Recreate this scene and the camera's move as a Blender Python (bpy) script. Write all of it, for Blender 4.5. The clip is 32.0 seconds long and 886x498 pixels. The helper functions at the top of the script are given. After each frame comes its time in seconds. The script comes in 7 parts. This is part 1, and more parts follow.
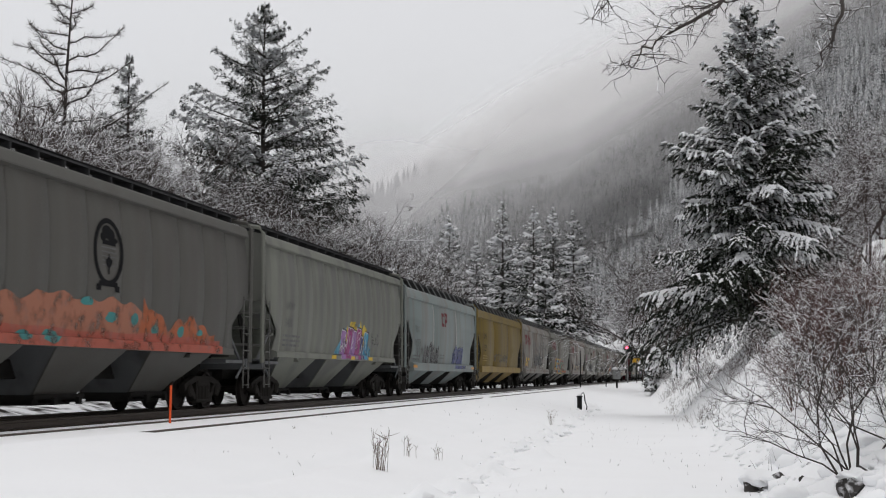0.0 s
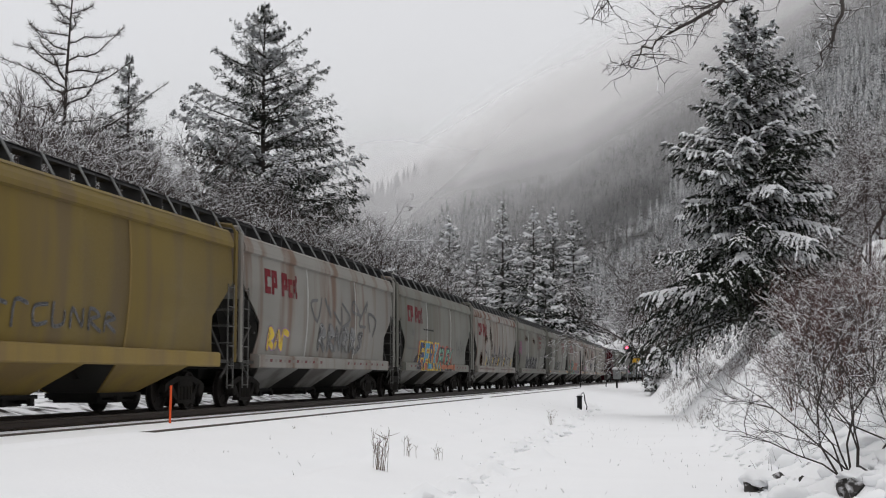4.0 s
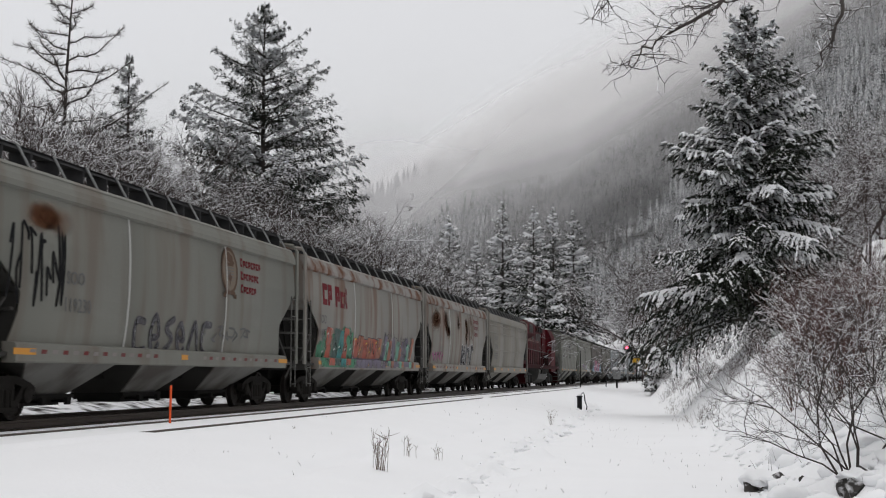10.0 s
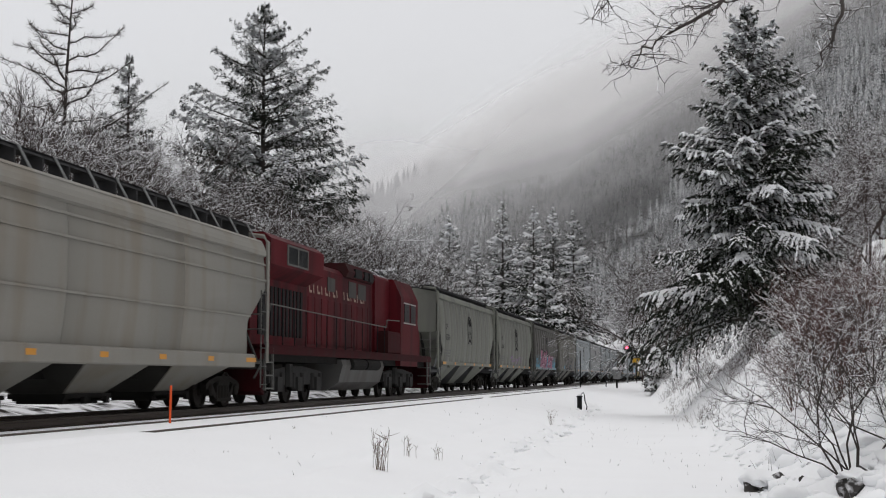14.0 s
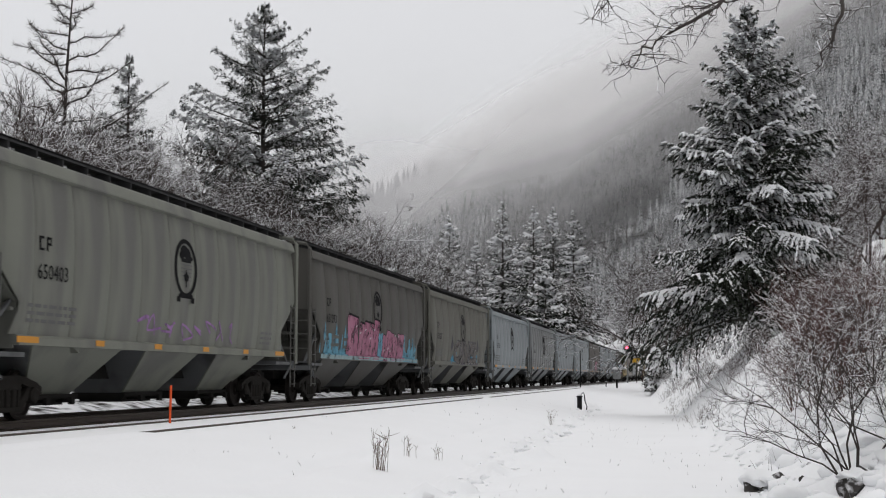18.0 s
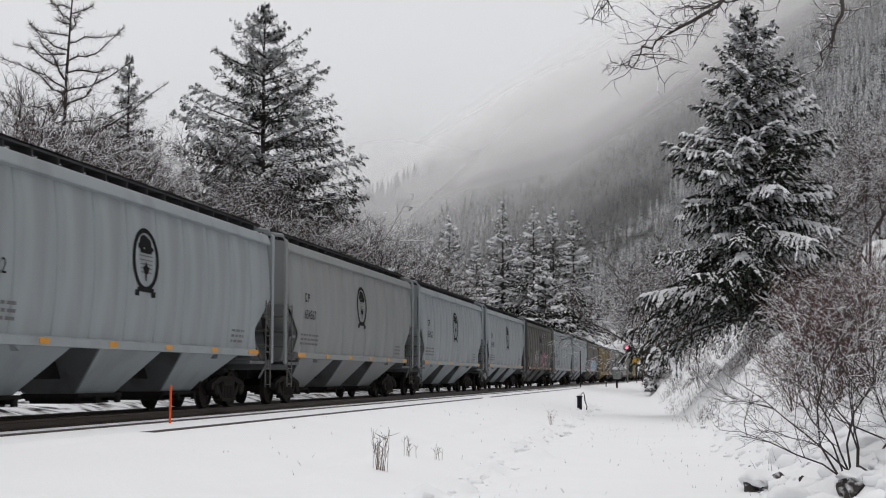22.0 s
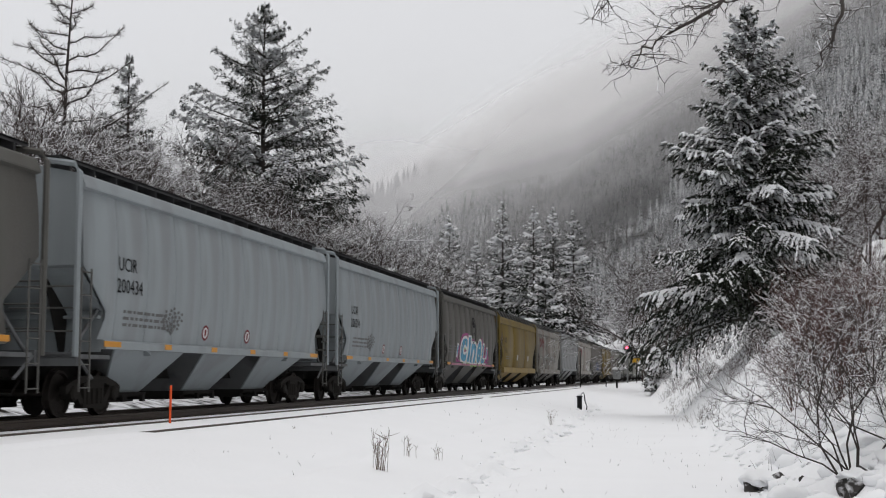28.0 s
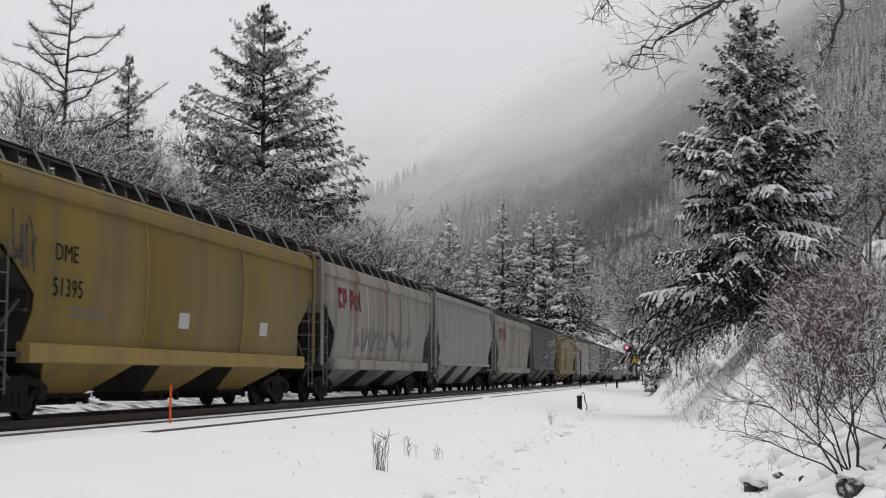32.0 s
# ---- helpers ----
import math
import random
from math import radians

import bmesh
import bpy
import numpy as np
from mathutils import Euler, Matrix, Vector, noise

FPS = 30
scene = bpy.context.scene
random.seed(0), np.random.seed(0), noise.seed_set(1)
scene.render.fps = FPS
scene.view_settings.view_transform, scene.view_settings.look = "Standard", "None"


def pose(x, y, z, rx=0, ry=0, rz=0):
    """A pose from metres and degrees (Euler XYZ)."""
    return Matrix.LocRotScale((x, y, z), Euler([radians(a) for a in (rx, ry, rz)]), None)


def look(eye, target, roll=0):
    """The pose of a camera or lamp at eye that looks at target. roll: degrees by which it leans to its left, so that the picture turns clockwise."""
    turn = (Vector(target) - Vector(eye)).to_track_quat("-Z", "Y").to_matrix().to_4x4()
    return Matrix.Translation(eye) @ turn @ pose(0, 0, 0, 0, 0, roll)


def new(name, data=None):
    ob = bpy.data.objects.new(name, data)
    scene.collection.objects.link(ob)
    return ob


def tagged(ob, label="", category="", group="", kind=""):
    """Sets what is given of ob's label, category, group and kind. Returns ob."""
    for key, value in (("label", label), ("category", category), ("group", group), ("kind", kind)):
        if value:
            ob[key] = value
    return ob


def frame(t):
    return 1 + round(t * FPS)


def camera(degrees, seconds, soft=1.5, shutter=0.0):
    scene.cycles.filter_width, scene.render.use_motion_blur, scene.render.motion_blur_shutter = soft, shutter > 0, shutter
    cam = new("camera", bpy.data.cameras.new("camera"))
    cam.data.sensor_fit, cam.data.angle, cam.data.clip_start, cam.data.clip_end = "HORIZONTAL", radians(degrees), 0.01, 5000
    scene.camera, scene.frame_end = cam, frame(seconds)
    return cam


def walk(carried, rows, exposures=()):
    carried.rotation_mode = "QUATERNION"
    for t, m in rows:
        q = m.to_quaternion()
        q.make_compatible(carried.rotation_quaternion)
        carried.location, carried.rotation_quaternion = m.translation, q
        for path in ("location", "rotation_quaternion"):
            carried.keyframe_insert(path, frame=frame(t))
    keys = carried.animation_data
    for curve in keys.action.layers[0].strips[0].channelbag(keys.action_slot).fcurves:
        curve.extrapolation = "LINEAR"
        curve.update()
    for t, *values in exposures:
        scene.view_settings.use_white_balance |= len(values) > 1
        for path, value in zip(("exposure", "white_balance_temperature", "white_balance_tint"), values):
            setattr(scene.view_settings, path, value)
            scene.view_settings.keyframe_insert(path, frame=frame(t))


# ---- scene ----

# The clip's camera stands still beside the track: z = 0 is the top of the rails, +y runs along the line away from the camera.
cam = camera(37.7, 32.0, 1.05, 0.15)
EYE = pose(0, 0, 0.784, 90 + 5.62, 0, 10.75)
walk(cam, [(0.0, EYE), (32.0, EYE)])

# ---- world and light: thick overcast over a snowy valley ----
world = bpy.data.worlds.new("overcast_sky")
scene.world = world
world.use_nodes = True
wn, wl = world.node_tree.nodes, world.node_tree.links
wn.clear()
w_out = wn.new("ShaderNodeOutputWorld")
w_add = wn.new("ShaderNodeAddShader")
w_sky = wn.new("ShaderNodeTexSky")
w_sky.sky_type, w_sky.sun_disc = "NISHITA", False
w_sky.sun_elevation, w_sky.sun_rotation = radians(63), radians(-61)
w_bg1 = wn.new("ShaderNodeBackground")
w_bg1.inputs["Strength"].default_value = 0.015
w_bg2 = wn.new("ShaderNodeBackground")
w_co = wn.new("ShaderNodeTexCoord")
w_sep = wn.new("ShaderNodeSeparateXYZ")
w_ramp = wn.new("ShaderNodeValToRGB")
w_ramp.color_ramp.elements[0].position, w_ramp.color_ramp.elements[0].color = 0.0, (0.55, 0.541, 0.538, 1)
w_ramp.color_ramp.elements[1].position, w_ramp.color_ramp.elements[1].color = 1.0, (0.92, 0.90, 0.89, 1)
w_mid = w_ramp.color_ramp.elements.new(0.26)
w_mid.color = (0.68, 0.668, 0.664, 1)
wl.new(w_co.outputs["Generated"], w_sep.inputs[0])
wl.new(w_sep.outputs["Z"], w_ramp.inputs["Fac"])
wl.new(w_ramp.outputs["Color"], w_bg2.inputs["Color"])
wl.new(w_sky.outputs["Color"], w_bg1.inputs["Color"])
wl.new(w_bg1.outputs[0], w_add.inputs[0])
wl.new(w_bg2.outputs[0], w_add.inputs[1])
wl.new(w_add.outputs[0], w_out.inputs["Surface"])
sun = new("sun", bpy.data.lights.new("sun", "SUN"))
sun.data.energy, sun.data.angle, sun.data.color = 0.4, radians(40), (1.0, 0.98, 0.95)
sun.matrix_world = look((-22, 12, 50), (0, 0, 0))


# ---- materials ----
def mat(name, col, rough=0.6, var=0.15, scale=6.0, fine=60.0, bump=0.1, metal=0.0, col2=None, mask=0.0, mscale=1.5, spec=0.14, streak=False, rand=0.0):
    """A worn surface: base colour varied at two scales, a second colour in stains (streak: drawn out downwards), fine relief."""
    m = bpy.data.materials.new(name)
    m.use_nodes = True
    n, l = m.node_tree.nodes, m.node_tree.links
    b = n["Principled BSDF"]
    b.inputs["Roughness"].default_value, b.inputs["Metallic"].default_value = rough, metal
    b.inputs["Specular IOR Level"].default_value = spec
    geo = n.new("ShaderNodeTexCoord")

    def tex(s, detail=4.0, stretch=None):
        t = n.new("ShaderNodeTexNoise")
        t.inputs["Scale"].default_value, t.inputs["Detail"].default_value = s, detail
        if stretch:
            mp = n.new("ShaderNodeMapping")
            mp.inputs["Scale"].default_value = stretch
            l.new(geo.outputs["Object"], mp.inputs[0])
            l.new(mp.outputs[0], t.inputs["Vector"])
        else:
            l.new(geo.outputs["Object"], t.inputs["Vector"])
        return t.outputs["Fac"]

    def mathn(op, a, bb):
        q = n.new("ShaderNodeMath")
        q.operation = op
        for i, v in enumerate((a, bb)):
            if isinstance(v, (int, float)):
                q.inputs[i].default_value = v
            else:
                l.new(v, q.inputs[i])
        return q.outputs[0]

    def mix(f, a, bb):
        q = n.new("ShaderNodeMix")
        q.data_type = "RGBA"
        for i, v in ((0, f), (6, a), (7, bb)):
            if isinstance(v, (int, float)):
                q.inputs[i].default_value = v
            elif isinstance(v, tuple):
                q.inputs[i].default_value = (*v[:3], 1)
            else:
                l.new(v, q.inputs[i])
        return q.outputs[2]

    big, small = tex(scale), tex(fine, 6.0)
    dark = tuple(c * (1 - var) for c in col)
    lite = tuple(min(1, c * (1 + var)) for c in col)
    c = mix(big, dark, lite)
    c = mix(mathn("MULTIPLY", small, 0.35), c, dark)
    if rand:
        info = n.new("ShaderNodeObjectInfo")
        c = mix(mathn("MULTIPLY", info.outputs["Random"], rand), c, dark)
    if col2:
        s = tex(mscale, 6.0, (1, 1, 0.12) if streak else None)
        r = n.new("ShaderNodeMapRange")
        r.inputs[1].default_value, r.inputs[2].default_value = 0.62 - mask * 0.3, 0.75 - mask * 0.2
        l.new(s, r.inputs[0])
        c = mix(r.outputs[0], c, col2)
    l.new(c, b.inputs["Base Color"])
    if bump:
        bp = n.new("ShaderNodeBump")
        bp.inputs["Strength"].default_value, bp.inputs["Distance"].default_value = bump, 0.02
        l.new(small, bp.inputs["Height"])
        l.new(bp.outputs[0], b.inputs["Normal"])
    l.new(mathn("ADD", mathn("MULTIPLY", small, 0.2), rough - 0.1), b.inputs["Roughness"])
    return m


def paint(name, col, grime=(0.10, 0.095, 0.085), mask=0.5, rough=0.55, spec=0.12):
    return mat(name, col, rough, 0.10, 0.5, 25, 0.05, 0.0, grime, mask, 1.2, spec, True, 0.15)


SNOW = mat("snow", (0.86, 0.87, 0.885), 0.75, 0.03, 0.7, 14, 0.35, spec=0.2)
SNOW_T = mat("snow_on_twigs", (0.82, 0.83, 0.85), 0.8, 0.06, 3, 30, 0.2, spec=0.1)
BALLAST = mat("ballast", (0.032, 0.030, 0.029), 0.9, 0.5, 9, 45, 1.0, col2=(0.5, 0.5, 0.52), mask=0.1, mscale=9, spec=0.04)
SHOULDER = mat("dark_patchy_ground", (0.035, 0.031, 0.028), 0.95, 0.5, 3, 30, 1.0, col2=(0.78, 0.79, 0.81), mask=0.95, mscale=1.6, spec=0.04)
TRIMD = mat("dull_steel_trim", (0.105, 0.103, 0.097), 0.6, 0.25, 3, 30, 0.2)
RAILM = mat("rail_steel", (0.09, 0.075, 0.065), 0.45, 0.2, 4, 50, 0.1, metal=0.6, spec=0.04)
TIE = mat("tie_wood", (0.05, 0.042, 0.036), 0.9, 0.35, 6, 40, 0.5, spec=0.04)
BARK = mat("bark", (0.060, 0.052, 0.048), 0.9, 0.35, 5, 40, 0.6)
TWIG = mat("twig_bark", (0.070, 0.056, 0.052), 0.9, 0.3, 5, 40, 0.2)
TWIGRED = mat("reddish_twig", (0.085, 0.050, 0.044), 0.85, 0.3, 5, 40, 0.2)
NEEDLE = mat("fir_needles", (0.021, 0.026, 0.018), 0.9, 0.45, 2.0, 20, 0.2, spec=0.15)
ROCK = mat("rock", (0.060, 0.056, 0.053), 0.9, 0.4, 4, 25, 0.9, col2=(0.78, 0.78, 0.80), mask=0.42, mscale=7)
WHEELM = mat("wheel_steel", (0.030, 0.026, 0.024), 0.6, 0.3, 5, 40, 0.2, metal=0.3, spec=0.04)
TRUCKM = mat("truck_frame_steel", (0.024, 0.022, 0.020), 0.75, 0.35, 4, 40, 0.3, metal=0.1, spec=0.04)
DARKM = mat("grimy_underframe", (0.020, 0.019, 0.018), 0.8, 0.3, 4, 40, 0.3, spec=0.04)
GALV = mat("galvanised_steel", (0.22, 0.225, 0.225), 0.5, 0.2, 4, 40, 0.1, metal=0.3)
BOARD = mat("running_board_grating", (0.055, 0.055, 0.057), 0.8, 0.3, 6, 60, 0.4, spec=0.04)
ORANGE = mat("orange_paint", (0.75, 0.10, 0.03), 0.5, 0.1, 6, 40, 0.05)
AMBER = mat("amber_reflector", (0.55, 0.25, 0.04), 0.45, 0.15, 6, 40, 0.05)
BLACKP = mat("black_paint", (0.02, 0.02, 0.021), 0.6, 0.2, 6, 40, 0.05, spec=0.04)
GLASS = mat("dark_window_glass", (0.010, 0.011, 0.012), 0.3, 0.1, 4, 40, 0.0, spec=0.03)


# ---- mesh helpers ----
class Mb:
    """Collects vertices and faces for one mesh."""

    def __init__(self):
        self.v, self.f = [], []

    def add(self, vs, fs):
        o = len(self.v)
        self.v += [tuple(p) for p in vs]
        self.f += [tuple(i + o for i in q) for q in fs]
        return self

    def box(self, x0, x1, y0, y1, z0, z1):
        vs = [(x, y, z) for x in (x0, x1) for y in (y0, y1) for z in (z0, z1)]
        return self.add(vs, [(0, 1, 3, 2), (4, 6, 7, 5), (0, 4, 5, 1), (2, 3, 7, 6), (0, 2, 6, 4), (1, 5, 7, 3)])

    def cbox(self, x0, x1, y0, y1, z0, z1, c=0.02):
        """A box with its long edges along y chamfered."""
        return self.prism_y([(x0 + c, z0), (x1 - c, z0), (x1, z0 + c), (x1, z1 - c), (x1 - c, z1), (x0 + c, z1), (x0, z1 - c), (x0, z0 + c)], y0, y1)

    def prism_y(self, poly, y0, y1):
        """poly: (x, z) points, pulled along y."""
        n = len(poly)
        vs = [(x, y0, z) for x, z in poly] + [(x, y1, z) for x, z in poly]
        fs = [tuple(range(n)), tuple(range(2 * n - 1, n - 1, -1))]
        fs += [(i, i + n, (i + 1) % n + n, (i + 1) % n) for i in range(n)]
        return self.add(vs, fs)

    def prism_x(self, poly, x0, x1):
        """poly: (y, z) points, pulled along x."""
        n = len(poly)
        vs = [(x0, y, z) for y, z in poly] + [(x1, y, z) for y, z in poly]
        fs = [tuple(range(n - 1, -1, -1)), tuple(range(n, 2 * n))]
        fs += [(i, (i + 1) % n, (i + 1) % n + n, i + n) for i in range(n)]
        return self.add(vs, fs)

    def tube(self, pts, r, n=6, r1=None, caps=True):
        """A round bar along points, tapering from r to r1."""
        pts = [Vector(p) for p in pts]
        r1 = r if r1 is None else r1
        o = len(self.v)
        for i, p in enumerate(pts):
            d = (pts[min(i + 1, len(pts) - 1)] - pts[max(i - 1, 0)]).normalized()
            a = d.orthogonal().normalized()
            b = d.cross(a)
            rr = r + (r1 - r) * i / max(1, len(pts) - 1)
            for k in range(n):
                w = 2 * math.pi * k / n
                self.v.append(tuple(p + (a * math.cos(w) + b * math.sin(w)) * rr))
        for i in range(len(pts) - 1):
            for k in range(n):
                a0, a1 = o + i * n + k, o + i * n + (k + 1) % n
                self.f.append((a0, a1, a1 + n, a0 + n))
        if caps:
            self.f.append(tuple(o + n - 1 - k for k in range(n)))
            self.f.append(tuple(o + (len(pts) - 1) * n + k for k in range(n)))
        return self

    def disc_x(self, x0, x1, y, z, prof, n=20):
        """A turned shape round an axle along x: prof gives (x, r) pairs."""
        o = len(self.v)
        for x, r in prof:
            for k in range(n):
                w = 2 * math.pi * k / n
                self.v.append((x, y + r * math.cos(w), z + r * math.sin(w)))
        for i in range(len(prof) - 1):
            for k in range(n):
                a0, a1 = o + i * n + k, o + i * n + (k + 1) % n
                self.f.append((a0, a1, a1 + n, a0 + n))
        self.f.append(tuple(o + n - 1 - k for k in range(n)))
        self.f.append(tuple(o + (len(prof) - 1) * n + k for k in range(n)))
        return self

    def mesh(self, name, material, smooth=False):
        me = bpy.data.meshes.new(name)
        me.from_pydata(self.v, [], self.f)
        for m in material if isinstance(material, (list, tuple)) else [material]:
            me.materials.append(m)
        bm = bmesh.new()
        bm.from_mesh(me)
        bmesh.ops.recalc_face_normals(bm, faces=bm.faces)
        bm.to_mesh(me)
        bm.free()
        if smooth:
            me.shade_smooth()
        return me


def raw_mesh(name, v, f, material, smooth=False):
    """A mesh from arrays: v (n, 3), f (m, k)."""
    me = bpy.data.meshes.new(name)
    v, f = np.asarray(v, dtype=np.float32), np.asarray(f, dtype=np.int32)
    k = f.shape[1]
    me.vertices.add(len(v))
    me.vertices.foreach_set("co", v.ravel())
    me.loops.add(f.size)
    me.loops.foreach_set("vertex_index", f.ravel())
    me.polygons.add(len(f))
    me.polygons.foreach_set("loop_start", np.arange(0, f.size, k, dtype=np.int32))
    me.update(calc_edges=True)
    me.materials.append(material)
    if smooth:
        me.shade_smooth()
    return me


def part(name, mb, material, parent, label="", smooth=False):
    me = mb if isinstance(mb, bpy.types.Mesh) else mb.mesh(name, material, smooth)
    ob = new(name, me)
    ob.parent = parent
    if label:
        tagged(ob, label)
    return ob


def thing(name, label, category, group="", kind="", at=None):
    ob = new(name)
    ob.empty_display_size = 0.3
    if at is not None:
        ob.matrix_basis = at
    return tagged(ob, label, category, group, kind)


# ---- plan ----
TRACK_X, SIDING_X = -12.65, -8.48      # centre lines
SPEED, GAIN = 13.9, 0.0065             # metres a second towards the camera, and half its slow gain
PORTAL_Y = 345.0


def smooth01(a, b, x):
    t = np.clip((x - a) / (b - a), 0, 1)
    return t * t * (3 - 2 * t)


def foot(y):
    """Where the bank on the near side of the path begins."""
    return np.interp(y, [0, 18, 25, 45, 70, 100, 130], [1.6, 0.95, 0.75, 0.0, -1.5, -3.6, -4.6]) + 0.15 * np.sin(y * 0.6)


def hill_foot(y):
    # nearer than y = 110 the hill is unseen, added to keep sky light off the train
    return np.interp(y, [-80, 60, 110, 200, 350, 500, 600, 700, 900, 1400], [18, 18, 34, 46, 40, -16, -85, -160, -315, -580])


def vnoise(x, y, s, seed=0):
    """Smooth lattice noise of cell size s, -1 to 1."""
    x, y = np.asarray(x, float) / s, np.asarray(y, float) / s
    i, j = np.floor(x), np.floor(y)
    u, v = x - i, y - j
    u, v = u * u * (3 - 2 * u), v * v * (3 - 2 * v)

    def h(a, b):
        q = np.sin(a * 127.1 + b * 311.7 + seed * 74.7) * 43758.5453
        return (q - np.floor(q)) * 2 - 1

    return (h(i, j) * (1 - u) + h(i + 1, j) * u) * (1 - v) + (h(i, j + 1) * (1 - u) + h(i + 1, j + 1) * u) * v


def ground_z(x, y):
    """Height of the snowy ground."""
    x, y = np.asarray(x, float), np.asarray(y, float)
    z = -0.028 - 0.61 * smooth01(-7.2, -2.5, x) - 0.10 * smooth01(-7.6, -6.6, x)
    z = z - 0.10 * smooth01(-9.6, -10.6, x) - 0.42 * smooth01(-11.42, -11.75, x)
    z = z + 0.62 * smooth01(-14.6, -18.0, x) + 0.12 * vnoise(x, y, 1.7, 8) * smooth01(-15.5, -18, x)
    z = z + 0.35 * smooth01(60, 110, y) * smooth01(-7, -3, x)
    z = z + (0.05 * vnoise(x, y, 2.3, 1) + 0.02 * vnoise(x, y, 0.7, 2)) * smooth01(-7, -4, x)
    d = x - foot(y)
    rough = 0.30 * vnoise(x, y, 1.9, 3) + 0.26 * (0.45 - np.abs(vnoise(x, y, 0.75, 4))) + 0.10 * (0.45 - np.abs(vnoise(x, y, 0.33, 5)))
    bank = (0.62 + 0.35 * smooth01(24, 45, y)) * np.maximum(0, d) - 0.4 * np.maximum(0, d - 2.6) + rough * smooth01(-0.3, 0.7, d)
    z = z + np.minimum(bank, 12) * smooth01(6, 14, y)
    h = 0.78 * np.maximum(0, x - hill_foot(y))
    h = h + 0.25 * np.maximum(0, -x - 60 - 0.0 * y) * smooth01(20, 120, -x)
    h = h + (12 * vnoise(x, y, 70, 11) + 5 * vnoise(x, y, 26, 12)) * smooth01(5, 60, h)
    cap = 138 + 0.9 * np.maximum(0, x + 60)
    h = np.where(h > cap, cap + 22 * (1 - np.exp(-(np.maximum(h, cap) - cap) / 22)), h)
    h = h + (15 + 4.0 * vnoise(x, y, 9, 21) - 7.0 * np.abs(vnoise(x, y, 5.0, 22)) + 2.5 * vnoise(x, y, 2.6, 23)) * np.exp(-((x + 20) / 15) ** 2 - ((y - 356) / 22) ** 2)
    cut = smooth01(5, 13, np.abs(x - TRACK_X - 1.5))
    cut = np.where(y > PORTAL_Y + 1.5, 1.0, cut)
    return z + h * cut


# ---- ground ----
def axis_steps(*spans):
    out = []
    for a, b, s in spans:
        out.append(np.arange(a, b - 1e-6, s))
    return np.concatenate(out + [np.array([spans[-1][1]])])


PRINTS = []
_r = random.Random(5)
for _i in range(120):
    _t = _i / 119
    PRINTS.append((-2.95 - 1.35 * _t + _r.gauss(0, 0.16), 15.5 + 46 * _t ** 1.2, _r.uniform(0.09, 0.19), _r.choice((-0.24, -0.16, 0.10, 0.17))))
PRINTS += [(-2.75, 23.9, 0.22, 0.24), (-3.05, 20.2, 0.24, 0.18), (-2.8, 19.6, 0.2, -0.2), (-3.0, 17.8, 0.2, 0.2), (-2.6, 17.2, 0.2, -0.16), (-2.9, 19.0, 0.15, 0.16), (-3.2, 18.6, 0.16, -0.16), (-2.95, 17.0, 0.2, 0.16)]


def with_prints(x, y, z):
    for px, py, s, h in PRINTS:
        near = (np.abs(x - px) < 3 * s) & (np.abs(y - py) < 4 * s)
        z = z + np.where(near, h * np.exp(-((x - px) ** 2 + ((y - py) * 0.7) ** 2) / (s * s)), 0)
    # a wheel rut in the snow beside the siding
    rut = -5.0 + (y - 20) * 0.015
    two = np.exp(-((x - rut) / 0.12) ** 2) + 0.8 * np.exp(-((x - rut - 1.5) / 0.13) ** 2)
    return z - 0.07 * two * smooth01(13, 15, y) * smooth01(44, 28, y)


def build_ground():
    xs = axis_steps((-900, -60, 30), (-60, -34, 2), (-34, -18, 0.8), (-18, -6, 0.25), (-6, 7, 0.12), (7, 20, 0.5), (20, 80, 3), (80, 900, 20))
    ys = axis_steps((-80, 8, 4), (8, 14, 0.4), (14, 34, 0.13), (34, 60, 0.3), (60, 140, 1.2), (140, 340, 3), (340, 366, 1.0), (366, 1500, 18))
    X, Y = np.meshgrid(xs, ys)
    Z = with_prints(X, Y, ground_z(X, Y))
    # the line runs into the spur through its portal
    inside = (np.abs(X - TRACK_X) < 4.0) & (Y > PORTAL_Y) & (Y < 800)
    Z = np.where(inside, np.maximum(Z, 11.0), Z)
    v = np.stack([X.ravel(), Y.ravel(), Z.ravel()], 1)
    nx, ny = len(xs), len(ys)
    i = np.arange((nx - 1) * (ny - 1))
    a = (i // (nx - 1)) * nx + i % (nx - 1)
    f = np.stack([a, a + 1, a + nx + 1, a + nx], 1)
    ob = new("ground", raw_mesh("ground", v, f, GROUND, True))
    return tagged(ob, "untouched snow over flat trackside ground, banks and hillside", "ground", kind="structure")


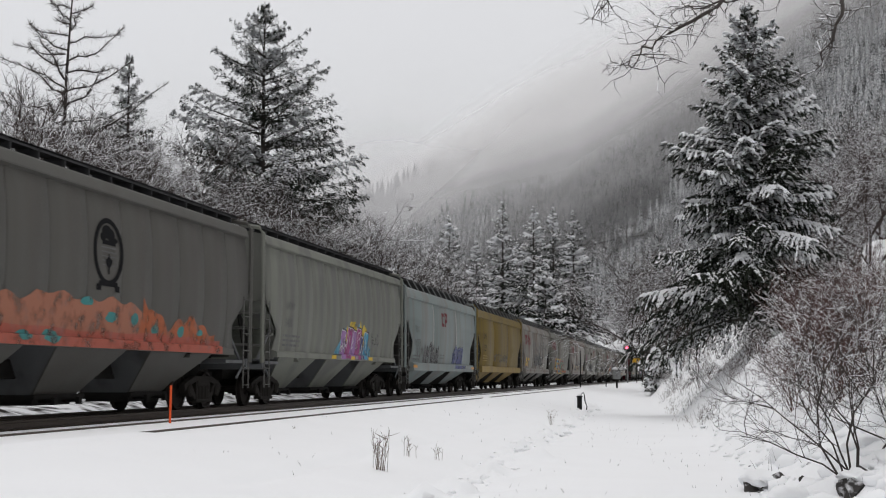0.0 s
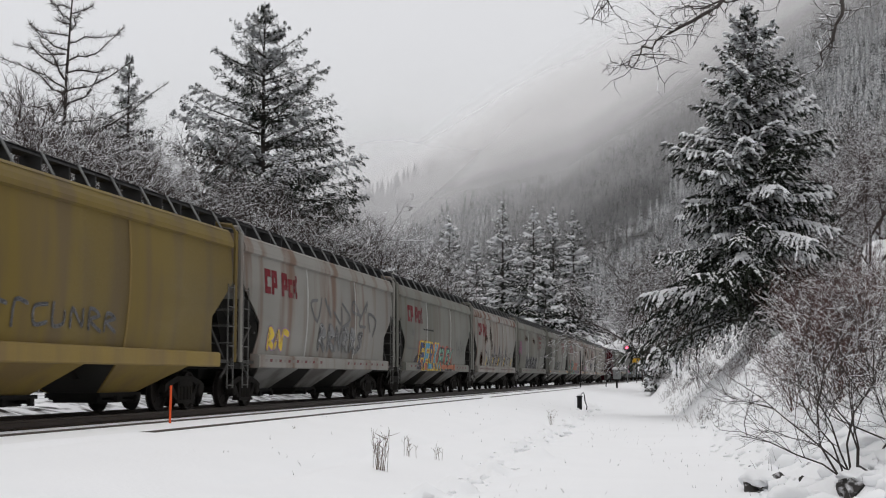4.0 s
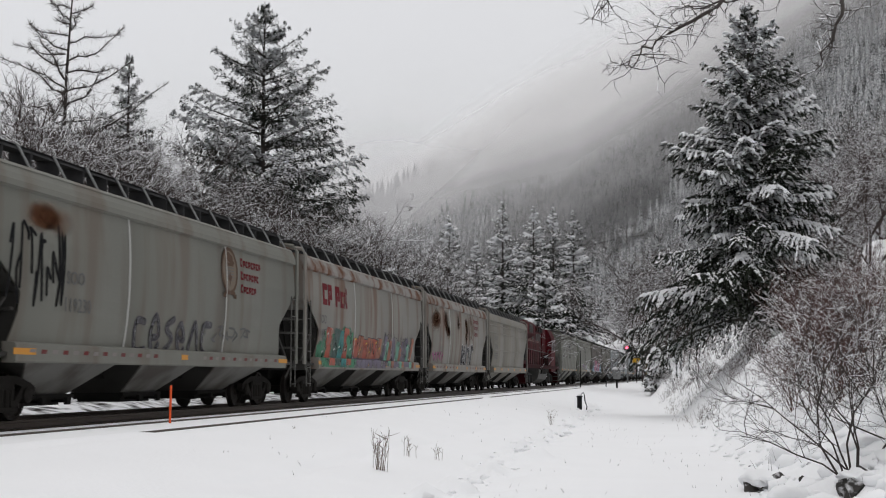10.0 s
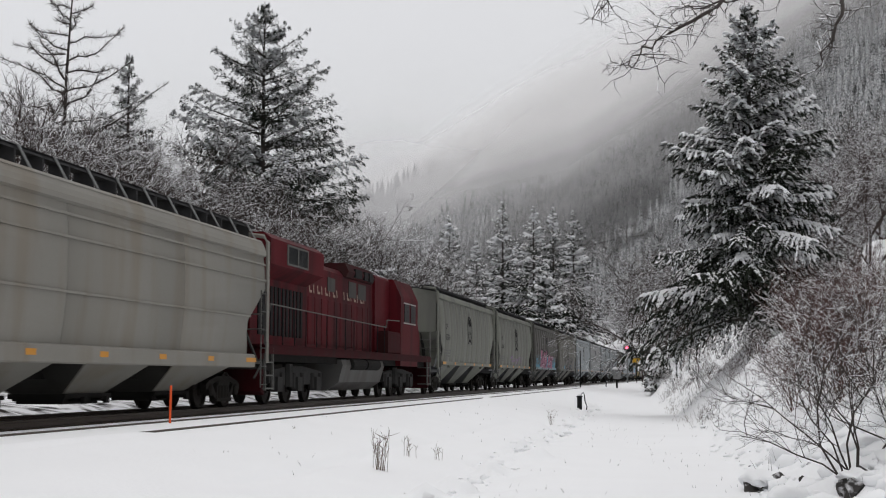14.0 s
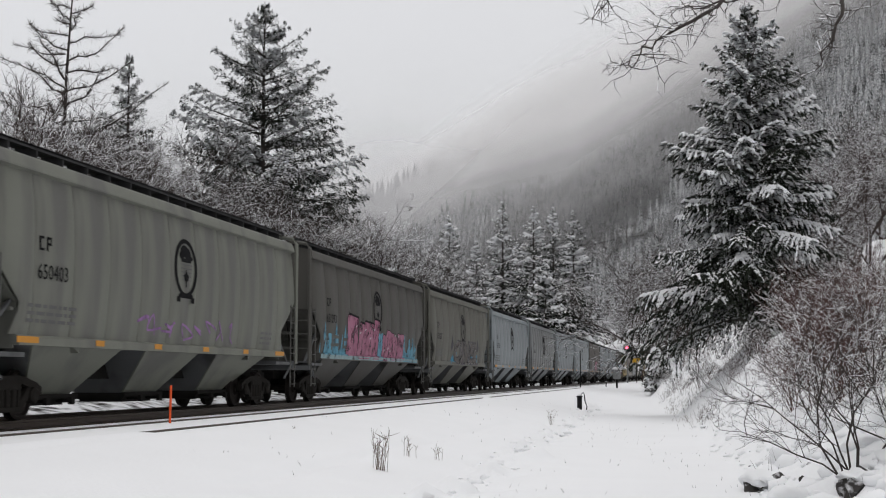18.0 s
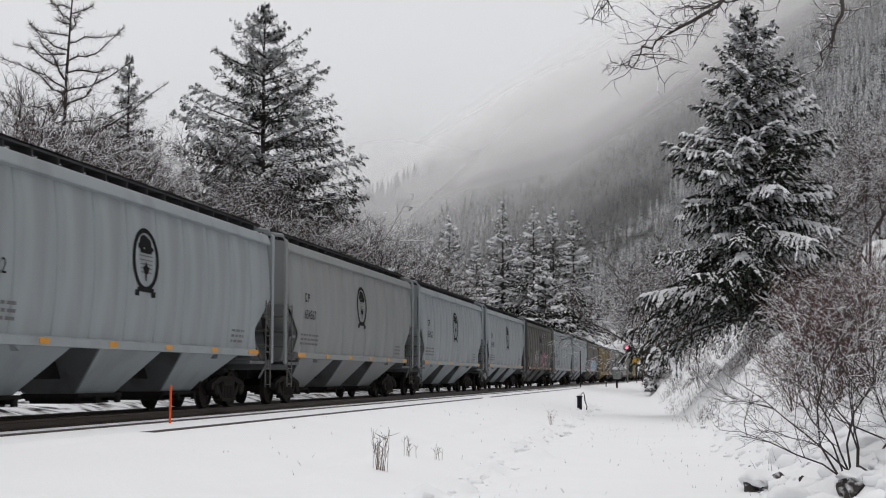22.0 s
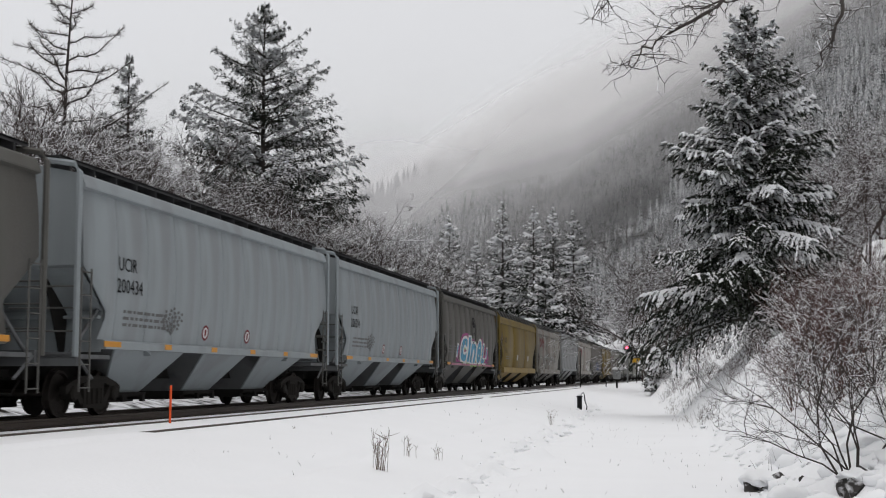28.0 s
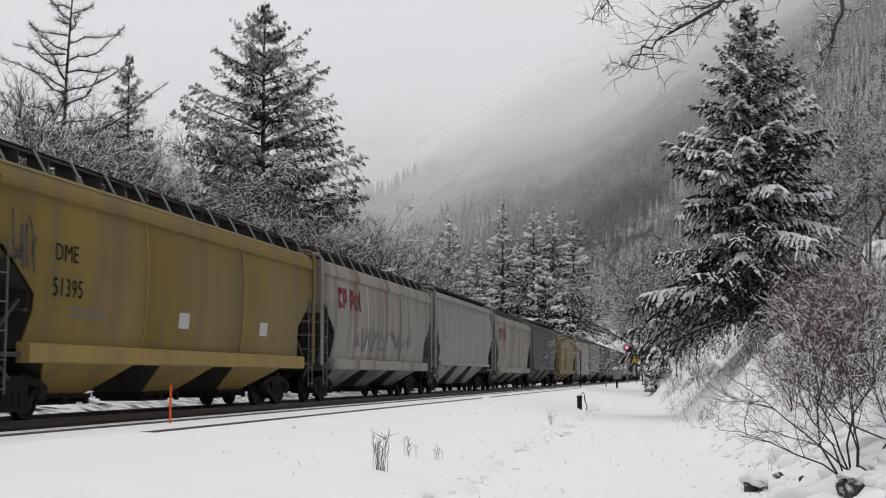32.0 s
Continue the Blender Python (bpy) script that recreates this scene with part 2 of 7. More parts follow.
def ground_material():
    """Snow, with brown undergrowth and rock breaking through on steep slopes."""
    m = SNOW.copy()
    m.name = "snow_ground"
    n, l = m.node_tree.nodes, m.node_tree.links
    b = n["Principled BSDF"]
    src = b.inputs["Base Color"].links[0].from_socket
    geo = n.new("ShaderNodeNewGeometry")
    sep = n.new("ShaderNodeSeparateXYZ")
    l.new(geo.outputs["Normal"], sep.inputs[0])
    tx = n.new("ShaderNodeTexNoise")
    tx.inputs["Scale"].default_value, tx.inputs["Detail"].default_value = 0.8, 9
    l.new(geo.outputs["Position"], tx.inputs["Vector"])
    ad = n.new("ShaderNodeMath")
    ad.operation = "MULTIPLY_ADD"
    ad.inputs[1].default_value = 0.55
    l.new(tx.outputs["Fac"], ad.inputs[0])
    l.new(sep.outputs["Z"], ad.inputs[2])
    mr = n.new("ShaderNodeMapRange")
    mr.inputs[1].default_value, mr.inputs[2].default_value = 0.70, 0.90
    l.new(ad.outputs[0], mr.inputs[0])
    mx = n.new("ShaderNodeMix")
    mx.data_type = "RGBA"
    mx.inputs[6].default_value = (0.075, 0.062, 0.052, 1)
    sp = n.new("ShaderNodeSeparateXYZ")
    l.new(geo.outputs["Position"], sp.inputs[0])
    wood = n.new("ShaderNodeMapRange")
    wood.inputs[1].default_value, wood.inputs[2].default_value, wood.inputs[3].default_value, wood.inputs[4].default_value = 12.0, 24.0, 1.0, 0.45
    l.new(sp.outputs["Z"], wood.inputs[0])
    mu = n.new("ShaderNodeMath")
    mu.operation = "MULTIPLY"
    l.new(mr.outputs[0], mu.inputs[0])
    l.new(wood.outputs[0], mu.inputs[1])
    l.new(mu.outputs[0], mx.inputs[0])
    l.new(src, mx.inputs[7])
    l.new(mx.outputs[2], b.inputs["Base Color"])
    return m


GROUND = ground_material()
ground = build_ground()


# ---- the two tracks ----
def rail_profile(cx):
    return [(cx - 0.075, -0.17), (cx + 0.075, -0.17), (cx + 0.075, -0.15), (cx + 0.012, -0.13), (cx + 0.012, -0.045), (cx + 0.036, -0.035), (cx + 0.036, -0.004),
            (cx + 0.03, 0.0), (cx - 0.03, 0.0), (cx - 0.036, -0.004), (cx - 0.036, -0.035), (cx - 0.012, -0.045), (cx - 0.012, -0.13), (cx - 0.075, -0.15)]


def build_tracks():
    main = thing("main_track", "swept railway track of steel rails on dark ballast and wooden ties", "railway track", kind="structure")
    xs = np.array([-2.6, -2.0, -1.6, -1.25, -0.8, 0, 0.8, 1.25, 1.6, 2.0, 2.5])
    zs = np.array([-0.62, -0.42, -0.27, -0.22, -0.26, -0.25, -0.26, -0.24, -0.34, -0.60, -0.90])
    ys = np.concatenate([np.arange(-60, 10, 2), np.arange(10, 90, 0.25), np.arange(90, 820, 4.0)])
    X, Y = np.meshgrid(xs, ys)
    rg = np.random.RandomState(3)
    Z = np.broadcast_to(zs, X.shape) + rg.normal(0, 0.018, X.shape)
    v = np.stack([X.ravel() + TRACK_X + rg.normal(0, 0.03, X.size), Y.ravel(), Z.ravel()], 1)
    nx = len(xs)
    i = np.arange((nx - 1) * (len(ys) - 1))
    a = (i // (nx - 1)) * nx + i % (nx - 1)
    part("ballast_bed", raw_mesh("ballast_bed", v, np.stack([a, a + 1, a + nx + 1, a + nx], 1), BALLAST), None, main, "dark crushed stone ballast")
    # a dark strip laid over the far shoulder, with snow only in patches
    sx = np.array([-24.0, -22.5, -21, -19.5, -18, -16.8, -15.8, -14.9])
    sy = np.concatenate([np.arange(-60, 10, 4), np.arange(10, 120, 0.8), np.arange(120, 345, 6.0)])
    X, Y = np.meshgrid(sx, sy)
    X = X + rg.normal(0, 0.25, X.shape) * (X > -23)
    v = np.stack([X.ravel(), Y.ravel(), (ground_z(X, Y) + 0.05 + 0.06 * np.abs(rg.normal(0, 1, X.shape))).ravel()], 1)
    nx = len(sx)
    i = np.arange((nx - 1) * (len(sy) - 1))
    a = (i // (nx - 1)) * nx + i % (nx - 1)
    part("cinder_shoulder", raw_mesh("cinder_shoulder", v, np.stack([a, a + 1, a + nx + 1, a + nx], 1), SHOULDER), None, main, "dark strip of ground behind the track, patched with snow")
    for s in (-1, 1):
        part("rail", Mb().prism_y(rail_profile(TRACK_X + s * 0.755), -60, 820), RAILM, main, "dark steel rail with a worn head")
    tie = Mb().cbox(-1.28, 1.28, -0.115, 0.115, -0.35, -0.165, 0.02).mesh("tie", TIE)
    for k in range(150):
        ob = part("tie", tie, None, main)
        ob.location = (TRACK_X, 12 + k * 0.55, 0)
    side = thing("siding_track", "snow-covered siding with one rail head showing", "railway track", kind="structure")
    for s in (-1, 1):
        part("rail", Mb().prism_y(rail_profile(SIDING_X + s * 0.755), -60, 340), RAILM, side, "rusty rail half buried in snow")
    # snow drifted over the siding's rail, which leaves only stretches of it bare
    rg = random.Random(8)
    for y0, y1 in ((-20, 19.5), (46.5, 52.0), (92, 330)):
        mb = Mb()
        n = max(6, int((y1 - y0) / 0.8))
        prof = [(-0.5, -0.12), (-0.25, -0.03), (-0.08, 0.015), (0.1, 0.02), (0.3, -0.05), (0.6, -0.16)]
        vs, fs = [], []
        for j in range(n + 1):
            yy = y0 + (y1 - y0) * j / n
            e = min(1, j / 3, (n - j) / 3)
            for px, pz in prof:
                vs.append((SIDING_X + 0.755 + px, yy, -0.16 + (pz + 0.16) * (0.3 + 0.7 * e) + rg.gauss(0, 0.004)))
        m = len(prof)
        for j in range(n):
            for q in range(m - 1):
                fs.append((j * m + q, j * m + q + 1, (j + 1) * m + q + 1, (j + 1) * m + q))
        part("snow_cover", mb.add(vs, fs), SNOW, side, "snow drifted over the rail", True)


build_tracks()


# ---- fog: mist lying along the hillside under the cloud base, and thin sheets down the valley ----
def fog_material(name, stops, nscale, namp):
    """Mist whose density follows the height, loosened by noise; stops: (height, density)."""
    m = bpy.data.materials.new(name)
    m.use_nodes = True
    n, l = m.node_tree.nodes, m.node_tree.links
    n.clear()
    out = n.new("ShaderNodeOutputMaterial")
    mix = n.new("ShaderNodeMixShader")
    tr = n.new("ShaderNodeBsdfTransparent")
    df, tl, half = n.new("ShaderNodeBsdfDiffuse"), n.new("ShaderNodeBsdfTranslucent"), n.new("ShaderNodeMixShader")
    for q in (df, tl):
        q.inputs["Color"].default_value = (0.88, 0.875, 0.88, 1)
    half.inputs[0].default_value = 0.25
    l.new(df.outputs[0], half.inputs[1])
    l.new(tl.outputs[0], half.inputs[2])
    geo = n.new("ShaderNodeNewGeometry")
    sep = n.new("ShaderNodeSeparateXYZ")
    l.new(geo.outputs["Position"], sep.inputs[0])
    tx = n.new("ShaderNodeTexNoise")
    tx.inputs["Scale"].default_value, tx.inputs["Detail"].default_value = nscale, 4
    l.new(geo.outputs["Position"], tx.inputs["Vector"])
    ma = n.new("ShaderNodeMath")
    ma.operation = "MULTIPLY_ADD"
    ma.inputs[1].default_value = namp
    l.new(tx.outputs["Fac"], ma.inputs[0])
    # the cloud base lifts towards the near end of the slope
    east = n.new("ShaderNodeMath")
    east.operation = "ADD"
    east.inputs[1].default_value = 60.0
    l.new(sep.outputs["X"], east.inputs[0])
    only = n.new("ShaderNodeMath")
    only.operation = "MAXIMUM"
    only.inputs[1].default_value = 0.0
    l.new(east.outputs[0], only.inputs[0])
    drop = n.new("ShaderNodeMath")
    drop.operation = "MULTIPLY_ADD"
    drop.inputs[1].default_value = -0.45
    l.new(only.outputs[0], drop.inputs[0])
    l.new(sep.outputs["Z"], drop.inputs[2])
    l.new(drop.outputs[0], ma.inputs[2])
    mr = n.new("ShaderNodeMapRange")
    mr.inputs[1].default_value, mr.inputs[2].default_value = namp * 0.5, 300 + namp * 0.5
    l.new(ma.outputs[0], mr.inputs[0])
    rp = n.new("ShaderNodeValToRGB")
    rp.color_ramp.interpolation = "EASE"
    e = rp.color_ramp.elements
    v = stops[0][1]
    e[0].position, e[0].color = 0.0, (v, v, v, 1)
    v = stops[-1][1]
    e[1].position, e[1].color = 1.0, (v, v, v, 1)
    for z, v in stops[1:-1]:
        q = e.new(z / 300)
        q.color = (v, v, v, 1)
    l.new(mr.outputs[0], rp.inputs[0])
    l.new(rp.outputs["Color"], mix.inputs[0])
    l.new(tr.outputs[0], mix.inputs[1])
    l.new(half.outputs[0], mix.inputs[2])
    l.new(mix.outputs[0], out.inputs["Surface"])
    return m


def fog_shells():
    """Veils of mist that follow the hillside at some height over it."""
    xs, ys = np.arange(-620, 260, 22.0), np.arange(330, 1240, 22.0)
    X, Y = np.meshgrid(xs, ys)
    base = 0.78 * np.maximum(0, X - hill_foot(Y))
    nx = len(xs)
    i = np.arange((nx - 1) * (len(ys) - 1))
    a = (i // (nx - 1)) * nx + i % (nx - 1)
    f = np.stack([a, a + 1, a + nx + 1, a + nx], 1)
    for lift in (24, 36, 50):
        h = np.minimum(base, 360.0) + lift
        d = -0.7 * lift
        fm = fog_material("hill_mist", ((0, 0.015), (92 + d, 0.03), (126 + d, 0.09), (148 + d, 0.28), (166 + d, 0.52), (186 + d, 0.68), (196, 0.50), (226, 0.16), (280, 0.0), (300, 0.0)), 0.016, 22)
        ob = new("fog_bank", raw_mesh("fog_bank", np.stack([X.ravel(), Y.ravel(), h.ravel()], 1), f, fm, True))
        tagged(ob, "pale veil of low cloud lying along the hillside", "fog", kind="structure")


fog_shells()
for fy, low, high in ((500, 0.04, 0.06), (640, 0.14, 0.20), (800, 0.52, 0.62)):
    vs, fs = [], []
    for i in range(41):
        xx = -900 + 45 * i
        for j in range(9):
            vs.append((xx, fy - 20 + 8 * j + 0.00012 * xx * xx + 6 * math.sin(i * 0.9 + j), -30 + 40 * j))
    for i in range(40):
        for j in range(8):
            a = i * 9 + j
            fs.append((a, a + 9, a + 10, a + 1))
    fm = fog_material("valley_mist", ((0, low), (70, low), (105, high), (185, 0.0), (300, 0.0)), 0.012, 40)
    ob = new("fog_bank", Mb().add(vs, fs).mesh("fog_bank", fm, True))
    tagged(ob, "pale grey bank of low cloud across the valley", "fog", kind="structure")


# ---- trees ----
def fir_arrays(seed, H, R, branches, per, snow, droop=0.25, base=0.08, blade=0.26, shape=0.85, gap=0.0, clump=0.16, wide=0.26, lift=0.45, pads=0.0, lets=22, puff=0.12):
    """Needle blades and snow ridges of a conifer, as arrays: boughs, side branchlets on them, blades along those."""
    rg = np.random.RandomState(seed)
    zs = base * H + (H * (0.985 - base)) * (np.linspace(0, 1, branches) ** 1.12)
    zs = np.minimum(zs + rg.normal(0, 0.012 * H, branches), 0.985 * H)
    az = np.cumsum(rg.uniform(1.6, 3.2, branches))
    u = np.clip(zs / H, 0, 0.985)
    L = R * (1 - u) ** shape * np.minimum(1, (1 - u) / 0.10) ** 0.5 * rg.uniform(0.5, 1.15, branches) + 0.08
    tip = rg.normal(0, 0.10, branches)
    if gap:
        L = L * np.where(rg.rand(branches) < gap, 0.5, 1.0)
    slots = np.clip((lets * L / R).astype(int) + 3, 4, lets + 4)
    cnt = np.maximum(8, (per * (0.2 + 0.8 * L / R)).astype(int))
    bi = np.repeat(np.arange(branches), cnt)
    n = len(bi)
    Lb, zb, ab, ub = L[bi], zs[bi], az[bi], u[bi]
    slot = np.minimum((rg.rand(n) ** 0.8 * slots[bi]).astype(int), slots[bi] - 1)
    sgn = rg.randint(0, 2, n)
    J = rg.rand(branches, lets + 5, 2, 4)[bi, slot, sgn]
    side = sgn * 2.0 - 1.0
    t = np.clip(0.08 + 0.92 * (slot + J[:, 0]) / slots[bi], 0, 1)
    rad = np.stack([np.cos(ab), np.sin(ab), np.zeros(n)], 1)
    sid = np.stack([-np.sin(ab), np.cos(ab), np.zeros(n)], 1)
    rise = rise_of(ub, lift) + tip[bi]
    sag = droop * (1.2 - ub)
    bz = zb + Lb * (rise * t - sag * t * t + 0.10 * t ** 4)
    slope = rise - 2 * sag * t + 0.4 * t ** 3
    wl = (wide * Lb * (1.06 - t) ** 0.7 + 0.06) * (0.6 + 0.8 * J[:, 1])
    s = rg.rand(n) ** 0.8
    fwd = 0.5 + 0.8 * J[:, 2]
    db = rad * fwd[:, None] + sid * side[:, None]
    db /= np.linalg.norm(db, axis=1)[:, None]
    hang = (0.18 + (0.35 + 1.5 * droop * (1.1 - ub)) * J[:, 3]) * wl
    pos = rad * (Lb * t)[:, None] + db * (wl * s)[:, None]
    pos[:, 2] += bz + slope * wl * s * 0.6 - hang * s * s + rg.normal(0, puff * blade, n)
    db[:, 2] = slope * 0.6 - 2 * hang / wl * s * 0.6
    ds = np.cross(db, np.array([0, 0, 1.0]))
    d = db + ds * rg.uniform(-0.9, 0.9, n)[:, None]
    d[:, 2] += rg.uniform(-0.75, 0.15, n)
    d /= np.linalg.norm(d, axis=1)[:, None]
    ln = blade * rg.uniform(0.6, 1.4, n) * (0.42 + 0.58 * np.minimum(1, (1 - ub) / 0.5))
    up = np.array([0, 0, 1.0]) + rg.normal(0, 0.45, (n, 3))
    w = np.cross(d, up)
    w /= np.linalg.norm(w, axis=1)[:, None] + 1e-9
    wd = (ln * rg.uniform(0.13, 0.22, n))[:, None]
    ln = ln[:, None]
    v = np.stack([pos, pos + d * ln * 0.45 + w * wd, pos + d * ln, pos + d * ln * 0.45 - w * wd], 1).reshape(-1, 3)
    f = np.arange(4 * n).reshape(-1, 4)
    # snow lies in ridges along some branchlets, thicker on the laden boughs
    heavy = (rg.rand(branches) < pads) & (u < 0.95)
    load = np.where(heavy, 1.7, 0.45)[bi]
    white = rg.rand(branches, lets + 5, 2)[bi, slot, sgn] < snow * load
    keep = white & (rg.rand(n) < np.where(heavy[bi], 0.55, 0.38))
    p = pos[keep].copy()
    m = len(p)
    size = clump * rg.uniform(0.45, 1.1, m) * np.where(heavy[bi][keep], 1.25, 0.85)
    p[:, 2] += 0.02 + 0.12 * size
    a = db[keep] / np.linalg.norm(db[keep], axis=1)[:, None]
    b = np.cross(a, np.array([0, 0, 1.0]))
    a, b = a * size[:, None], b * (size * rg.uniform(0.45, 0.75, m))[:, None]
    a[:, 2] += rg.normal(0, 0.15, m) * size
    low = np.array([0, 0, 1.0]) * (0.22 * size)[:, None]
    top = p + np.stack([rg.normal(0, 0.01, m), rg.normal(0, 0.01, m), size * 0.34], 1)
    sv = np.stack([p + a - low, p + b - low, p - a * 0.8 - low, p - b - low, top], 1).reshape(-1, 3)
    o = np.arange(m)[:, None] * 5
    sf = np.concatenate([o + np.array([q]) for q in ((0, 1, 4), (1, 2, 4), (2, 3, 4), (3, 0, 4))], 0)
    # limbs under the sprays
    k = np.linspace(0, 0.92, 5)
    lim = []
    for i in range(branches):
        zz = zs[i] + L[i] * ((rise_of(u[i], lift) + tip[i]) * k - droop * (1.2 - u[i]) * k * k + 0.10 * k ** 4)
        lim.append((np.stack([np.cos(az[i]) * L[i] * k, np.sin(az[i]) * L[i] * k, zz - 0.03], 1), 0.012 + 0.012 * L[i]))
    return v, f, sv, sf, lim


def rise_of(u, lift):
    return 0.02 + lift * u ** 1.3


def make_fir(name, label, seed, H, R, branches, per, snow, at, group="", **kw):
    v, f, sv, sf, lim = fir_arrays(seed, H, R, branches, per, snow, **kw)
    t = thing(name, label, "conifer tree", group, at=pose(*at))
    mb = Mb()
    rg = random.Random(seed)
    mb.tube([(rg.gauss(0, 0.02), rg.gauss(0, 0.02), H * q) for q in (-0.05, 0.1, 0.25, 0.5, 0.75, 1.0)], 0.016 * H + 0.04, 8, 0.02)
    part("trunk", mb, BARK, t)
    mb = Mb()
    for pts, r in lim:
        mb.tube(pts, r, 4, 0.006, False)
    tagged(part("bough_frame", mb, BARK, t, "dark bare boughs under the needles"), kind="stuff")
    part("crown", raw_mesh("crown", v, f, NEEDLE), None, t, "dark green drooping needle sprays")
    if len(sv):
        tagged(part("snow_load", raw_mesh("snow_load", sv, sf, SNOW_T), None, t, "fresh snow lying on the sprays"), kind="stuff")
    return t


def bare_tree_mesh(seed, H, spread, levels=4, r0=0.07, kids=(3, 5), stems=1, lean=0.15, snow=0.6, up=0.5, thin=0.006, fluff=0.012, wob=0.15):
    """Branches and the snow lying along them, as two builders."""
    rg = random.Random(seed)
    wood, white = Mb(), Mb()

    def grow(p, d, ln, r, lev):
        pts, q, dd = [p], p, d
        seg = 4 if lev < 2 else (3 if lev < levels or levels < 4 else 2)
        for i in range(seg):
            dd = (dd + Vector((rg.gauss(0, wob), rg.gauss(0, wob), rg.gauss(0.04, wob * 0.8)))).normalized()
            q = q + dd * (ln / seg)
            pts.append(q)
        r1 = max(thin * 0.6, r * (0.45 if lev < levels else 0.4))
        if lev < levels:
            wood.tube(pts, r, 5 if lev == 0 else 3, r1, False)
        else:
            side = dd.orthogonal().normalized() * max(thin, r)
            n = len(pts)
            wood.add([p - side * (1 - 0.5 * i / n) for i, p in enumerate(pts)] + [p + side * (1 - 0.5 * i / n) for i, p in enumerate(pts)], [(i, i + 1, n + i + 1, n + i) for i in range(n - 1)])
        if rg.random() < snow and lev > (1 if fluff < 0.01 else 0):
            for i in range(seg):
                a, b = pts[i], pts[i + 1]
                if abs((b - a).normalized().z) < 0.85 and rg.random() < 0.85:
                    w = Vector((-(b - a).y, (b - a).x, 0)).normalized() * (max(r, thin) * 1.0 + fluff * 0.25)
                    h = Vector((0, 0, max(r, thin) * 1.1 + fluff))
                    lo = Vector((0, 0, max(r, thin) * 0.4))
                    white.add([a - w + lo, a + w + lo, b + w + lo, b - w + lo, a + h, b + h], [(0, 4, 5, 3), (1, 2, 5, 4)])
        if lev >= levels:
            return
        for _ in range(rg.randint(*kids) + (2 if lev == 0 else 0)):
            i = rg.uniform(0.25 if lev == 0 else 0.15, 1.0) * seg
            k = min(seg - 1, int(i))
            s = pts[k].lerp(pts[k + 1], i - k)
            tilt = rg.uniform(0.35, 0.95)
            a = dd.orthogonal().normalized()
            a.rotate(Euler((0, 0, rg.uniform(0, 6.28))))
            nd = (dd * (1 - tilt * 0.6) + a * tilt * spread + Vector((0, 0, up * 0.35))).normalized()
            grow(s, nd, ln * (rg.uniform(0.42, 0.68) if lev < 2 else rg.uniform(0.3, 0.55)), max(thin, r * 0.5), lev + 1)

    for s in range(stems):
        a = rg.uniform(0, 6.28)
        le = lean * (1 if stems > 1 else 0.4) * rg.uniform(0.5, 1.5)
        d = Vector((math.cos(a) * le, math.sin(a) * le, 1)).normalized()
        o = Vector((math.cos(a), math.sin(a), 0)) * (0.12 * (stems > 1) * rg.random() * 2)
        grow(o, d, H * rg.uniform(0.5, 0.62) if stems == 1 else H * rg.uniform(0.4, 0.62), r0 * rg.uniform(0.7, 1.1), 0)
    return wood, white


def on_ground(x, y, dz=0.0):
    return (x, y, float(ground_z(x, y)) + dz)


def at_pixel(px, y):
    """x of the plumb line that stands y metres down the line at that bearing."""
    return y * math.tan(math.atan((px - 784.0) / 2296.0) - radians(10.75))


# the two tall firs beside the line
make_fir("fir_tree", "tall dark fir with snow-laden drooping boughs on the bank", 11, 13.4, 5.0, 270, 1800, 0.80, (at_pixel(1335, 50), 50, 1.6), droop=0.44, shape=0.76, base=0.13, blade=0.11, clump=0.10, wide=0.31, lift=0.66, pads=0.36, lets=26, puff=0.2)
make_fir("fir_tree", "tall open fir with snow-dusted boughs behind the track", 23, 23.9, 10.2, 290, 1700, 0.85, on_ground(at_pixel(461, 75), 75), droop=0.17, blade=0.16, shape=0.74, gap=0.12, clump=0.105, wide=0.36, lift=0.50, pads=0.10, lets=26, puff=0.4)
make_fir("fir_tree", "slender young fir dusted with snow behind the track", 31, 18.0, 5.0, 200, 800, 0.9, on_ground(at_pixel(218, 64), 64), droop=0.12, blade=0.13, clump=0.10, wide=0.32, pads=0.1, puff=0.4)
make_fir("fir_sapling", "small bushy fir sapling thickly coated in snow", 37, 2.7, 1.2, 70, 180, 3.0, on_ground(at_pixel(1160, 88), 88), droop=0.3, blade=0.2, clump=0.18, pads=0.9)
# the stand of firs ahead, beyond the train
for k, (px, dy, h, r, sd) in enumerate(((795, 190, 21.5, 4.4, 41), (843, 230, 22, 3.6, 42), (890, 205, 25.5, 4.6, 43), (945, 200, 24, 4.6, 44), (980, 205, 24.5, 4.4, 45), (1016, 210, 24.5, 4.8, 46),
                                        (965, 185, 14, 3.4, 47), (915, 215, 20, 4.0, 48), (815, 200, 13, 3.2, 49), (770, 195, 17, 3.6, 50))):
    make_fir("fir_tree", "tall snow-dusted fir in a misty stand beyond the track", sd, h + 3.0, r * 1.9, 170, 460, 0.75, (at_pixel(px, dy), dy, 0.5), "misty stand of firs", droop=0.34, blade=0.30, clump=0.30, pads=0.3, shape=0.92, lets=16)

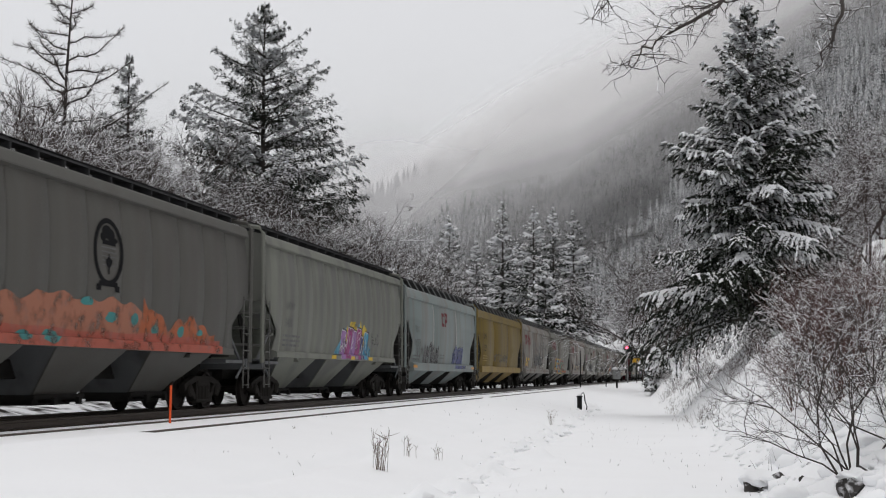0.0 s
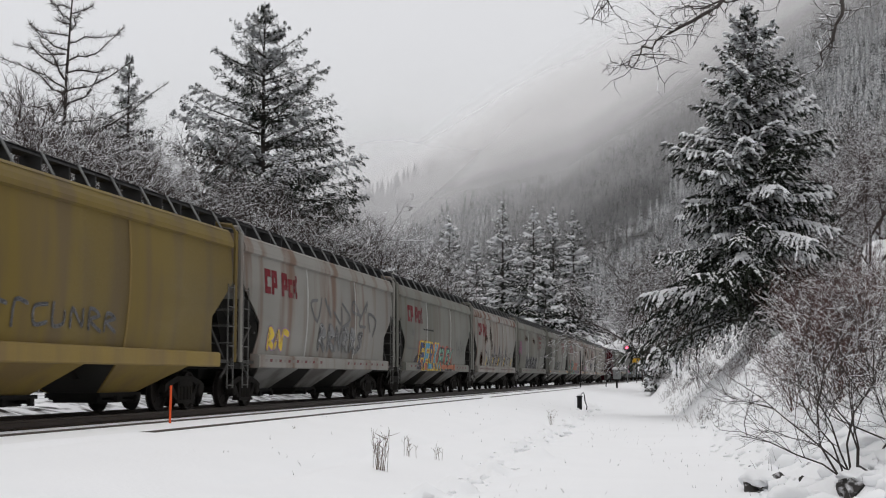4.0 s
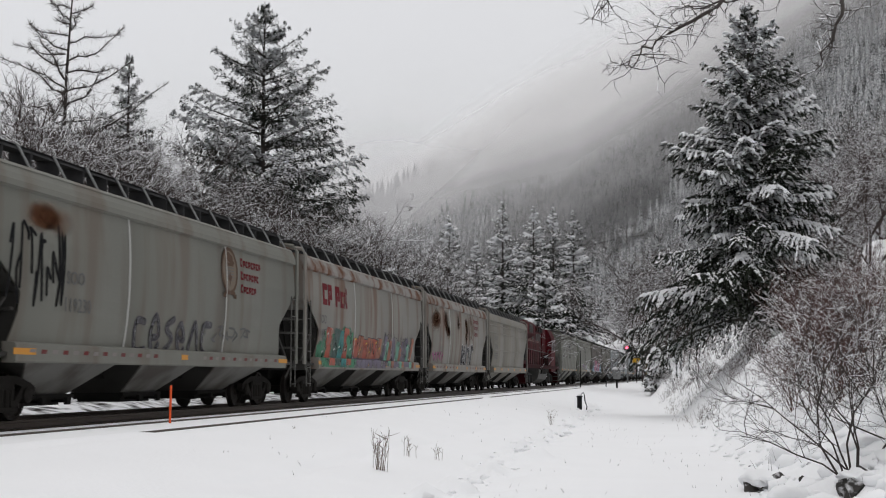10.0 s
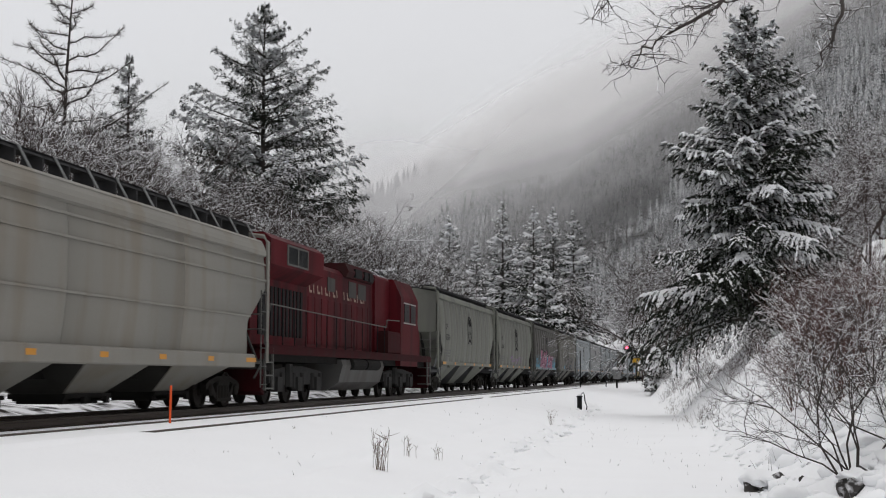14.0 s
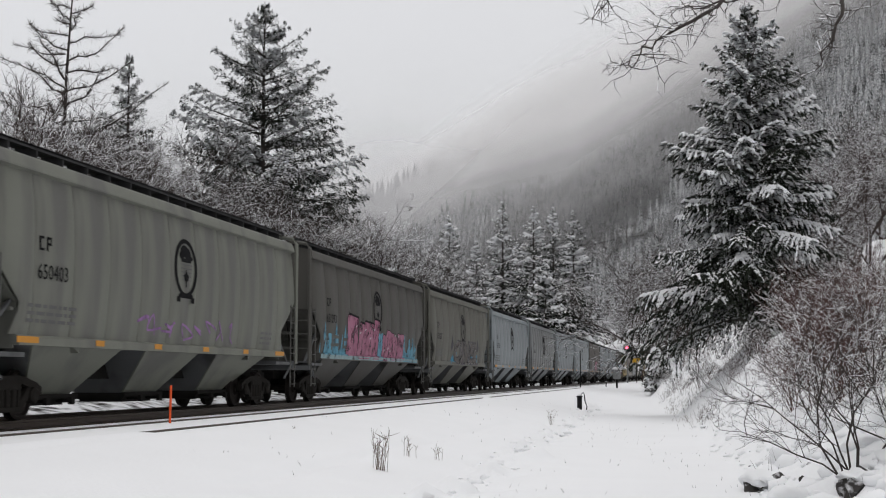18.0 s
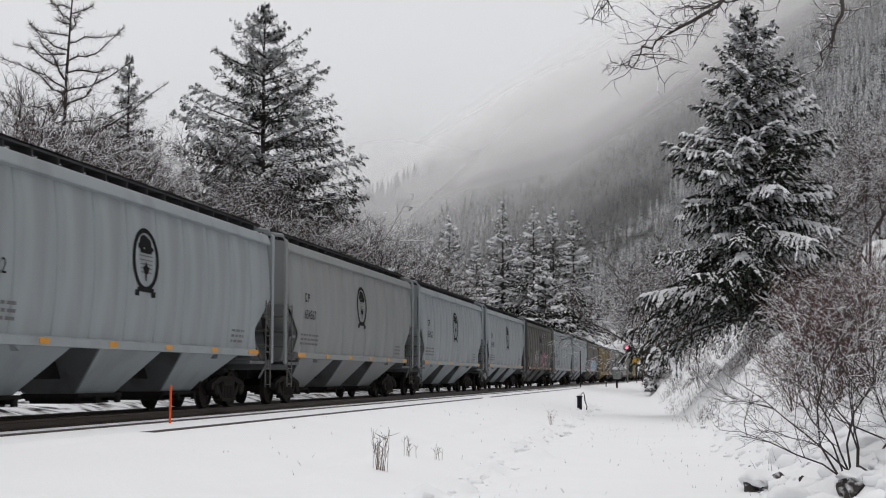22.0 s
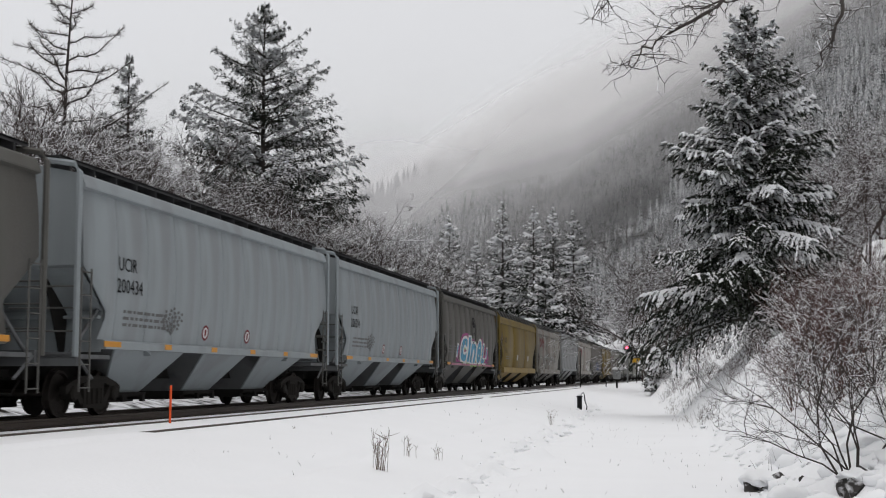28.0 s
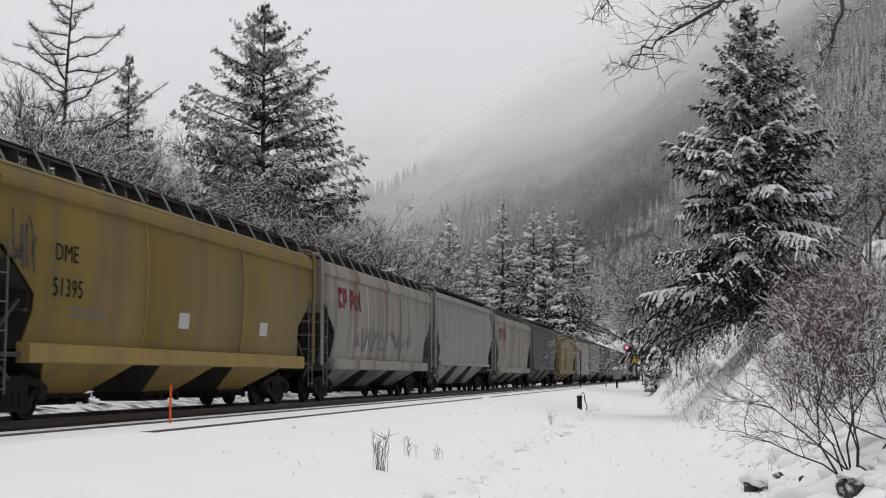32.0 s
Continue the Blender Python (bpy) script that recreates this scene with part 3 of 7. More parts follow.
# bare larch with upswept limbs
def make_larch(at, H, seed):
    rg = random.Random(seed)
    t = thing("larch_tree", "bare larch with sparse upturned limbs behind the track", "larch tree", at=pose(*at))
    part("trunk", Mb().tube([(0.5 * q * q + rg.gauss(0, 0.04), rg.gauss(0, 0.04), H * q) for q in (-0.03, 0.2, 0.4, 0.6, 0.8, 1.0)], 0.24, 8, 0.03), BARK, t)
    wood, white = Mb(), Mb()
    for k in range(46):
        u = 0.30 + 0.69 * k / 45
        L = float(np.interp(u, [0.3, 0.62, 0.74, 0.86, 0.95, 1.0], [4.5, 4.8, 3.8, 2.8, 1.3, 0.5])) * rg.uniform(0.7, 1.15)
        a = k * 2.4 + rg.gauss(0, 0.3)
        o = Vector((0.5 * u * u, 0, H * u))
        rad = Vector((math.cos(a), math.sin(a), 0))
        rise = rg.uniform(-0.05, 0.5) * (1 - 0.5 * (u > 0.93))
        turn = rg.uniform(0.0, 0.35)
        pts = [o + rad * (L * q) + Vector((rg.gauss(0, 0.07), rg.gauss(0, 0.07), L * (rise * q + turn * q ** 3 + 0.03 * math.sin(6 * q + k)) + rg.gauss(0, 0.05))) for q in (0, 0.17, 0.34, 0.5, 0.67, 0.84, 1.0)]
        wood.tube(pts, 0.022 + 0.010 * L, 4, 0.010, False)
        for i in range(6):
            p, q = pts[i], pts[i + 1]
            w = Vector((-rad.y, rad.x, 0)) * 0.025
            if rg.random() < 0.45:
                white.add([p - w + Vector((0, 0, 0.03)), p + w + Vector((0, 0, 0.03)), q + w + Vector((0, 0, 0.03)), q - w + Vector((0, 0, 0.03)), p + Vector((0, 0, 0.07)), q + Vector((0, 0, 0.07))], [(0, 4, 5, 3), (1, 2, 5, 4)])
            for _ in range(int(9 + 4.5 * L)):
                s = p.lerp(q, rg.random())
                d = (rad * rg.uniform(0.0, 0.9) + Vector((-rad.y, rad.x, 0)) * rg.choice((-1, 1)) * rg.uniform(0.2, 1) + Vector((0, 0, rg.uniform(-0.4, 0.9)))).normalized()
                e = s + d * rg.uniform(0.08, 0.42)
                wood.tube([s, s.lerp(e, 0.5) + Vector((0, 0, 0.02)), e], 0.011, 3, 0.006, False)
                if rg.random() < 0.25:
                    g = e + Vector((rg.gauss(0, 0.1), rg.gauss(0, 0.1), rg.uniform(0.0, 0.16)))
                    wood.tube([s.lerp(e, 0.6), g], 0.008, 3, 0.005, False)
    part("crown", wood, BARK, t, "sparse bare limbs and twigs")
    tagged(part("snow_load", white, SNOW_T, t, "thin snow along the limbs"), kind="stuff")
    return t


make_larch(on_ground(at_pixel(95, 60), 60), 20.2, 3)
make_larch(on_ground(at_pixel(150, 58), 58), 13.0, 4)


# ---- train ----
SIDE = 1.6          # half a hopper's width


class Dims:
    """The main heights of one make of hopper; half: half its length, gear: the foot of what stands on the roof."""

    def __init__(self, name, half, eave, chord, sill, sillb, cut, kink, inset, gear):
        self.name, self.half, self.eave, self.chord, self.sill, self.sillb = name, half, eave, chord, sill, sillb
        self.cut, self.kink, self.inset, self.gear = cut, kink, inset, gear
        self.rows = (sill, 1.68, 1.90, kink, 2.5, cut, 3.3, 3.6, 3.85, chord)


NEW = Dims("new", 8.22, 4.58, 4.31, 1.50, 1.32, 2.86, 2.05, 1.06, 4.64)
OLD = Dims("old", 8.36, 4.38, 4.10, 1.36, 1.05, 3.10, 2.22, 1.30, 4.42)
LONG = Dims("long", 8.98, 4.38, 4.10, 1.36, 1.05, 3.10, 2.22, 1.30, 4.42)
D = NEW
MESHES = {}


def shared(key, make, material, smooth=False):
    k = (D.name, key)
    if k not in MESHES:
        MESHES[k] = make().mesh(key.split(":")[0], material, smooth)
    return MESHES[k]


def painted(ob, material):
    ob.material_slots[0].link = "OBJECT"
    ob.material_slots[0].material = material
    return ob


def side_x(z):
    """The sides bulge a little between sill and eave."""
    return SIDE - 0.11 * ((z - 2.85) / 1.45) ** 2


def sheet(cols, edge=None):
    """A bowed sheet: cols are (y, offset) across; edge(z) replaces the last column's y."""
    mb = Mb()
    n = len(cols)
    vs = []
    for z in D.rows:
        for k, (y, dx) in enumerate(cols):
            yy = edge(z) if edge and k == n - 1 else y
            vs.append((side_x(z) - 0.022 + dx, yy, z))
    m = len(vs)
    vs += [(x - 0.04, y, z) for x, y, z in vs]
    fs = []
    for r in range(len(D.rows) - 1):
        for k in range(n - 1):
            q = r * n + k
            fs += [(q, q + 1, q + n + 1, q + n), (m + q, m + q + n, m + q + n + 1, m + q + 1)]
        for k in (0, n - 1):
            q = r * n + k
            fs.append((q, q + n, m + q + n, m + q))
    return mb.add(vs, fs)


def side_panel(w):
    """One pressed side sheet between two seams."""
    return sheet([(-w / 2, -0.05), (-w / 2 + 0.02, -0.03), (-w / 2 + 0.05, -0.002), (0, 0.003), (w / 2 - 0.05, -0.002), (w / 2 - 0.02, -0.03), (w / 2, -0.05)])


def end_edge(z, s):
    """The outline of a side's end: upright above, cut away under the end slope."""
    e = s * D.half
    if z >= D.cut:
        return e
    if z >= D.kink:
        return e - s * D.inset * (D.cut - z) / (D.cut - D.kink)
    if z >= 1.90:
        return e - s * D.inset
    return e - s * (D.inset - 0.22 * (1.90 - z) / (1.90 - D.sill))


def end_panel(w, s):
    """The last side sheet: its lower corner is cut away under the end slope."""
    e = s * D.half
    return sheet([(e - s * w, -0.02), (e - s * (w - 0.03), -0.002), (e, -0.002)], lambda z: end_edge(z, s))


def side_rib(y):
    return sheet([(y - 0.025, 0.002), (y - 0.012, 0.024), (y + 0.012, 0.024), (y + 0.025, 0.002)])


BAYS = ((-6.35, -2.70, -4.25), (-1.50, 1.50, 0.0), (2.70, 6.35, 4.25))      # top from, top to, middle of the gate
BAY_X, GATE_X, GATE_W, GATE_Z = 1.37, 0.55, 0.86, 0.42


def hopper_bay(y0, y1, c):
    """An outlet bay: side sheets that slope in and down to the gate."""
    mb = Mb()
    top = D.sillb + 0.02
    for s in (-1, 1):
        t = [(s * BAY_X, y0, top), (s * BAY_X, y1, top), (s * (BAY_X - 0.04), y1, top), (s * (BAY_X - 0.04), y0, top)]
        b = [(s * GATE_X, c - GATE_W, GATE_Z), (s * GATE_X, c + GATE_W, GATE_Z), (s * (GATE_X - 0.04), c + GATE_W, GATE_Z), (s * (GATE_X - 0.04), c - GATE_W, GATE_Z)]
        mb.add(t + b, [(0, 1, 5, 4), (1, 2, 6, 5), (2, 3, 7, 6), (3, 0, 4, 7), (4, 5, 6, 7), (0, 3, 2, 1)])
    return mb


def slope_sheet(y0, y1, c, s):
    """The cross sheet that closes a bay towards one end."""
    a, b = (y0 + 0.02, c - GATE_W + 0.02) if s < 0 else (y1 - 0.02, c + GATE_W - 0.02)
    d = -s * 0.03
    top = D.sillb + 0.02
    vs = [(x * (BAY_X - 0.03), a + e, top) for e in (0, d) for x in (-1, 1)] + [(x * (GATE_X - 0.03), b + e, GATE_Z) for e in (0, d) for x in (-1, 1)]
    return Mb().add(vs, [(0, 1, 5, 4), (3, 2, 6, 7), (0, 4, 6, 2), (1, 3, 7, 5), (0, 2, 3, 1), (4, 5, 7, 6)])


def gate(y):
    """The sliding gate under a bay, its frame, rack shaft and capstan ends."""
    g = GATE_W
    mb = Mb().box(-0.60, 0.60, y - g - 0.06, y + g + 0.06, 0.34, 0.44)
    mb.box(-0.5, 0.5, y - g + 0.1, y + g - 0.1, 0.24, 0.36)
    mb.box(0.60, 0.68, y - g - 0.16, y + g + 0.16, 0.37, 0.45)
    for e in (-0.5, 0.5):
        mb.tube([(-0.72, y + e, 0.32), (0.80, y + e, 0.32)], 0.032, 6)
        mb.box(0.78, 0.86, y + e - 0.07, y + e + 0.07, 0.25, 0.39)
    return mb


def roof():
    e, g = D.eave, D.gear
    poly = [(-SIDE + 0.10, e - 0.05), (SIDE - 0.10, e - 0.05), (SIDE - 0.16, e + 0.02), (0.55, g + 0.14), (-0.55, g + 0.14), (-SIDE + 0.16, e + 0.02)]
    return Mb().prism_y(poly, -D.half + 0.02, D.half - 0.02)


def hatch():
    g, h = D.gear, D.half - 1.3
    mb = Mb().prism_y([(-0.32, g + 0.12), (0.32, g + 0.12), (0.30, g + 0.26), (0.2, g + 0.29), (-0.2, g + 0.29), (-0.30, g + 0.26)], -h, h)
    for k in range(14):
        y = -h + 0.1 + k * (2 * h - 0.26) / 13
        mb.box(-0.36, 0.36, y, y + 0.06, g + 0.12, g + 0.31)
    return mb


def running_board(x0, x1, dz=0.0):
    g, h = D.gear, D.half + 0.25
    mb = Mb().box(x0, x1, -h, h, g + 0.245 + dz, g + 0.275 + dz)
    mb.box(x1 - 0.02, x1, -h, h, g + 0.20 + dz, g + 0.285 + dz)
    for k in range(17):
        y = (k - 8) * (D.half - 0.2) / 8
        mb.box(x0, x1, y - 0.02, y + 0.02, g - 0.04, g + 0.25 + dz)
    return mb


def board_stay(y):
    g = D.gear
    return Mb().tube([(SIDE - 0.16, y, D.eave - 0.03), (1.17, y - 0.02, g + 0.41)], 0.024, 5)


def ladder(y, z0, z1, rungs, x=SIDE - 0.02):
    mb = Mb()
    for s in (-0.2, 0.2):
        mb.box(x - 0.012, x + 0.012, y + s - 0.02, y + s + 0.02, z0, z1)
    for k in range(rungs):
        z = z0 + 0.08 + (z1 - z0 - 0.16) * k / (rungs - 1)
        mb.tube([(x + 0.02, y - 0.2, z), (x + 0.02, y + 0.2, z)], 0.014, 5)
    return mb


def side_frame(x):
    """A cast truck side frame with its spring nest and axle boxes."""
    top = [(-1.18, 0.42), (-1.18, 0.60), (-1.0, 0.66), (-0.72, 0.66), (-0.45, 0.78), (0.45, 0.78), (0.72, 0.66), (1.0, 0.66), (1.18, 0.60), (1.18, 0.42), (0.92, 0.42), (0.80, 0.52), (0.42, 0.60), (0.36, 0.36), (0.5, 0.27), (0.40, 0.22),
           (-0.40, 0.22), (-0.5, 0.27), (-0.36, 0.36), (-0.42, 0.60), (-0.80, 0.52), (-0.92, 0.42)]
    mb = Mb()
    mb.prism_x([(-1.18, 0.44), (-1.18, 0.60), (-1.0, 0.68), (-0.5, 0.80), (0.5, 0.80), (1.0, 0.68), (1.18, 0.60), (1.18, 0.44), (0.9, 0.56), (0.5, 0.66), (-0.5, 0.66), (-0.9, 0.56)], x - 0.07, x + 0.07)
    for s in (-1, 1):
        mb.prism_x([(s * 0.92, 0.58), (s * 0.74, 0.62), (s * 0.34, 0.24), (s * 0.52, 0.22)], x - 0.06, x + 0.06)
        mb.prism_x([(s * 0.44, 0.68), (s * 0.34, 0.68), (s * 0.34, 0.24), (s * 0.44, 0.24)], x - 0.07, x + 0.07)
        mb.disc_x(0, 0, s * 0.89, 0.457, [(x - 0.09, 0.15), (x + 0.10, 0.15), (x + 0.13, 0.10)], 10)
    mb.box(x - 0.10, x + 0.10, -0.52, 0.52, 0.17, 0.25)
    for y in (-0.22, 0.0, 0.22):
        for q in range(5):
            mb.disc_x(0, 0, y, 0, [(x, 0.001), (x, 0.001)], 3)
        mb.tube([(x + 0.02, y, 0.25), (x + 0.02, y, 0.58)], 0.085, 8)
    mb.box(x - 0.12, x + 0.09, -0.40, 0.40, 0.56, 0.68)
    return mb


def wheelset():
    mb = Mb()
    for s in (-1, 1):
        a = s * 0.72
        mb.disc_x(0, 0, 0, 0, [(a - s * 0.09, 0.10), (a - s * 0.07, 0.40), (a - s * 0.07, 0.485), (a - s * 0.045, 0.485), (a - s * 0.04, 0.458), (a + s * 0.06, 0.452), (a + s * 0.065, 0.40), (a + s * 0.02, 0.37), (a + s * 0.04, 0.16), (a + s * 0.09, 0.12)], 18)
        mb.box(a + s * 0.02, a + s * 0.045, -0.02, 0.02, 0.2, 0.36)
    mb.tube([(-1.05, 0, 0), (1.05, 0, 0)], 0.085, 8)
    return mb


def coupler(s):
    h = D.half
    mb = Mb().box(-0.07, 0.07, min(s * (h - 0.5), s * (h + 0.55)), max(s * (h - 0.5), s * (h + 0.55)), 0.78, 0.92)
    mb.box(-0.15, 0.15, min(s * (h + 0.4), s * (h + 0.7)), max(s * (h + 0.4), s * (h + 0.7)), 0.70, 0.98)
    mb.tube([(0.2, s * (h - 0.3), 0.75), (0.22, s * (h + 0.1), 0.45), (0.1, s * (h + 0.55), 0.48)], 0.025, 5)
    return mb


def platform(s):
    """Crossover platform, end sill and its braces."""
    e = s * (D.half + 0.15)
    lo, hi = min(e, e - s * 1.5), max(e, e - s * 1.5)
    mb = Mb().box(-1.5, 1.5, lo, hi, 1.12, 1.20)
    mb.box(-1.55, 1.55, min(e, e - s * 0.15), max(e, e - s * 0.15), 0.98, 1.24)
    mb.tube([(1.35, e - s * 0.1, 1.2), (1.35, e - s * 1.25, 2.1)], 0.04, 5)
    mb.tube([(-1.35, e - s * 0.1, 1.2), (-1.35, e - s * 1.25, 2.1)], 0.04, 5)
    mb.tube([(1.5, e - s * 0.05, 1.2), (1.5, e - s * 0.75, 0.75)], 0.03, 5)
    return mb


def end_slope(s):
    e, i = s * D.half, s * (D.half - 3.5)
    vs = [(x, y, z) for x in (-SIDE + 0.12, SIDE - 0.17) for y, z in ((e, D.cut), (e, D.cut - 0.06), (i, 1.22), (i, 1.29))]
    return Mb().add(vs, [(0, 1, 2, 3), (7, 6, 5, 4), (0, 4, 5, 1), (3, 2, 6, 7), (1, 5, 6, 2), (0, 3, 7, 4)])


def end_plate(s):
    """The plate that shrouds the end slope down to the sill, with its stiffening rib."""
    e = s * D.half
    a, b, c = (e - s * 0.03, D.cut - 0.01), (e - s * (D.inset + 0.05), D.kink), (e - s * (D.inset - 0.05), 1.26)
    d = -s * 0.03
    mb = Mb().prism_x([a, b, c, (c[0] + d, c[1]), (b[0] + d, b[1]), (a[0] + d, a[1])], -1.46, 1.46)
    y = e - s * (D.inset - 0.02)
    mb.box(-1.44, 1.44, min(y, y + s * 0.12), max(y, y + s * 0.12), 1.90, 1.96)
    return mb


def end_web(s):
    """The stiffening plates and posts between the end slope and the end sill."""
    e = s * D.half
    mb = Mb()
    for x in (-0.72, 0.69):
        mb.prism_x([(e - s * 0.10, D.cut - 0.12), (e - s * (D.inset + 0.02), D.kink - 0.05), (e - s * (D.inset + 0.02), 1.24), (e - s * 0.82, 1.24)], x, x + 0.03)
    mb.box(-0.35, 0.35, min(s * 3.5, e - s * 0.1), max(s * 3.5, e - s * 0.1), 0.72, 1.12)
    return mb


def brake_gear():
    mb = Mb().tube([(0.45, D.half - 0.55, 1.45), (0.45, D.half - 0.05, 1.45)], 0.16, 10)
    mb.disc_x(0, 0, D.half + 0.02, 2.3, [(0.6, 0.27), (0.63, 0.27)], 16)
    mb.box(0.3, 0.75, D.half - 0.35, D.half - 0.02, 1.9, 2.2)
    mb.tube([(0.62, D.half - 0.1, 2.2), (0.62, D.half - 0.1, 1.25)], 0.03, 5)
    return mb


def text_mesh(body, size, material):
    cu = bpy.data.curves.new("lettering", "FONT")
    cu.body, cu.size = body, size
    cu.resolution_u = 2
    tmp = new("lettering", cu)
    me = bpy.data.meshes.new_from_object(tmp.evaluated_get(bpy.context.evaluated_depsgraph_get()))
    bpy.data.objects.remove(tmp)
    me.materials.clear()
    me.materials.append(material)
    return me


ON_SIDE = Euler((radians(90), 0, radians(90)))


def lettering(car, body, y, z, size, material):
    ob = part("lettering", text_mesh(body, size, material), None, car, "stencilled lettering")
    ob.matrix_basis = Matrix.LocRotScale((side_x(z + size * 0.4) - 0.008, y, z), ON_SIDE, None)
    return ob


class Flat:
    """Painted shapes on a car's side: (y, z) polygons in layers, one material each."""

    def __init__(self):
        self.v, self.f, self.k, self.mats = [], [], [], []

    def poly(self, pts, material, layer=0):
        if material not in self.mats:
            self.mats.append(material)
        o = len(self.v)
        self.v += [(side_x(z) - 0.012 + 0.0016 * layer, y, z) for y, z in pts]
        self.f.append(tuple(range(o, o + len(pts))))
        self.k.append(self.mats.index(material))
        return self

    def bar(self, y0, y1, z0, z1, material, layer=0):
        n = max(1, math.ceil((z1 - z0) / 0.2))
        for i in range(n):
            a, b = z0 + (z1 - z0) * i / n, z0 + (z1 - z0) * (i + 1) / n
            self.poly([(y0, a), (y1, a), (y1, b), (y0, b)], material, layer)
        return self

    def oval(self, y, z, ry, rz, material, layer=0, n=28):
        if rz < 0.3:
            return self.poly([(y + ry * math.cos(6.2832 * i / n), z + rz * math.sin(6.2832 * i / n)) for i in range(n)], material, layer)
        rows = [(ry * math.sin(math.pi * i / 14), -rz * math.cos(math.pi * i / 14)) for i in range(15)]
        for (a, za), (b, zb) in zip(rows, rows[1:]):
            self.poly([(y - a, z + za), (y + a, z + za), (y + b, z + zb), (y - b, z + zb)], material, layer)
        return self

    def stroke(self, pts, w, material, layer=0):
        """A fat rounded line."""
        fine = [pts[0]]
        for (y0, z0), (y1, z1) in zip(pts, pts[1:]):
            k = max(1, math.ceil(abs(z1 - z0) / 0.3))
            fine += [(y0 + (y1 - y0) * i / k, z0 + (z1 - z0) * i / k) for i in range(1, k + 1)]
        for (y0, z0), (y1, z1) in zip(fine, fine[1:]):
            d = math.hypot(y1 - y0, z1 - z0) or 1
            ny, nz = -(z1 - z0) / d * w / 2, (y1 - y0) / d * w / 2
            self.poly([(y0 - ny, z0 - nz), (y1 - ny, z1 - nz), (y1 + ny, z1 + nz), (y0 + ny, z0 + nz)], material, layer)
            layer += 0.08
        for y, z in pts:
            self.oval(y, z, w / 2, w / 2, material, layer, 10)
        return self

    def put(self, name, car, label):
        me = bpy.data.meshes.new(name)
        me.from_pydata(self.v, [], self.f)
        for m in self.mats:
            me.materials.append(m)
        me.polygons.foreach_set("material_index", self.k)
        return part(name, me, None, car, label)


def worn_through(m, scale, lo, hi, low, high):
    """Lets the surface below show where noise says the coat has worn or thinned out."""
    n, l = m.node_tree.nodes, m.node_tree.links
    out = n["Material Output"]
    mix, clear = n.new("ShaderNodeMixShader"), n.new("ShaderNodeBsdfTransparent")
    co, tx, mr = n.new("ShaderNodeTexCoord"), n.new("ShaderNodeTexNoise"), n.new("ShaderNodeMapRange")
    tx.inputs["Scale"].default_value, tx.inputs["Detail"].default_value = scale, 7
    for i, v in enumerate((lo, hi, low, high)):
        mr.inputs[i + 1].default_value = v
    l.new(co.outputs["Object"], tx.inputs["Vector"])
    l.new(tx.outputs["Fac"], mr.inputs[0])
    l.new(mr.outputs[0], mix.inputs[0])
    l.new(clear.outputs[0], mix.inputs[1])
    l.new(n["Principled BSDF"].outputs[0], mix.inputs[2])
    l.new(mix.outputs[0], out.inputs["Surface"])
    return m


def spray_paint(name, col):
    return worn_through(flat_paint(name, col), 2.6, 0.36, 0.52, 0.45, 0.96)


def flat_paint(name, col):
    return mat(name, col, 0.6, 0.12, 1.5, 30, 0.03, col2=tuple(c * 0.55 + 0.05 for c in col), mask=0.25, mscale=3)


P_BLACK = mat("black_marking", (0.010, 0.010, 0.011), 0.7, 0.12, 1.5, 30, 0.03, spec=0.05)
P_GREY = flat_paint("grey_marking", (0.12, 0.12, 0.12))
P_RED = flat_paint("red_marking", (0.135, 0.010, 0.016))
P_WHITE = flat_paint("white_marking", (0.55, 0.55, 0.55))
P_PINK = spray_paint("pink_spray", (0.40, 0.17, 0.25))
P_BLUE = spray_paint("blue_spray", (0.06, 0.27, 0.42))
P_SKY = spray_paint("sky_blue_spray", (0.12, 0.32, 0.43))
P_NAVY = spray_paint("navy_spray", (0.04, 0.06, 0.16))
P_ORANGE = spray_paint("orange_spray", (0.36, 0.11, 0.05))
P_TEAL = spray_paint("teal_spray", (0.05, 0.22, 0.22))
P_YELLOW = spray_paint("yellow_spray", (0.62, 0.45, 0.06))
P_LILAC = spray_paint("lilac_spray", (0.30, 0.16, 0.36))
P_TAPE = flat_paint("faded_red_tape", (0.14, 0.03, 0.03))
P_TAPE2 = flat_paint("faded_pale_tape", (0.22, 0.2, 0.19))
P_SALMON = spray_paint("salmon_spray", (0.33, 0.14, 0.09))
P_CORAL = spray_paint("coral_spray", (0.36, 0.10, 0.07))
P_MAGENTA = spray_paint("magenta_spray", (0.30, 0.06, 0.19))
P_ROSE = spray_paint("dark_rose_spray", (0.36, 0.14, 0.22))
P_DUSK = spray_paint("dusky_blue_spray", (0.09, 0.10, 0.22))
P_DUSKG = spray_paint("dusky_green_spray", (0.06, 0.10, 0.09))
P_DUSKL = spray_paint("dusky_lilac_spray", (0.16, 0.14, 0.19))
P_MINT = spray_paint("mint_spray", (0.16, 0.36, 0.27))
P_LIME = spray_paint("lime_spray", (0.22, 0.38, 0.10))
P_DRAB = spray_paint("drab_brown_spray", (0.13, 0.115, 0.105))
P_FROST = spray_paint("frost_blue_spray", (0.26, 0.36, 0.38))
P_TAPEY = flat_paint("yellow_tape", (0.62, 0.42, 0.05))

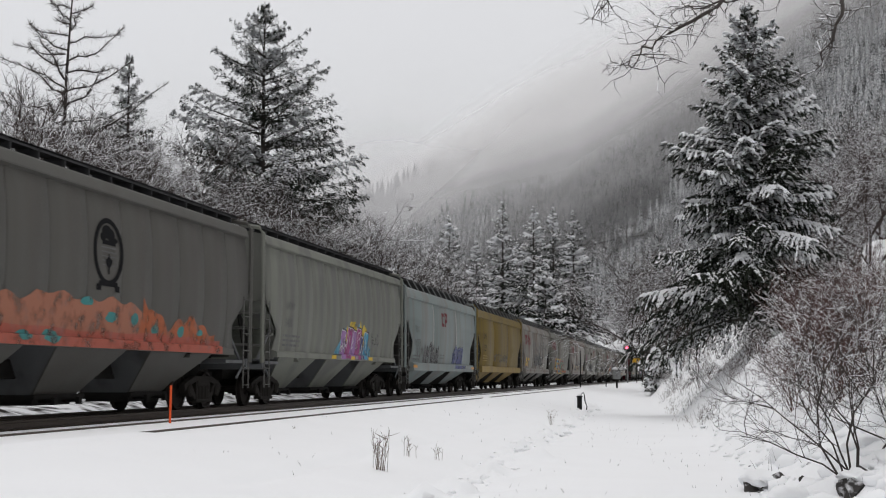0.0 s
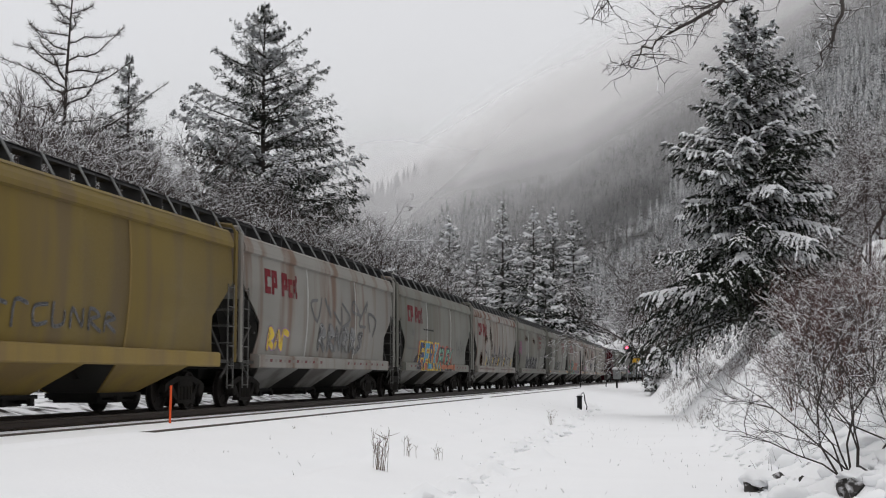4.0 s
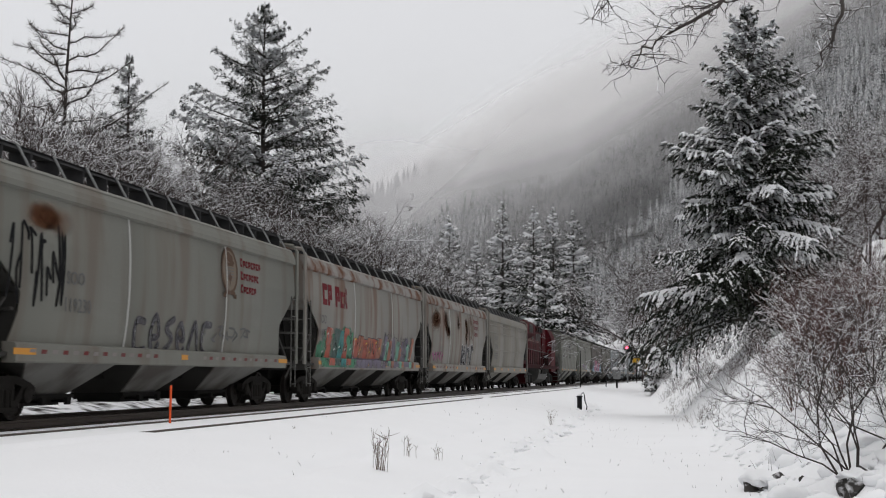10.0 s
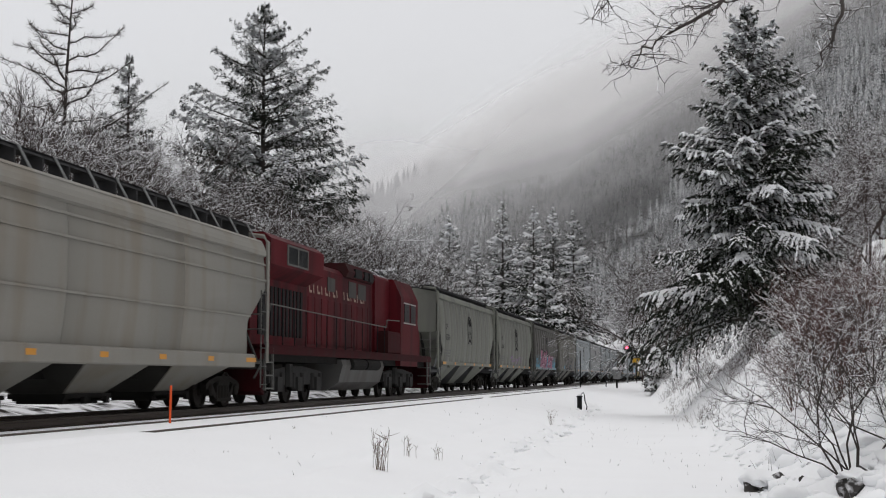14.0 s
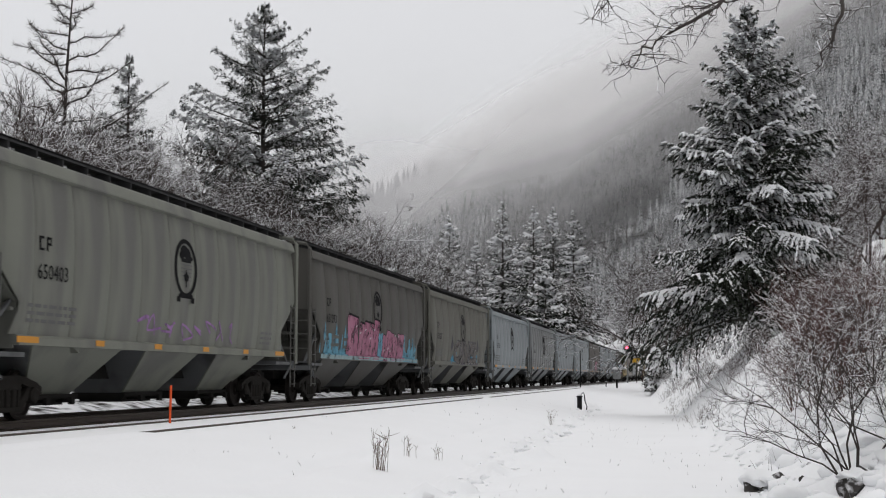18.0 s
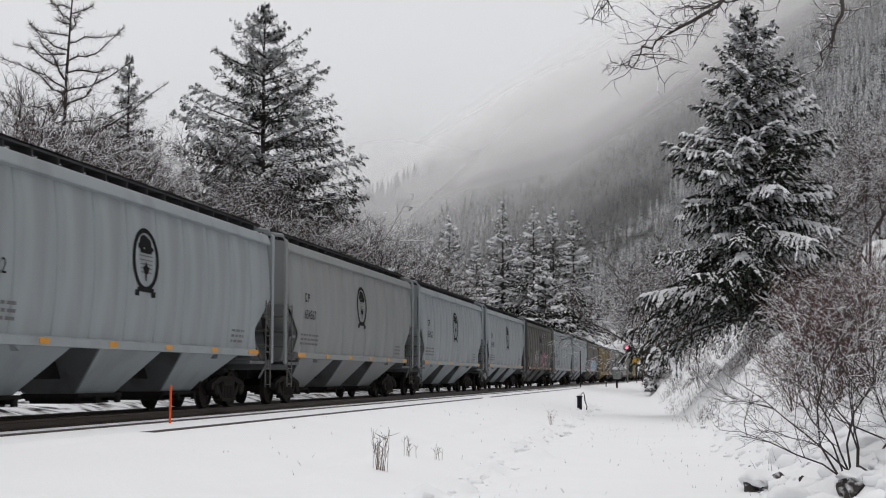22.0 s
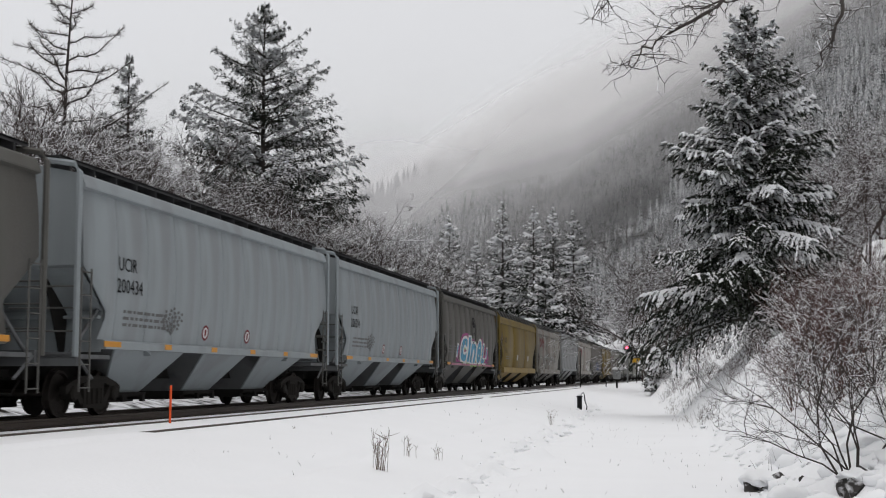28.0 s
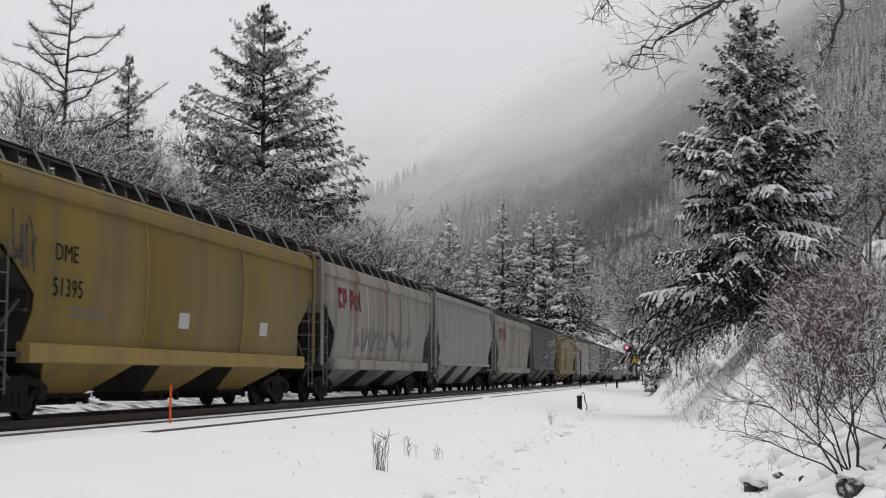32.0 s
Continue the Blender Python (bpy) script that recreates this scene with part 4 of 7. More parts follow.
GLYPHS = (((0, 0), (0, 1), (0.7, 0.95)), ((0.6, 1), (0, 0.9), (0.05, 0.1), (0.65, 0)), ((0, 1), (0.1, 0.1), (0.55, 0.05), (0.65, 0.95)), ((0, 0), (0.35, 1), (0.7, 0)), ((0.6, 1), (0.05, 0.75), (0.6, 0.4), (0, 0)),
          ((0, 0), (0.05, 1), (0.6, 0.7), (0.05, 0.45), (0.65, 0)), ((0, 0), (0, 1), (0.6, 0.1), (0.62, 1)), ((0.05, 0.5), (0.6, 0.55), (0.3, 1), (0.02, 0.5), (0.3, 0), (0.6, 0.15)), ((0.3, 0), (0.32, 0.5), (0.34, 1)), ((0, 0), (0.02, 0.95), (0.5, 0.9), (0.55, 0)), ((0.05, 1), (0, 0.05), (0.6, 0.02)))


def spray(car, seed, y0, y1, z0, z1, n, fill, edge, glow=None, fat=0.30, base=None, drop=None, thin_edge=False, word=None):
    """Bubble-shaped spray painting: outlined fat strokes over an optional coloured cloud."""
    rg = random.Random(seed)
    fl = Flat()
    w = (y1 - y0) / n
    h = z1 - z0
    if base:
        m = 18
        tops = [z0 + h * rg.uniform(0.5, 0.98) for i in range(m + 1)]
        for i in range(m):
            a, b = y0 - 0.1 + (y1 - y0 + 0.2) * i / m, y0 - 0.1 + (y1 - y0 + 0.2) * (i + 1) / m
            for q in range(4):
                fl.poly([(a, z0 + (tops[i] - z0) * q / 4), (b, z0 + (tops[i + 1] - z0) * q / 4), (b, z0 + (tops[i + 1] - z0) * (q + 1) / 4), (a, z0 + (tops[i] - z0) * (q + 1) / 4)], base, 0)
    if drop:
        for i in range(3 * n):
            y = rg.uniform(y0, y1)
            fl.oval(y, z0 + h * rg.uniform(0.0, 1.0), rg.uniform(0.08, 0.25), rg.uniform(0.06, 0.2), drop, 0.5, 9)
    if fl.v:
        tagged(fl.put("graffiti_ground", car, "sprayed colour cloud under graffiti"), kind="stuff")
    for k in range(n):
        fl = Flat()
        g = GLYPHS[word[k]] if word else rg.choice(GLYPHS[:8])
        pts = [(y0 + w * (k + 0.10 + (1.25 if word else 1.0) * a + (0.02 if word else 0.05) * rg.gauss(0, 1)), z0 + h * (0.14 + 0.72 * b + rg.gauss(0, 0.05))) for a, b in g]
        pts = curved(pts)
        t = fat * h
        line = min(0.05, 0.16 * t) if thin_edge else 0.17 * t
        if glow:
            fl.stroke(pts, t + 4 * line, glow, 1)
        fl.stroke(pts, t + 2 * line, edge, 3)
        f = fill[k % len(fill)]
        fl.stroke(pts, t, f, 5)
        # a seam where the letter overlaps itself
        fl.stroke([(a + t * 0.10, b - t * 0.1) for a, b in pts[1:4]], line * 0.7, edge, 7.5)
        tagged(fl.put("graffiti_shape", car, "outlined spray-painted shape"), kind="stuff")


def curved(pts, k=3):
    """Rounds a bent line off."""
    out = []
    for i in range(len(pts) - 1):
        p0, p1, p2, p3 = pts[max(0, i - 1)], pts[i], pts[i + 1], pts[min(len(pts) - 1, i + 2)]
        for q in range(k):
            u = q / k
            out.append(tuple(0.5 * (2 * b + (c - a) * u + (2 * a - 5 * b + 4 * c - d) * u * u + (3 * b - a - 3 * c + d) * u ** 3) for a, b, c, d in zip(p0, p1, p2, p3)))
    return out + [pts[-1]]


def tag(car, seed, y0, y1, z0, z1, material, w=0.05, n=7):
    """A thin hand-sprayed scrawl."""
    rg = random.Random(seed)
    fl = Flat()
    for k in range(n):
        a = y0 + (y1 - y0) * k / n
        pts = curved([(a + rg.uniform(0, 1.3) * (y1 - y0) / n, z0 + (z1 - z0) * rg.random()) for _ in range(4)])
        fl.stroke(pts, w, material, 0.5 + 0.3 * k)
    tagged(fl.put("graffiti", car, "thin sprayed scrawl"), kind="stuff")


def crest(car, y, z=3.20, rz=0.66, rim=None, ground=None):
    """The oval emblem: a dark ring, a dark animal shape above a striped shield with a leaf, a scroll below."""
    fl = Flat()
    ry, ink = rz * 1.0, rim or P_BLACK
    n = 40
    ring = [(math.cos(6.2832 * i / n), math.sin(6.2832 * i / n)) for i in range(n + 1)]
    if ground:
        fl.oval(y, z, ry * 0.86, rz * 0.88, ground, 0)
    for (a, b), (c, e) in zip(ring, ring[1:]):
        fl.poly([(y + ry * a, z + rz * b), (y + ry * c, z + rz * e), (y + ry * 0.80 * c, z + rz * 0.85 * e), (y + ry * 0.80 * a, z + rz * 0.85 * b)], ink, 1)
    # the animal: a humped back with a head towards the front and a flat tail
    for a, b, w, h in ((-0.10, 0.58, 0.34, 0.20), (0.14, 0.50, 0.30, 0.20), (-0.36, 0.42, 0.20, 0.13), (0.40, 0.36, 0.20, 0.08)):
        fl.oval(y + ry * a, z + rz * b, ry * w, rz * h, ink, 2 + 0.3 * (a + 1), 14)
    fl.bar(y - ry * 0.42, y + ry * 0.44, z + rz * 0.20, z + rz * 0.33, ink, 2.6)
    for q in range(5):
        fl.bar(y - ry * (0.52 - 0.03 * q), y + ry * (0.52 - 0.03 * q), z + rz * (0.10 - 0.13 * q), z + rz * (0.135 - 0.13 * q), P_GREY, 2)
    fl.poly([(y, z - rz * 0.04), (y + ry * 0.09, z - rz * 0.20), (y + ry * 0.24, z - rz * 0.24), (y + ry * 0.15, z - rz * 0.42), (y + ry * 0.05, z - rz * 0.46), (y + ry * 0.04, z - rz * 0.66), (y - ry * 0.04, z - rz * 0.66), (y - ry * 0.05, z - rz * 0.46), (y - ry * 0.15, z - rz * 0.42), (y - ry * 0.24, z - rz * 0.24), (y - ry * 0.09, z - rz * 0.20)], ink, 3)
    fl.bar(y - ry * 0.62, y + ry * 0.62, z - rz * 1.02, z - rz * 0.88, ink, 3)
    for a in (-0.62, 0.62):
        fl.bar(y + ry * a - 0.10, y + ry * a + 0.10, z - rz * 1.16, z - rz * 0.98, ink, 3.4)
    tagged(fl.put("emblem", car, "dark oval emblem"), kind="stuff")


def coat_x(z):
    """Where a coat of paint lies at that height: on the side sheet, or out on the sill."""
    if z > D.sill + 0.012:
        return side_x(z) - 0.010
    return SIDE - 0.014 if D is NEW else SIDE + 0.066


def lay(me, layer):
    """Bends a flat (y, z) mesh onto a car's side, cut fine enough to follow the bulge."""
    bm = bmesh.new()
    bm.from_mesh(me)
    for z in (D.sill, D.sill + 0.025, 1.7, 1.9, 2.1, 2.3, 2.5, 2.7, 2.9, 3.1, 3.3):
        bmesh.ops.bisect_plane(bm, geom=bm.verts[:] + bm.edges[:] + bm.faces[:], plane_co=(0, 0, z), plane_no=(0, 0, 1))
    for v in bm.verts:
        v.co.x = coat_x(v.co.z) + 0.0016 * layer
    bm.to_mesh(me)
    bm.free()
    return me


def lettered(car, word, y0, y1, z0, z1, coats, slant=0.0, name="graffiti_letters", label="sprayed bubble letters with an outline"):
    """A sprayed word that fills a box, in coats of (swell in metres, material, shift along, shift up), the outermost first."""
    box = None
    for layer, (swell, material, dy, dz) in reversed(list(enumerate(coats))):
        cu = bpy.data.curves.new("letters", "FONT")
        cu.body, cu.resolution_u, cu.space_character = word, 3, 1.12
        cu.offset = swell * 0.72 / (z1 - z0)
        tmp = new("letters", cu)
        me = bpy.data.meshes.new_from_object(tmp.evaluated_get(bpy.context.evaluated_depsgraph_get()))
        bpy.data.objects.remove(tmp)
        co = np.empty(len(me.vertices) * 3)
        me.vertices.foreach_get("co", co)
        co = co.reshape(-1, 3)
        if box is None:
            box = (co[:, 0].min(), co[:, 0].max(), co[:, 1].min(), co[:, 1].max())
        v = (co[:, 1] - box[2]) / (box[3] - box[2])
        out = np.zeros_like(co)
        out[:, 1] = y0 + (y1 - y0) * (co[:, 0] - box[0]) / (box[1] - box[0]) + slant * v + dy
        out[:, 2] = z0 + (z1 - z0) * v + dz
        me.vertices.foreach_set("co", out.ravel())
        me.materials.clear()
        me.materials.append(material)
        tagged(part(name, lay(me, 1 + 2 * layer), None, car, label), kind="stuff")


def blob(car, pts, material, layer=0.5, name="graffiti_shape", label="sprayed shape"):
    """One flat painted outline, (y, z) points."""
    me = bpy.data.meshes.new(name)
    me.from_pydata([(0, y, z) for y, z in pts], [], [tuple(range(len(pts)))])
    me.materials.append(material)
    bm = bmesh.new()
    bm.from_mesh(me)
    bmesh.ops.triangulate(bm, faces=bm.faces)
    bm.to_mesh(me)
    bm.free()
    return tagged(part(name, lay(me, layer), None, car, label), kind="stuff")


def cloud(car, seed, y0, y1, z0, top, material, layer=0.5, rough=0.2, n=30, spike=False):
    """A patch of sprayed colour with an uneven upper edge; top: heights along it."""
    rg = random.Random(seed)
    pts = [(y1, z0), (y0, z0)]
    for i in range(n + 1):
        u = i / n
        h = float(np.interp(u, np.linspace(0, 1, len(top)), top))
        wob = rg.choice((0, 1)) if spike else 0.5 + 0.5 * math.sin(i * 1.3 + seed) * rg.uniform(0.5, 1)
        pts.append((y0 + (y1 - y0) * u, h - rough * wob))
    return blob(car, pts, material, layer, "graffiti_ground", "sprayed ground of graffiti")


def wild(car, seed, y0, y1, z0, z1, n, fill, edge, shade=None, light=None, lean=0.12):
    """Interlocked slabs of sprayed colour with dark seams, a drop shade and pale glints, none of them readable."""
    rg = random.Random(seed)
    w, h = (y1 - y0) / n, z1 - z0
    for k in range(n):
        a, b = y0 + w * (k + rg.uniform(-0.12, 0.05)), y0 + w * (k + 1 + rg.uniform(-0.02, 0.14))
        t = z1 - h * rg.uniform(0.0, 0.22)
        c = z0 + h * rg.uniform(0.0, 0.06)
        l = lean * rg.uniform(-0.6, 1.4)
        slab = [(a, c), (b, c), (b + l * 0.4, c + h * 0.42), (b - w * 0.14 + l * 0.6, c + h * 0.5), (b + l, t - h * 0.05), (b + l - 0.06, t), (a + l + w * 0.1, t + h * 0.03), (a + l - w * 0.06, t - h * 0.12), (a + w * 0.1 + l * 0.5, c + h * 0.46)]
        if shade:
            blob(car, [(y + 0.09, z + 0.07) for y, z in slab], shade, 1)
        blob(car, [(a + (y - a) * 1.03 - 0.02, z + (0.025 if z > c + 0.1 else 0)) for y, z in slab], edge, 2.5 + 0.1 * k)
        blob(car, slab, fill[k % len(fill)], 4 + 0.12 * k)
        fl = Flat()
        for q in range(2):
            y = a + w * rg.uniform(0.2, 0.75)
            z = c + h * rg.uniform(0.12, 0.6)
            fl.stroke(curved([(y, z), (y + w * rg.uniform(0.05, 0.3), z + h * rg.uniform(0.05, 0.15)), (y + w * rg.uniform(0, 0.2), z + h * rg.uniform(0.2, 0.4))], 2), 0.035, edge, 8 + q)
        if light and rg.random() < 0.9:
            y, z = a + w * rg.uniform(0.1, 0.6), c + h * rg.uniform(0.2, 0.8)
            fl.stroke([(y, z), (y + w * 0.22, z + 0.04)], 0.05, light, 10)
        tagged(fl.put("graffiti_shape", car, "outlined spray-painted shape"), kind="stuff")


def word_blocks(car, y, z, h, widths, material, gap=0.1, caps=()):
    """A word drawn as plain upright blocks in its colour."""
    for k, w in enumerate(widths):
        fl = Flat()
        if w < 0:
            y += -w
            continue
        t = h if k in caps else h * 0.8
        fl.bar(y, y + w * 0.42, z, z + t, material, 0)
        fl.bar(y + w * 0.3, y + w, z + t * 0.70, z + t, material, 0.5)
        if k % 2:
            fl.bar(y + w * 0.62, y + w, z + t * 0.35, z + t * 0.8, material, 1)
            fl.bar(y + w * 0.3, y + w, z + t * 0.28, z + t * 0.5, material, 1.5)
        else:
            fl.bar(y + w * 0.3, y + w * 0.95, z, z + t * 0.28, material, 1)
        y += w + gap
        fl.put("wordmark_block", car, "painted block of a wordmark")


def data_bars(car, y, z, rows, w, material):
    fl = Flat()
    rg = random.Random(int(y * 100))
    for r in range(rows):
        a = y
        while a < y + w:
            b = rg.uniform(0.1, 0.35)
            fl.bar(a, min(a + b, y + w), z - r * 0.13, z - r * 0.13 + 0.06, material, 0)
            a += b + 0.07
    tagged(fl.put("data_panel", car, "small stencilled data lines"), kind="stuff")


def rust_patch(car, y, z, ry, rz, seed, material=None):
    rg = random.Random(seed)
    fl = Flat()
    for k in range(3):
        cy, cz, f = y + rg.gauss(0, ry * 0.5), z + rg.gauss(0, rz * 0.5), rg.uniform(0.8, 1.3)
        for q in range(5):
            fl.oval(cy, cz, ry * f * (1 - q / 5.5), rz * f * (1 - q / 5.5), material or P_RUSTY, 2.2 * k + 0.3 * q, 18)
    tagged(fl.put("rust_patch", car, "blurred brown rust patch"), kind="stuff")


P_RUSTY = worn_through(mat("rusty_paint", (0.17, 0.075, 0.04), 0.85, 0.35, 1.5, 20, 0.1, spec=0.1), 1.6, 0.35, 0.65, 0.02, 0.15)


def hopper_car(label, body, lower, dark, style="ribbed", roofm=None, stays=False, trim=None, sill=None, chord=None, dims=None):
    """A covered hopper; its origin lies on the rails under its middle."""
    global D
    D = dims or (NEW if style == "ribbed" else OLD)
    car = thing("hopper_car", label, "hopper car", "grain train")
    roofm, trim, sill = roofm or body, trim or body, sill or body
    # body sheets
    n = 11 if style == "ribbed" else 3
    w = 2 * D.half / n
    if style == "ribbed":
        for k in range(1, n - 1):
            ob = painted(part("side_panel", shared("side_panel:r", lambda: side_panel(w), body, True), None, car), body)
            ob.location.y = -D.half + w * (k + 0.5)
        for s in (-1, 1):
            painted(part("side_panel", shared("side_panel:e%d" % s, lambda: end_panel(w, s), body, True), None, car), body)
    else:
        painted(part("side_panel", shared("side_panel:m", lambda: sheet([(-D.half + w, -0.002), (0, 0.0), (D.half - w, -0.002)]), body, True), None, car), body)
        for s in (-1, 1):
            painted(part("side_panel", shared("side_panel:w%d" % s, lambda: end_panel(w, s), body, True), None, car), body)
            if style != "banded":
                painted(part("side_rib", shared("side_rib:%d" % s, lambda: side_rib(s * w / 2), body, True), None, car), trim)
        if style == "banded":
            for z in (3.72, 3.30, 2.30):
                painted(part("side_rib", shared("band:%.2f" % z, lambda: Mb().prism_x([(end_edge(z, -1), z), (end_edge(z, 1), z), (end_edge(z, 1), z + 0.05), (end_edge(z, -1), z + 0.05)], side_x(z) - 0.03, side_x(z) + 0.012), body), None, car), trim)
    painted(part("far_side", shared("far_side", lambda: Mb().prism_x([(end_edge(z, -1), z) for z in reversed(D.rows)] + [(end_edge(z, 1), z) for z in D.rows], -SIDE + 0.05, -SIDE + 0.09), body), None, car), body)
    for x in (-1, 1):
        if style != "ribbed":
            painted(part("top_chord", shared("top_chord:round%d" % x, lambda: Mb().prism_y([(x * (SIDE - 0.2), D.chord - 0.16), (x * (SIDE - 0.09), D.chord - 0.16), (x * (SIDE - 0.01), D.chord - 0.12), (x * (SIDE - 0.01), D.chord - 0.02), (x * (SIDE - 0.05), D.chord + 0.10), (x * (SIDE - 0.12), D.chord + 0.24), (x * (SIDE - 0.22), D.eave), (x * (SIDE - 0.3), D.eave)], -D.half, D.half), body), None, car), chord or body)
            painted(part("side_sill", shared("side_sill:ledge%d" % x, lambda: Mb().prism_y([(x * (SIDE - 0.2), D.sillb - 0.03), (x * (SIDE + 0.04), D.sillb - 0.03), (x * (SIDE + 0.06), D.sillb), (x * (SIDE + 0.06), D.sill - 0.03), (x * (SIDE + 0.02), D.sill), (x * (SIDE - 0.2), D.sill + 0.02)], -D.half + 1.0, D.half - 1.0), body), None, car), sill)
            continue
        painted(part("top_chord", shared("top_chord:%d" % x, lambda: Mb().prism_y([(x * (SIDE - 0.18), D.chord - 0.01), (x * (SIDE - 0.13), D.chord - 0.01), (x * (SIDE - 0.03), D.chord + 0.02), (x * (SIDE - 0.03), D.chord + 0.05), (x * (SIDE - 0.10), D.eave - 0.03), (x * (SIDE - 0.12), D.eave), (x * (SIDE - 0.16), D.eave)], -D.half, D.half), body), None, car), body)
        painted(part("side_sill", shared("side_sill:%d" % x, lambda: Mb().prism_y([(x * (SIDE - 0.2), D.sillb), (x * (SIDE - 0.02), D.sillb), (x * (SIDE - 0.02), D.sill - 0.04), (x * (SIDE - 0.09), D.sill), (x * (SIDE - 0.2), D.sill)], -D.half + 1.0, D.half - 1.0), body), None, car), sill)
    painted(part("roof", shared("roof", roof, body), None, car), roofm)
    part("hatch_cover", shared("hatch_cover", hatch, BOARD), None, car, "long dark hatch cover along the roof")
    for s, (a, b) in ((1, (0.72, 1.16)), (-1, (-1.16, -0.72))):
        part("running_board", shared("running_board:%d,%d" % (s, stays), lambda: running_board(a, b, 0.12 if stays else 0.0), BOARD), None, car, "dark steel grating walkway")
    if stays:
        for k in range(13):
            ob = painted(part("board_stay", shared("board_stay", lambda: board_stay(0), GALV), None, car), GALV)
            ob.location.y = (k - 6) * (D.half - 0.4) / 6
    for s in (-1, 1):
        painted(part("end_wall", shared("end_wall:%d" % s, lambda: Mb().box(-SIDE + 0.10, SIDE - 0.17, min(s * D.half, s * (D.half - 0.05)), max(s * D.half, s * (D.half - 0.05)), D.cut - 0.05, D.eave - 0.02), body), None, car), body)
        painted(part("end_slope", shared("end_slope:%d" % s, lambda: end_slope(s), body), None, car), body)
        # the old makes' end plates take the dark colour of their slope sheets
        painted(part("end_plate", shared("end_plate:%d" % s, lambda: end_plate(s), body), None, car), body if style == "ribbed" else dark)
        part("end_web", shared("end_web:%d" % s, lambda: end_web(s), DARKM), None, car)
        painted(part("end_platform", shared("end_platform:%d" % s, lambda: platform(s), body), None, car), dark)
        painted(part("corner_post", shared("corner_post:%d" % s, lambda: Mb().tube([(SIDE - 0.04, s * (D.half + 0.22), 1.15), (SIDE - 0.04, s * (D.half + 0.22), D.eave), (SIDE - 0.16, s * (D.half + 0.22), D.eave + 0.16), (0.9, s * (D.half + 0.22), D.eave + 0.24)], 0.06, 6), body), None, car), body)
        painted(part("ladder", shared("ladder:%d" % s, lambda: ladder(s * (D.half - 0.12), 0.50, D.cut - 0.05, 6), body), None, car), TRIMD)
        for z in (1.62, 2.05, 2.45):
            painted(part("end_rail", shared("end_rail:%d,%.2f" % (s, z), lambda: Mb().tube([(SIDE - 0.06, s * (D.half + 0.2), z), (0.2, s * (D.half + 0.2), z)], 0.018, 5), body), None, car), TRIMD)
        part("coupler", shared("coupler:%d" % s, lambda: coupler(s), DARKM), None, car)
        tr = part("truck", shared("truck:%d" % s, lambda: Mb().box(-0.95, 0.95, s * (D.half - 1.65) - 0.2, s * (D.half - 1.65) + 0.2, 0.52, 0.74).box(-0.2, 0.2, s * (D.half - 1.65) - 0.2, s * (D.half - 1.65) + 0.2, 0.7, 1.0), DARKM), None, car)
        for x in (-1, 1):
            ob = part("side_frame", shared("side_frame:%d" % x, lambda: side_frame(x * 0.98), TRUCKM), None, tr)
            ob.location.y = s * (D.half - 1.65)
        for q in (-1, 1):
            ob = part("wheelset", shared("wheelset", wheelset, WHEELM), None, car)
            ob.matrix_parent_inverse = Matrix.Translation((0, s * (D.half - 1.65) + q * 0.89, 0.457))
            WHEELS.append(ob)
    part("brake_gear", shared("brake_gear", brake_gear, DARKM), None, car)
    # outlet bays
    for k in range(3):
        a, b, c = (v * D.half / 8.22 for v in BAYS[k])
        bay = painted(part("outlet_bay", shared("outlet_bay:%d" % k, lambda: hopper_bay(a, b, c), body), None, car), lower)
        part("gate", shared("gate:%d" % k, lambda: gate(c), DARKM), None, bay)
        for s in (-1, 1):
            # darker than the body: the shade under the car, put into the sheet's colour
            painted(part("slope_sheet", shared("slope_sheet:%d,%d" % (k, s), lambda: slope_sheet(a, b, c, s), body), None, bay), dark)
    part("centre_sill", shared("centre_sill", lambda: Mb().box(-0.33, 0.33, -7.6, 7.6, 0.74, 1.1), DARKM), None, car)
    return car


def sill_stripe(car, material=None):
    """Worn red and pale reflective tape along the side sill."""
    for k in range(2):
        fl = Flat()
        for i in range(14):
            y = -6.9 + 8.0 * k + i * 0.4
            fl.bar(y, y + 0.2, D.sillb + 0.10, D.sillb + 0.20, P_TAPE if i % 2 else material or P_TAPE2, 0)
        ob = tagged(fl.put("sill_stripe", car, "worn red and pale reflective tape"), kind="stuff")
        ob.location.x = SIDE + 0.064 - side_x(D.sillb + 0.15) + 0.012


def reflectors(car, n=6, out=0.0):
    for k in range(n):
        big = k in (0, n - 1)
        w = 0.75 if big else 0.36
        y = -D.half + 1.3 + (2 * D.half - 2.6) * k / (n - 1)
        ob = part("reflector", shared("reflector:%d" % big, lambda: Mb().box(SIDE - 0.02, SIDE - 0.012, -w / 2, w / 2, (D.sillb + D.sill) / 2 - 0.05, (D.sillb + D.sill) / 2 + 0.06), AMBER), None, car)
        ob.location.y = y
        ob.location.x = out


P_PALE = worn_through(flat_paint("thin_pale_spray", (0.25, 0.25, 0.25)), 2.6, 0.36, 0.56, 0.15, 0.7)
P_THIN = worn_through(flat_paint("thin_grey_spray", (0.13, 0.13, 0.135)), 2.6, 0.36, 0.56, 0.1, 0.55)
P_INK = spray_paint("dark_ink_spray", (0.05, 0.045, 0.06))
P_BROWN = flat_paint("brown_emblem_rim", (0.085, 0.05, 0.032))
P_TAN = flat_paint("tan_emblem_ground", (0.16, 0.13, 0.10))
P_GREEN = spray_paint("green_spray", (0.06, 0.20, 0.12))
WHEELS = []
A_GREY = paint("grey_green_car_paint", (0.178, 0.184, 0.158), (0.13, 0.13, 0.12), 0.45)
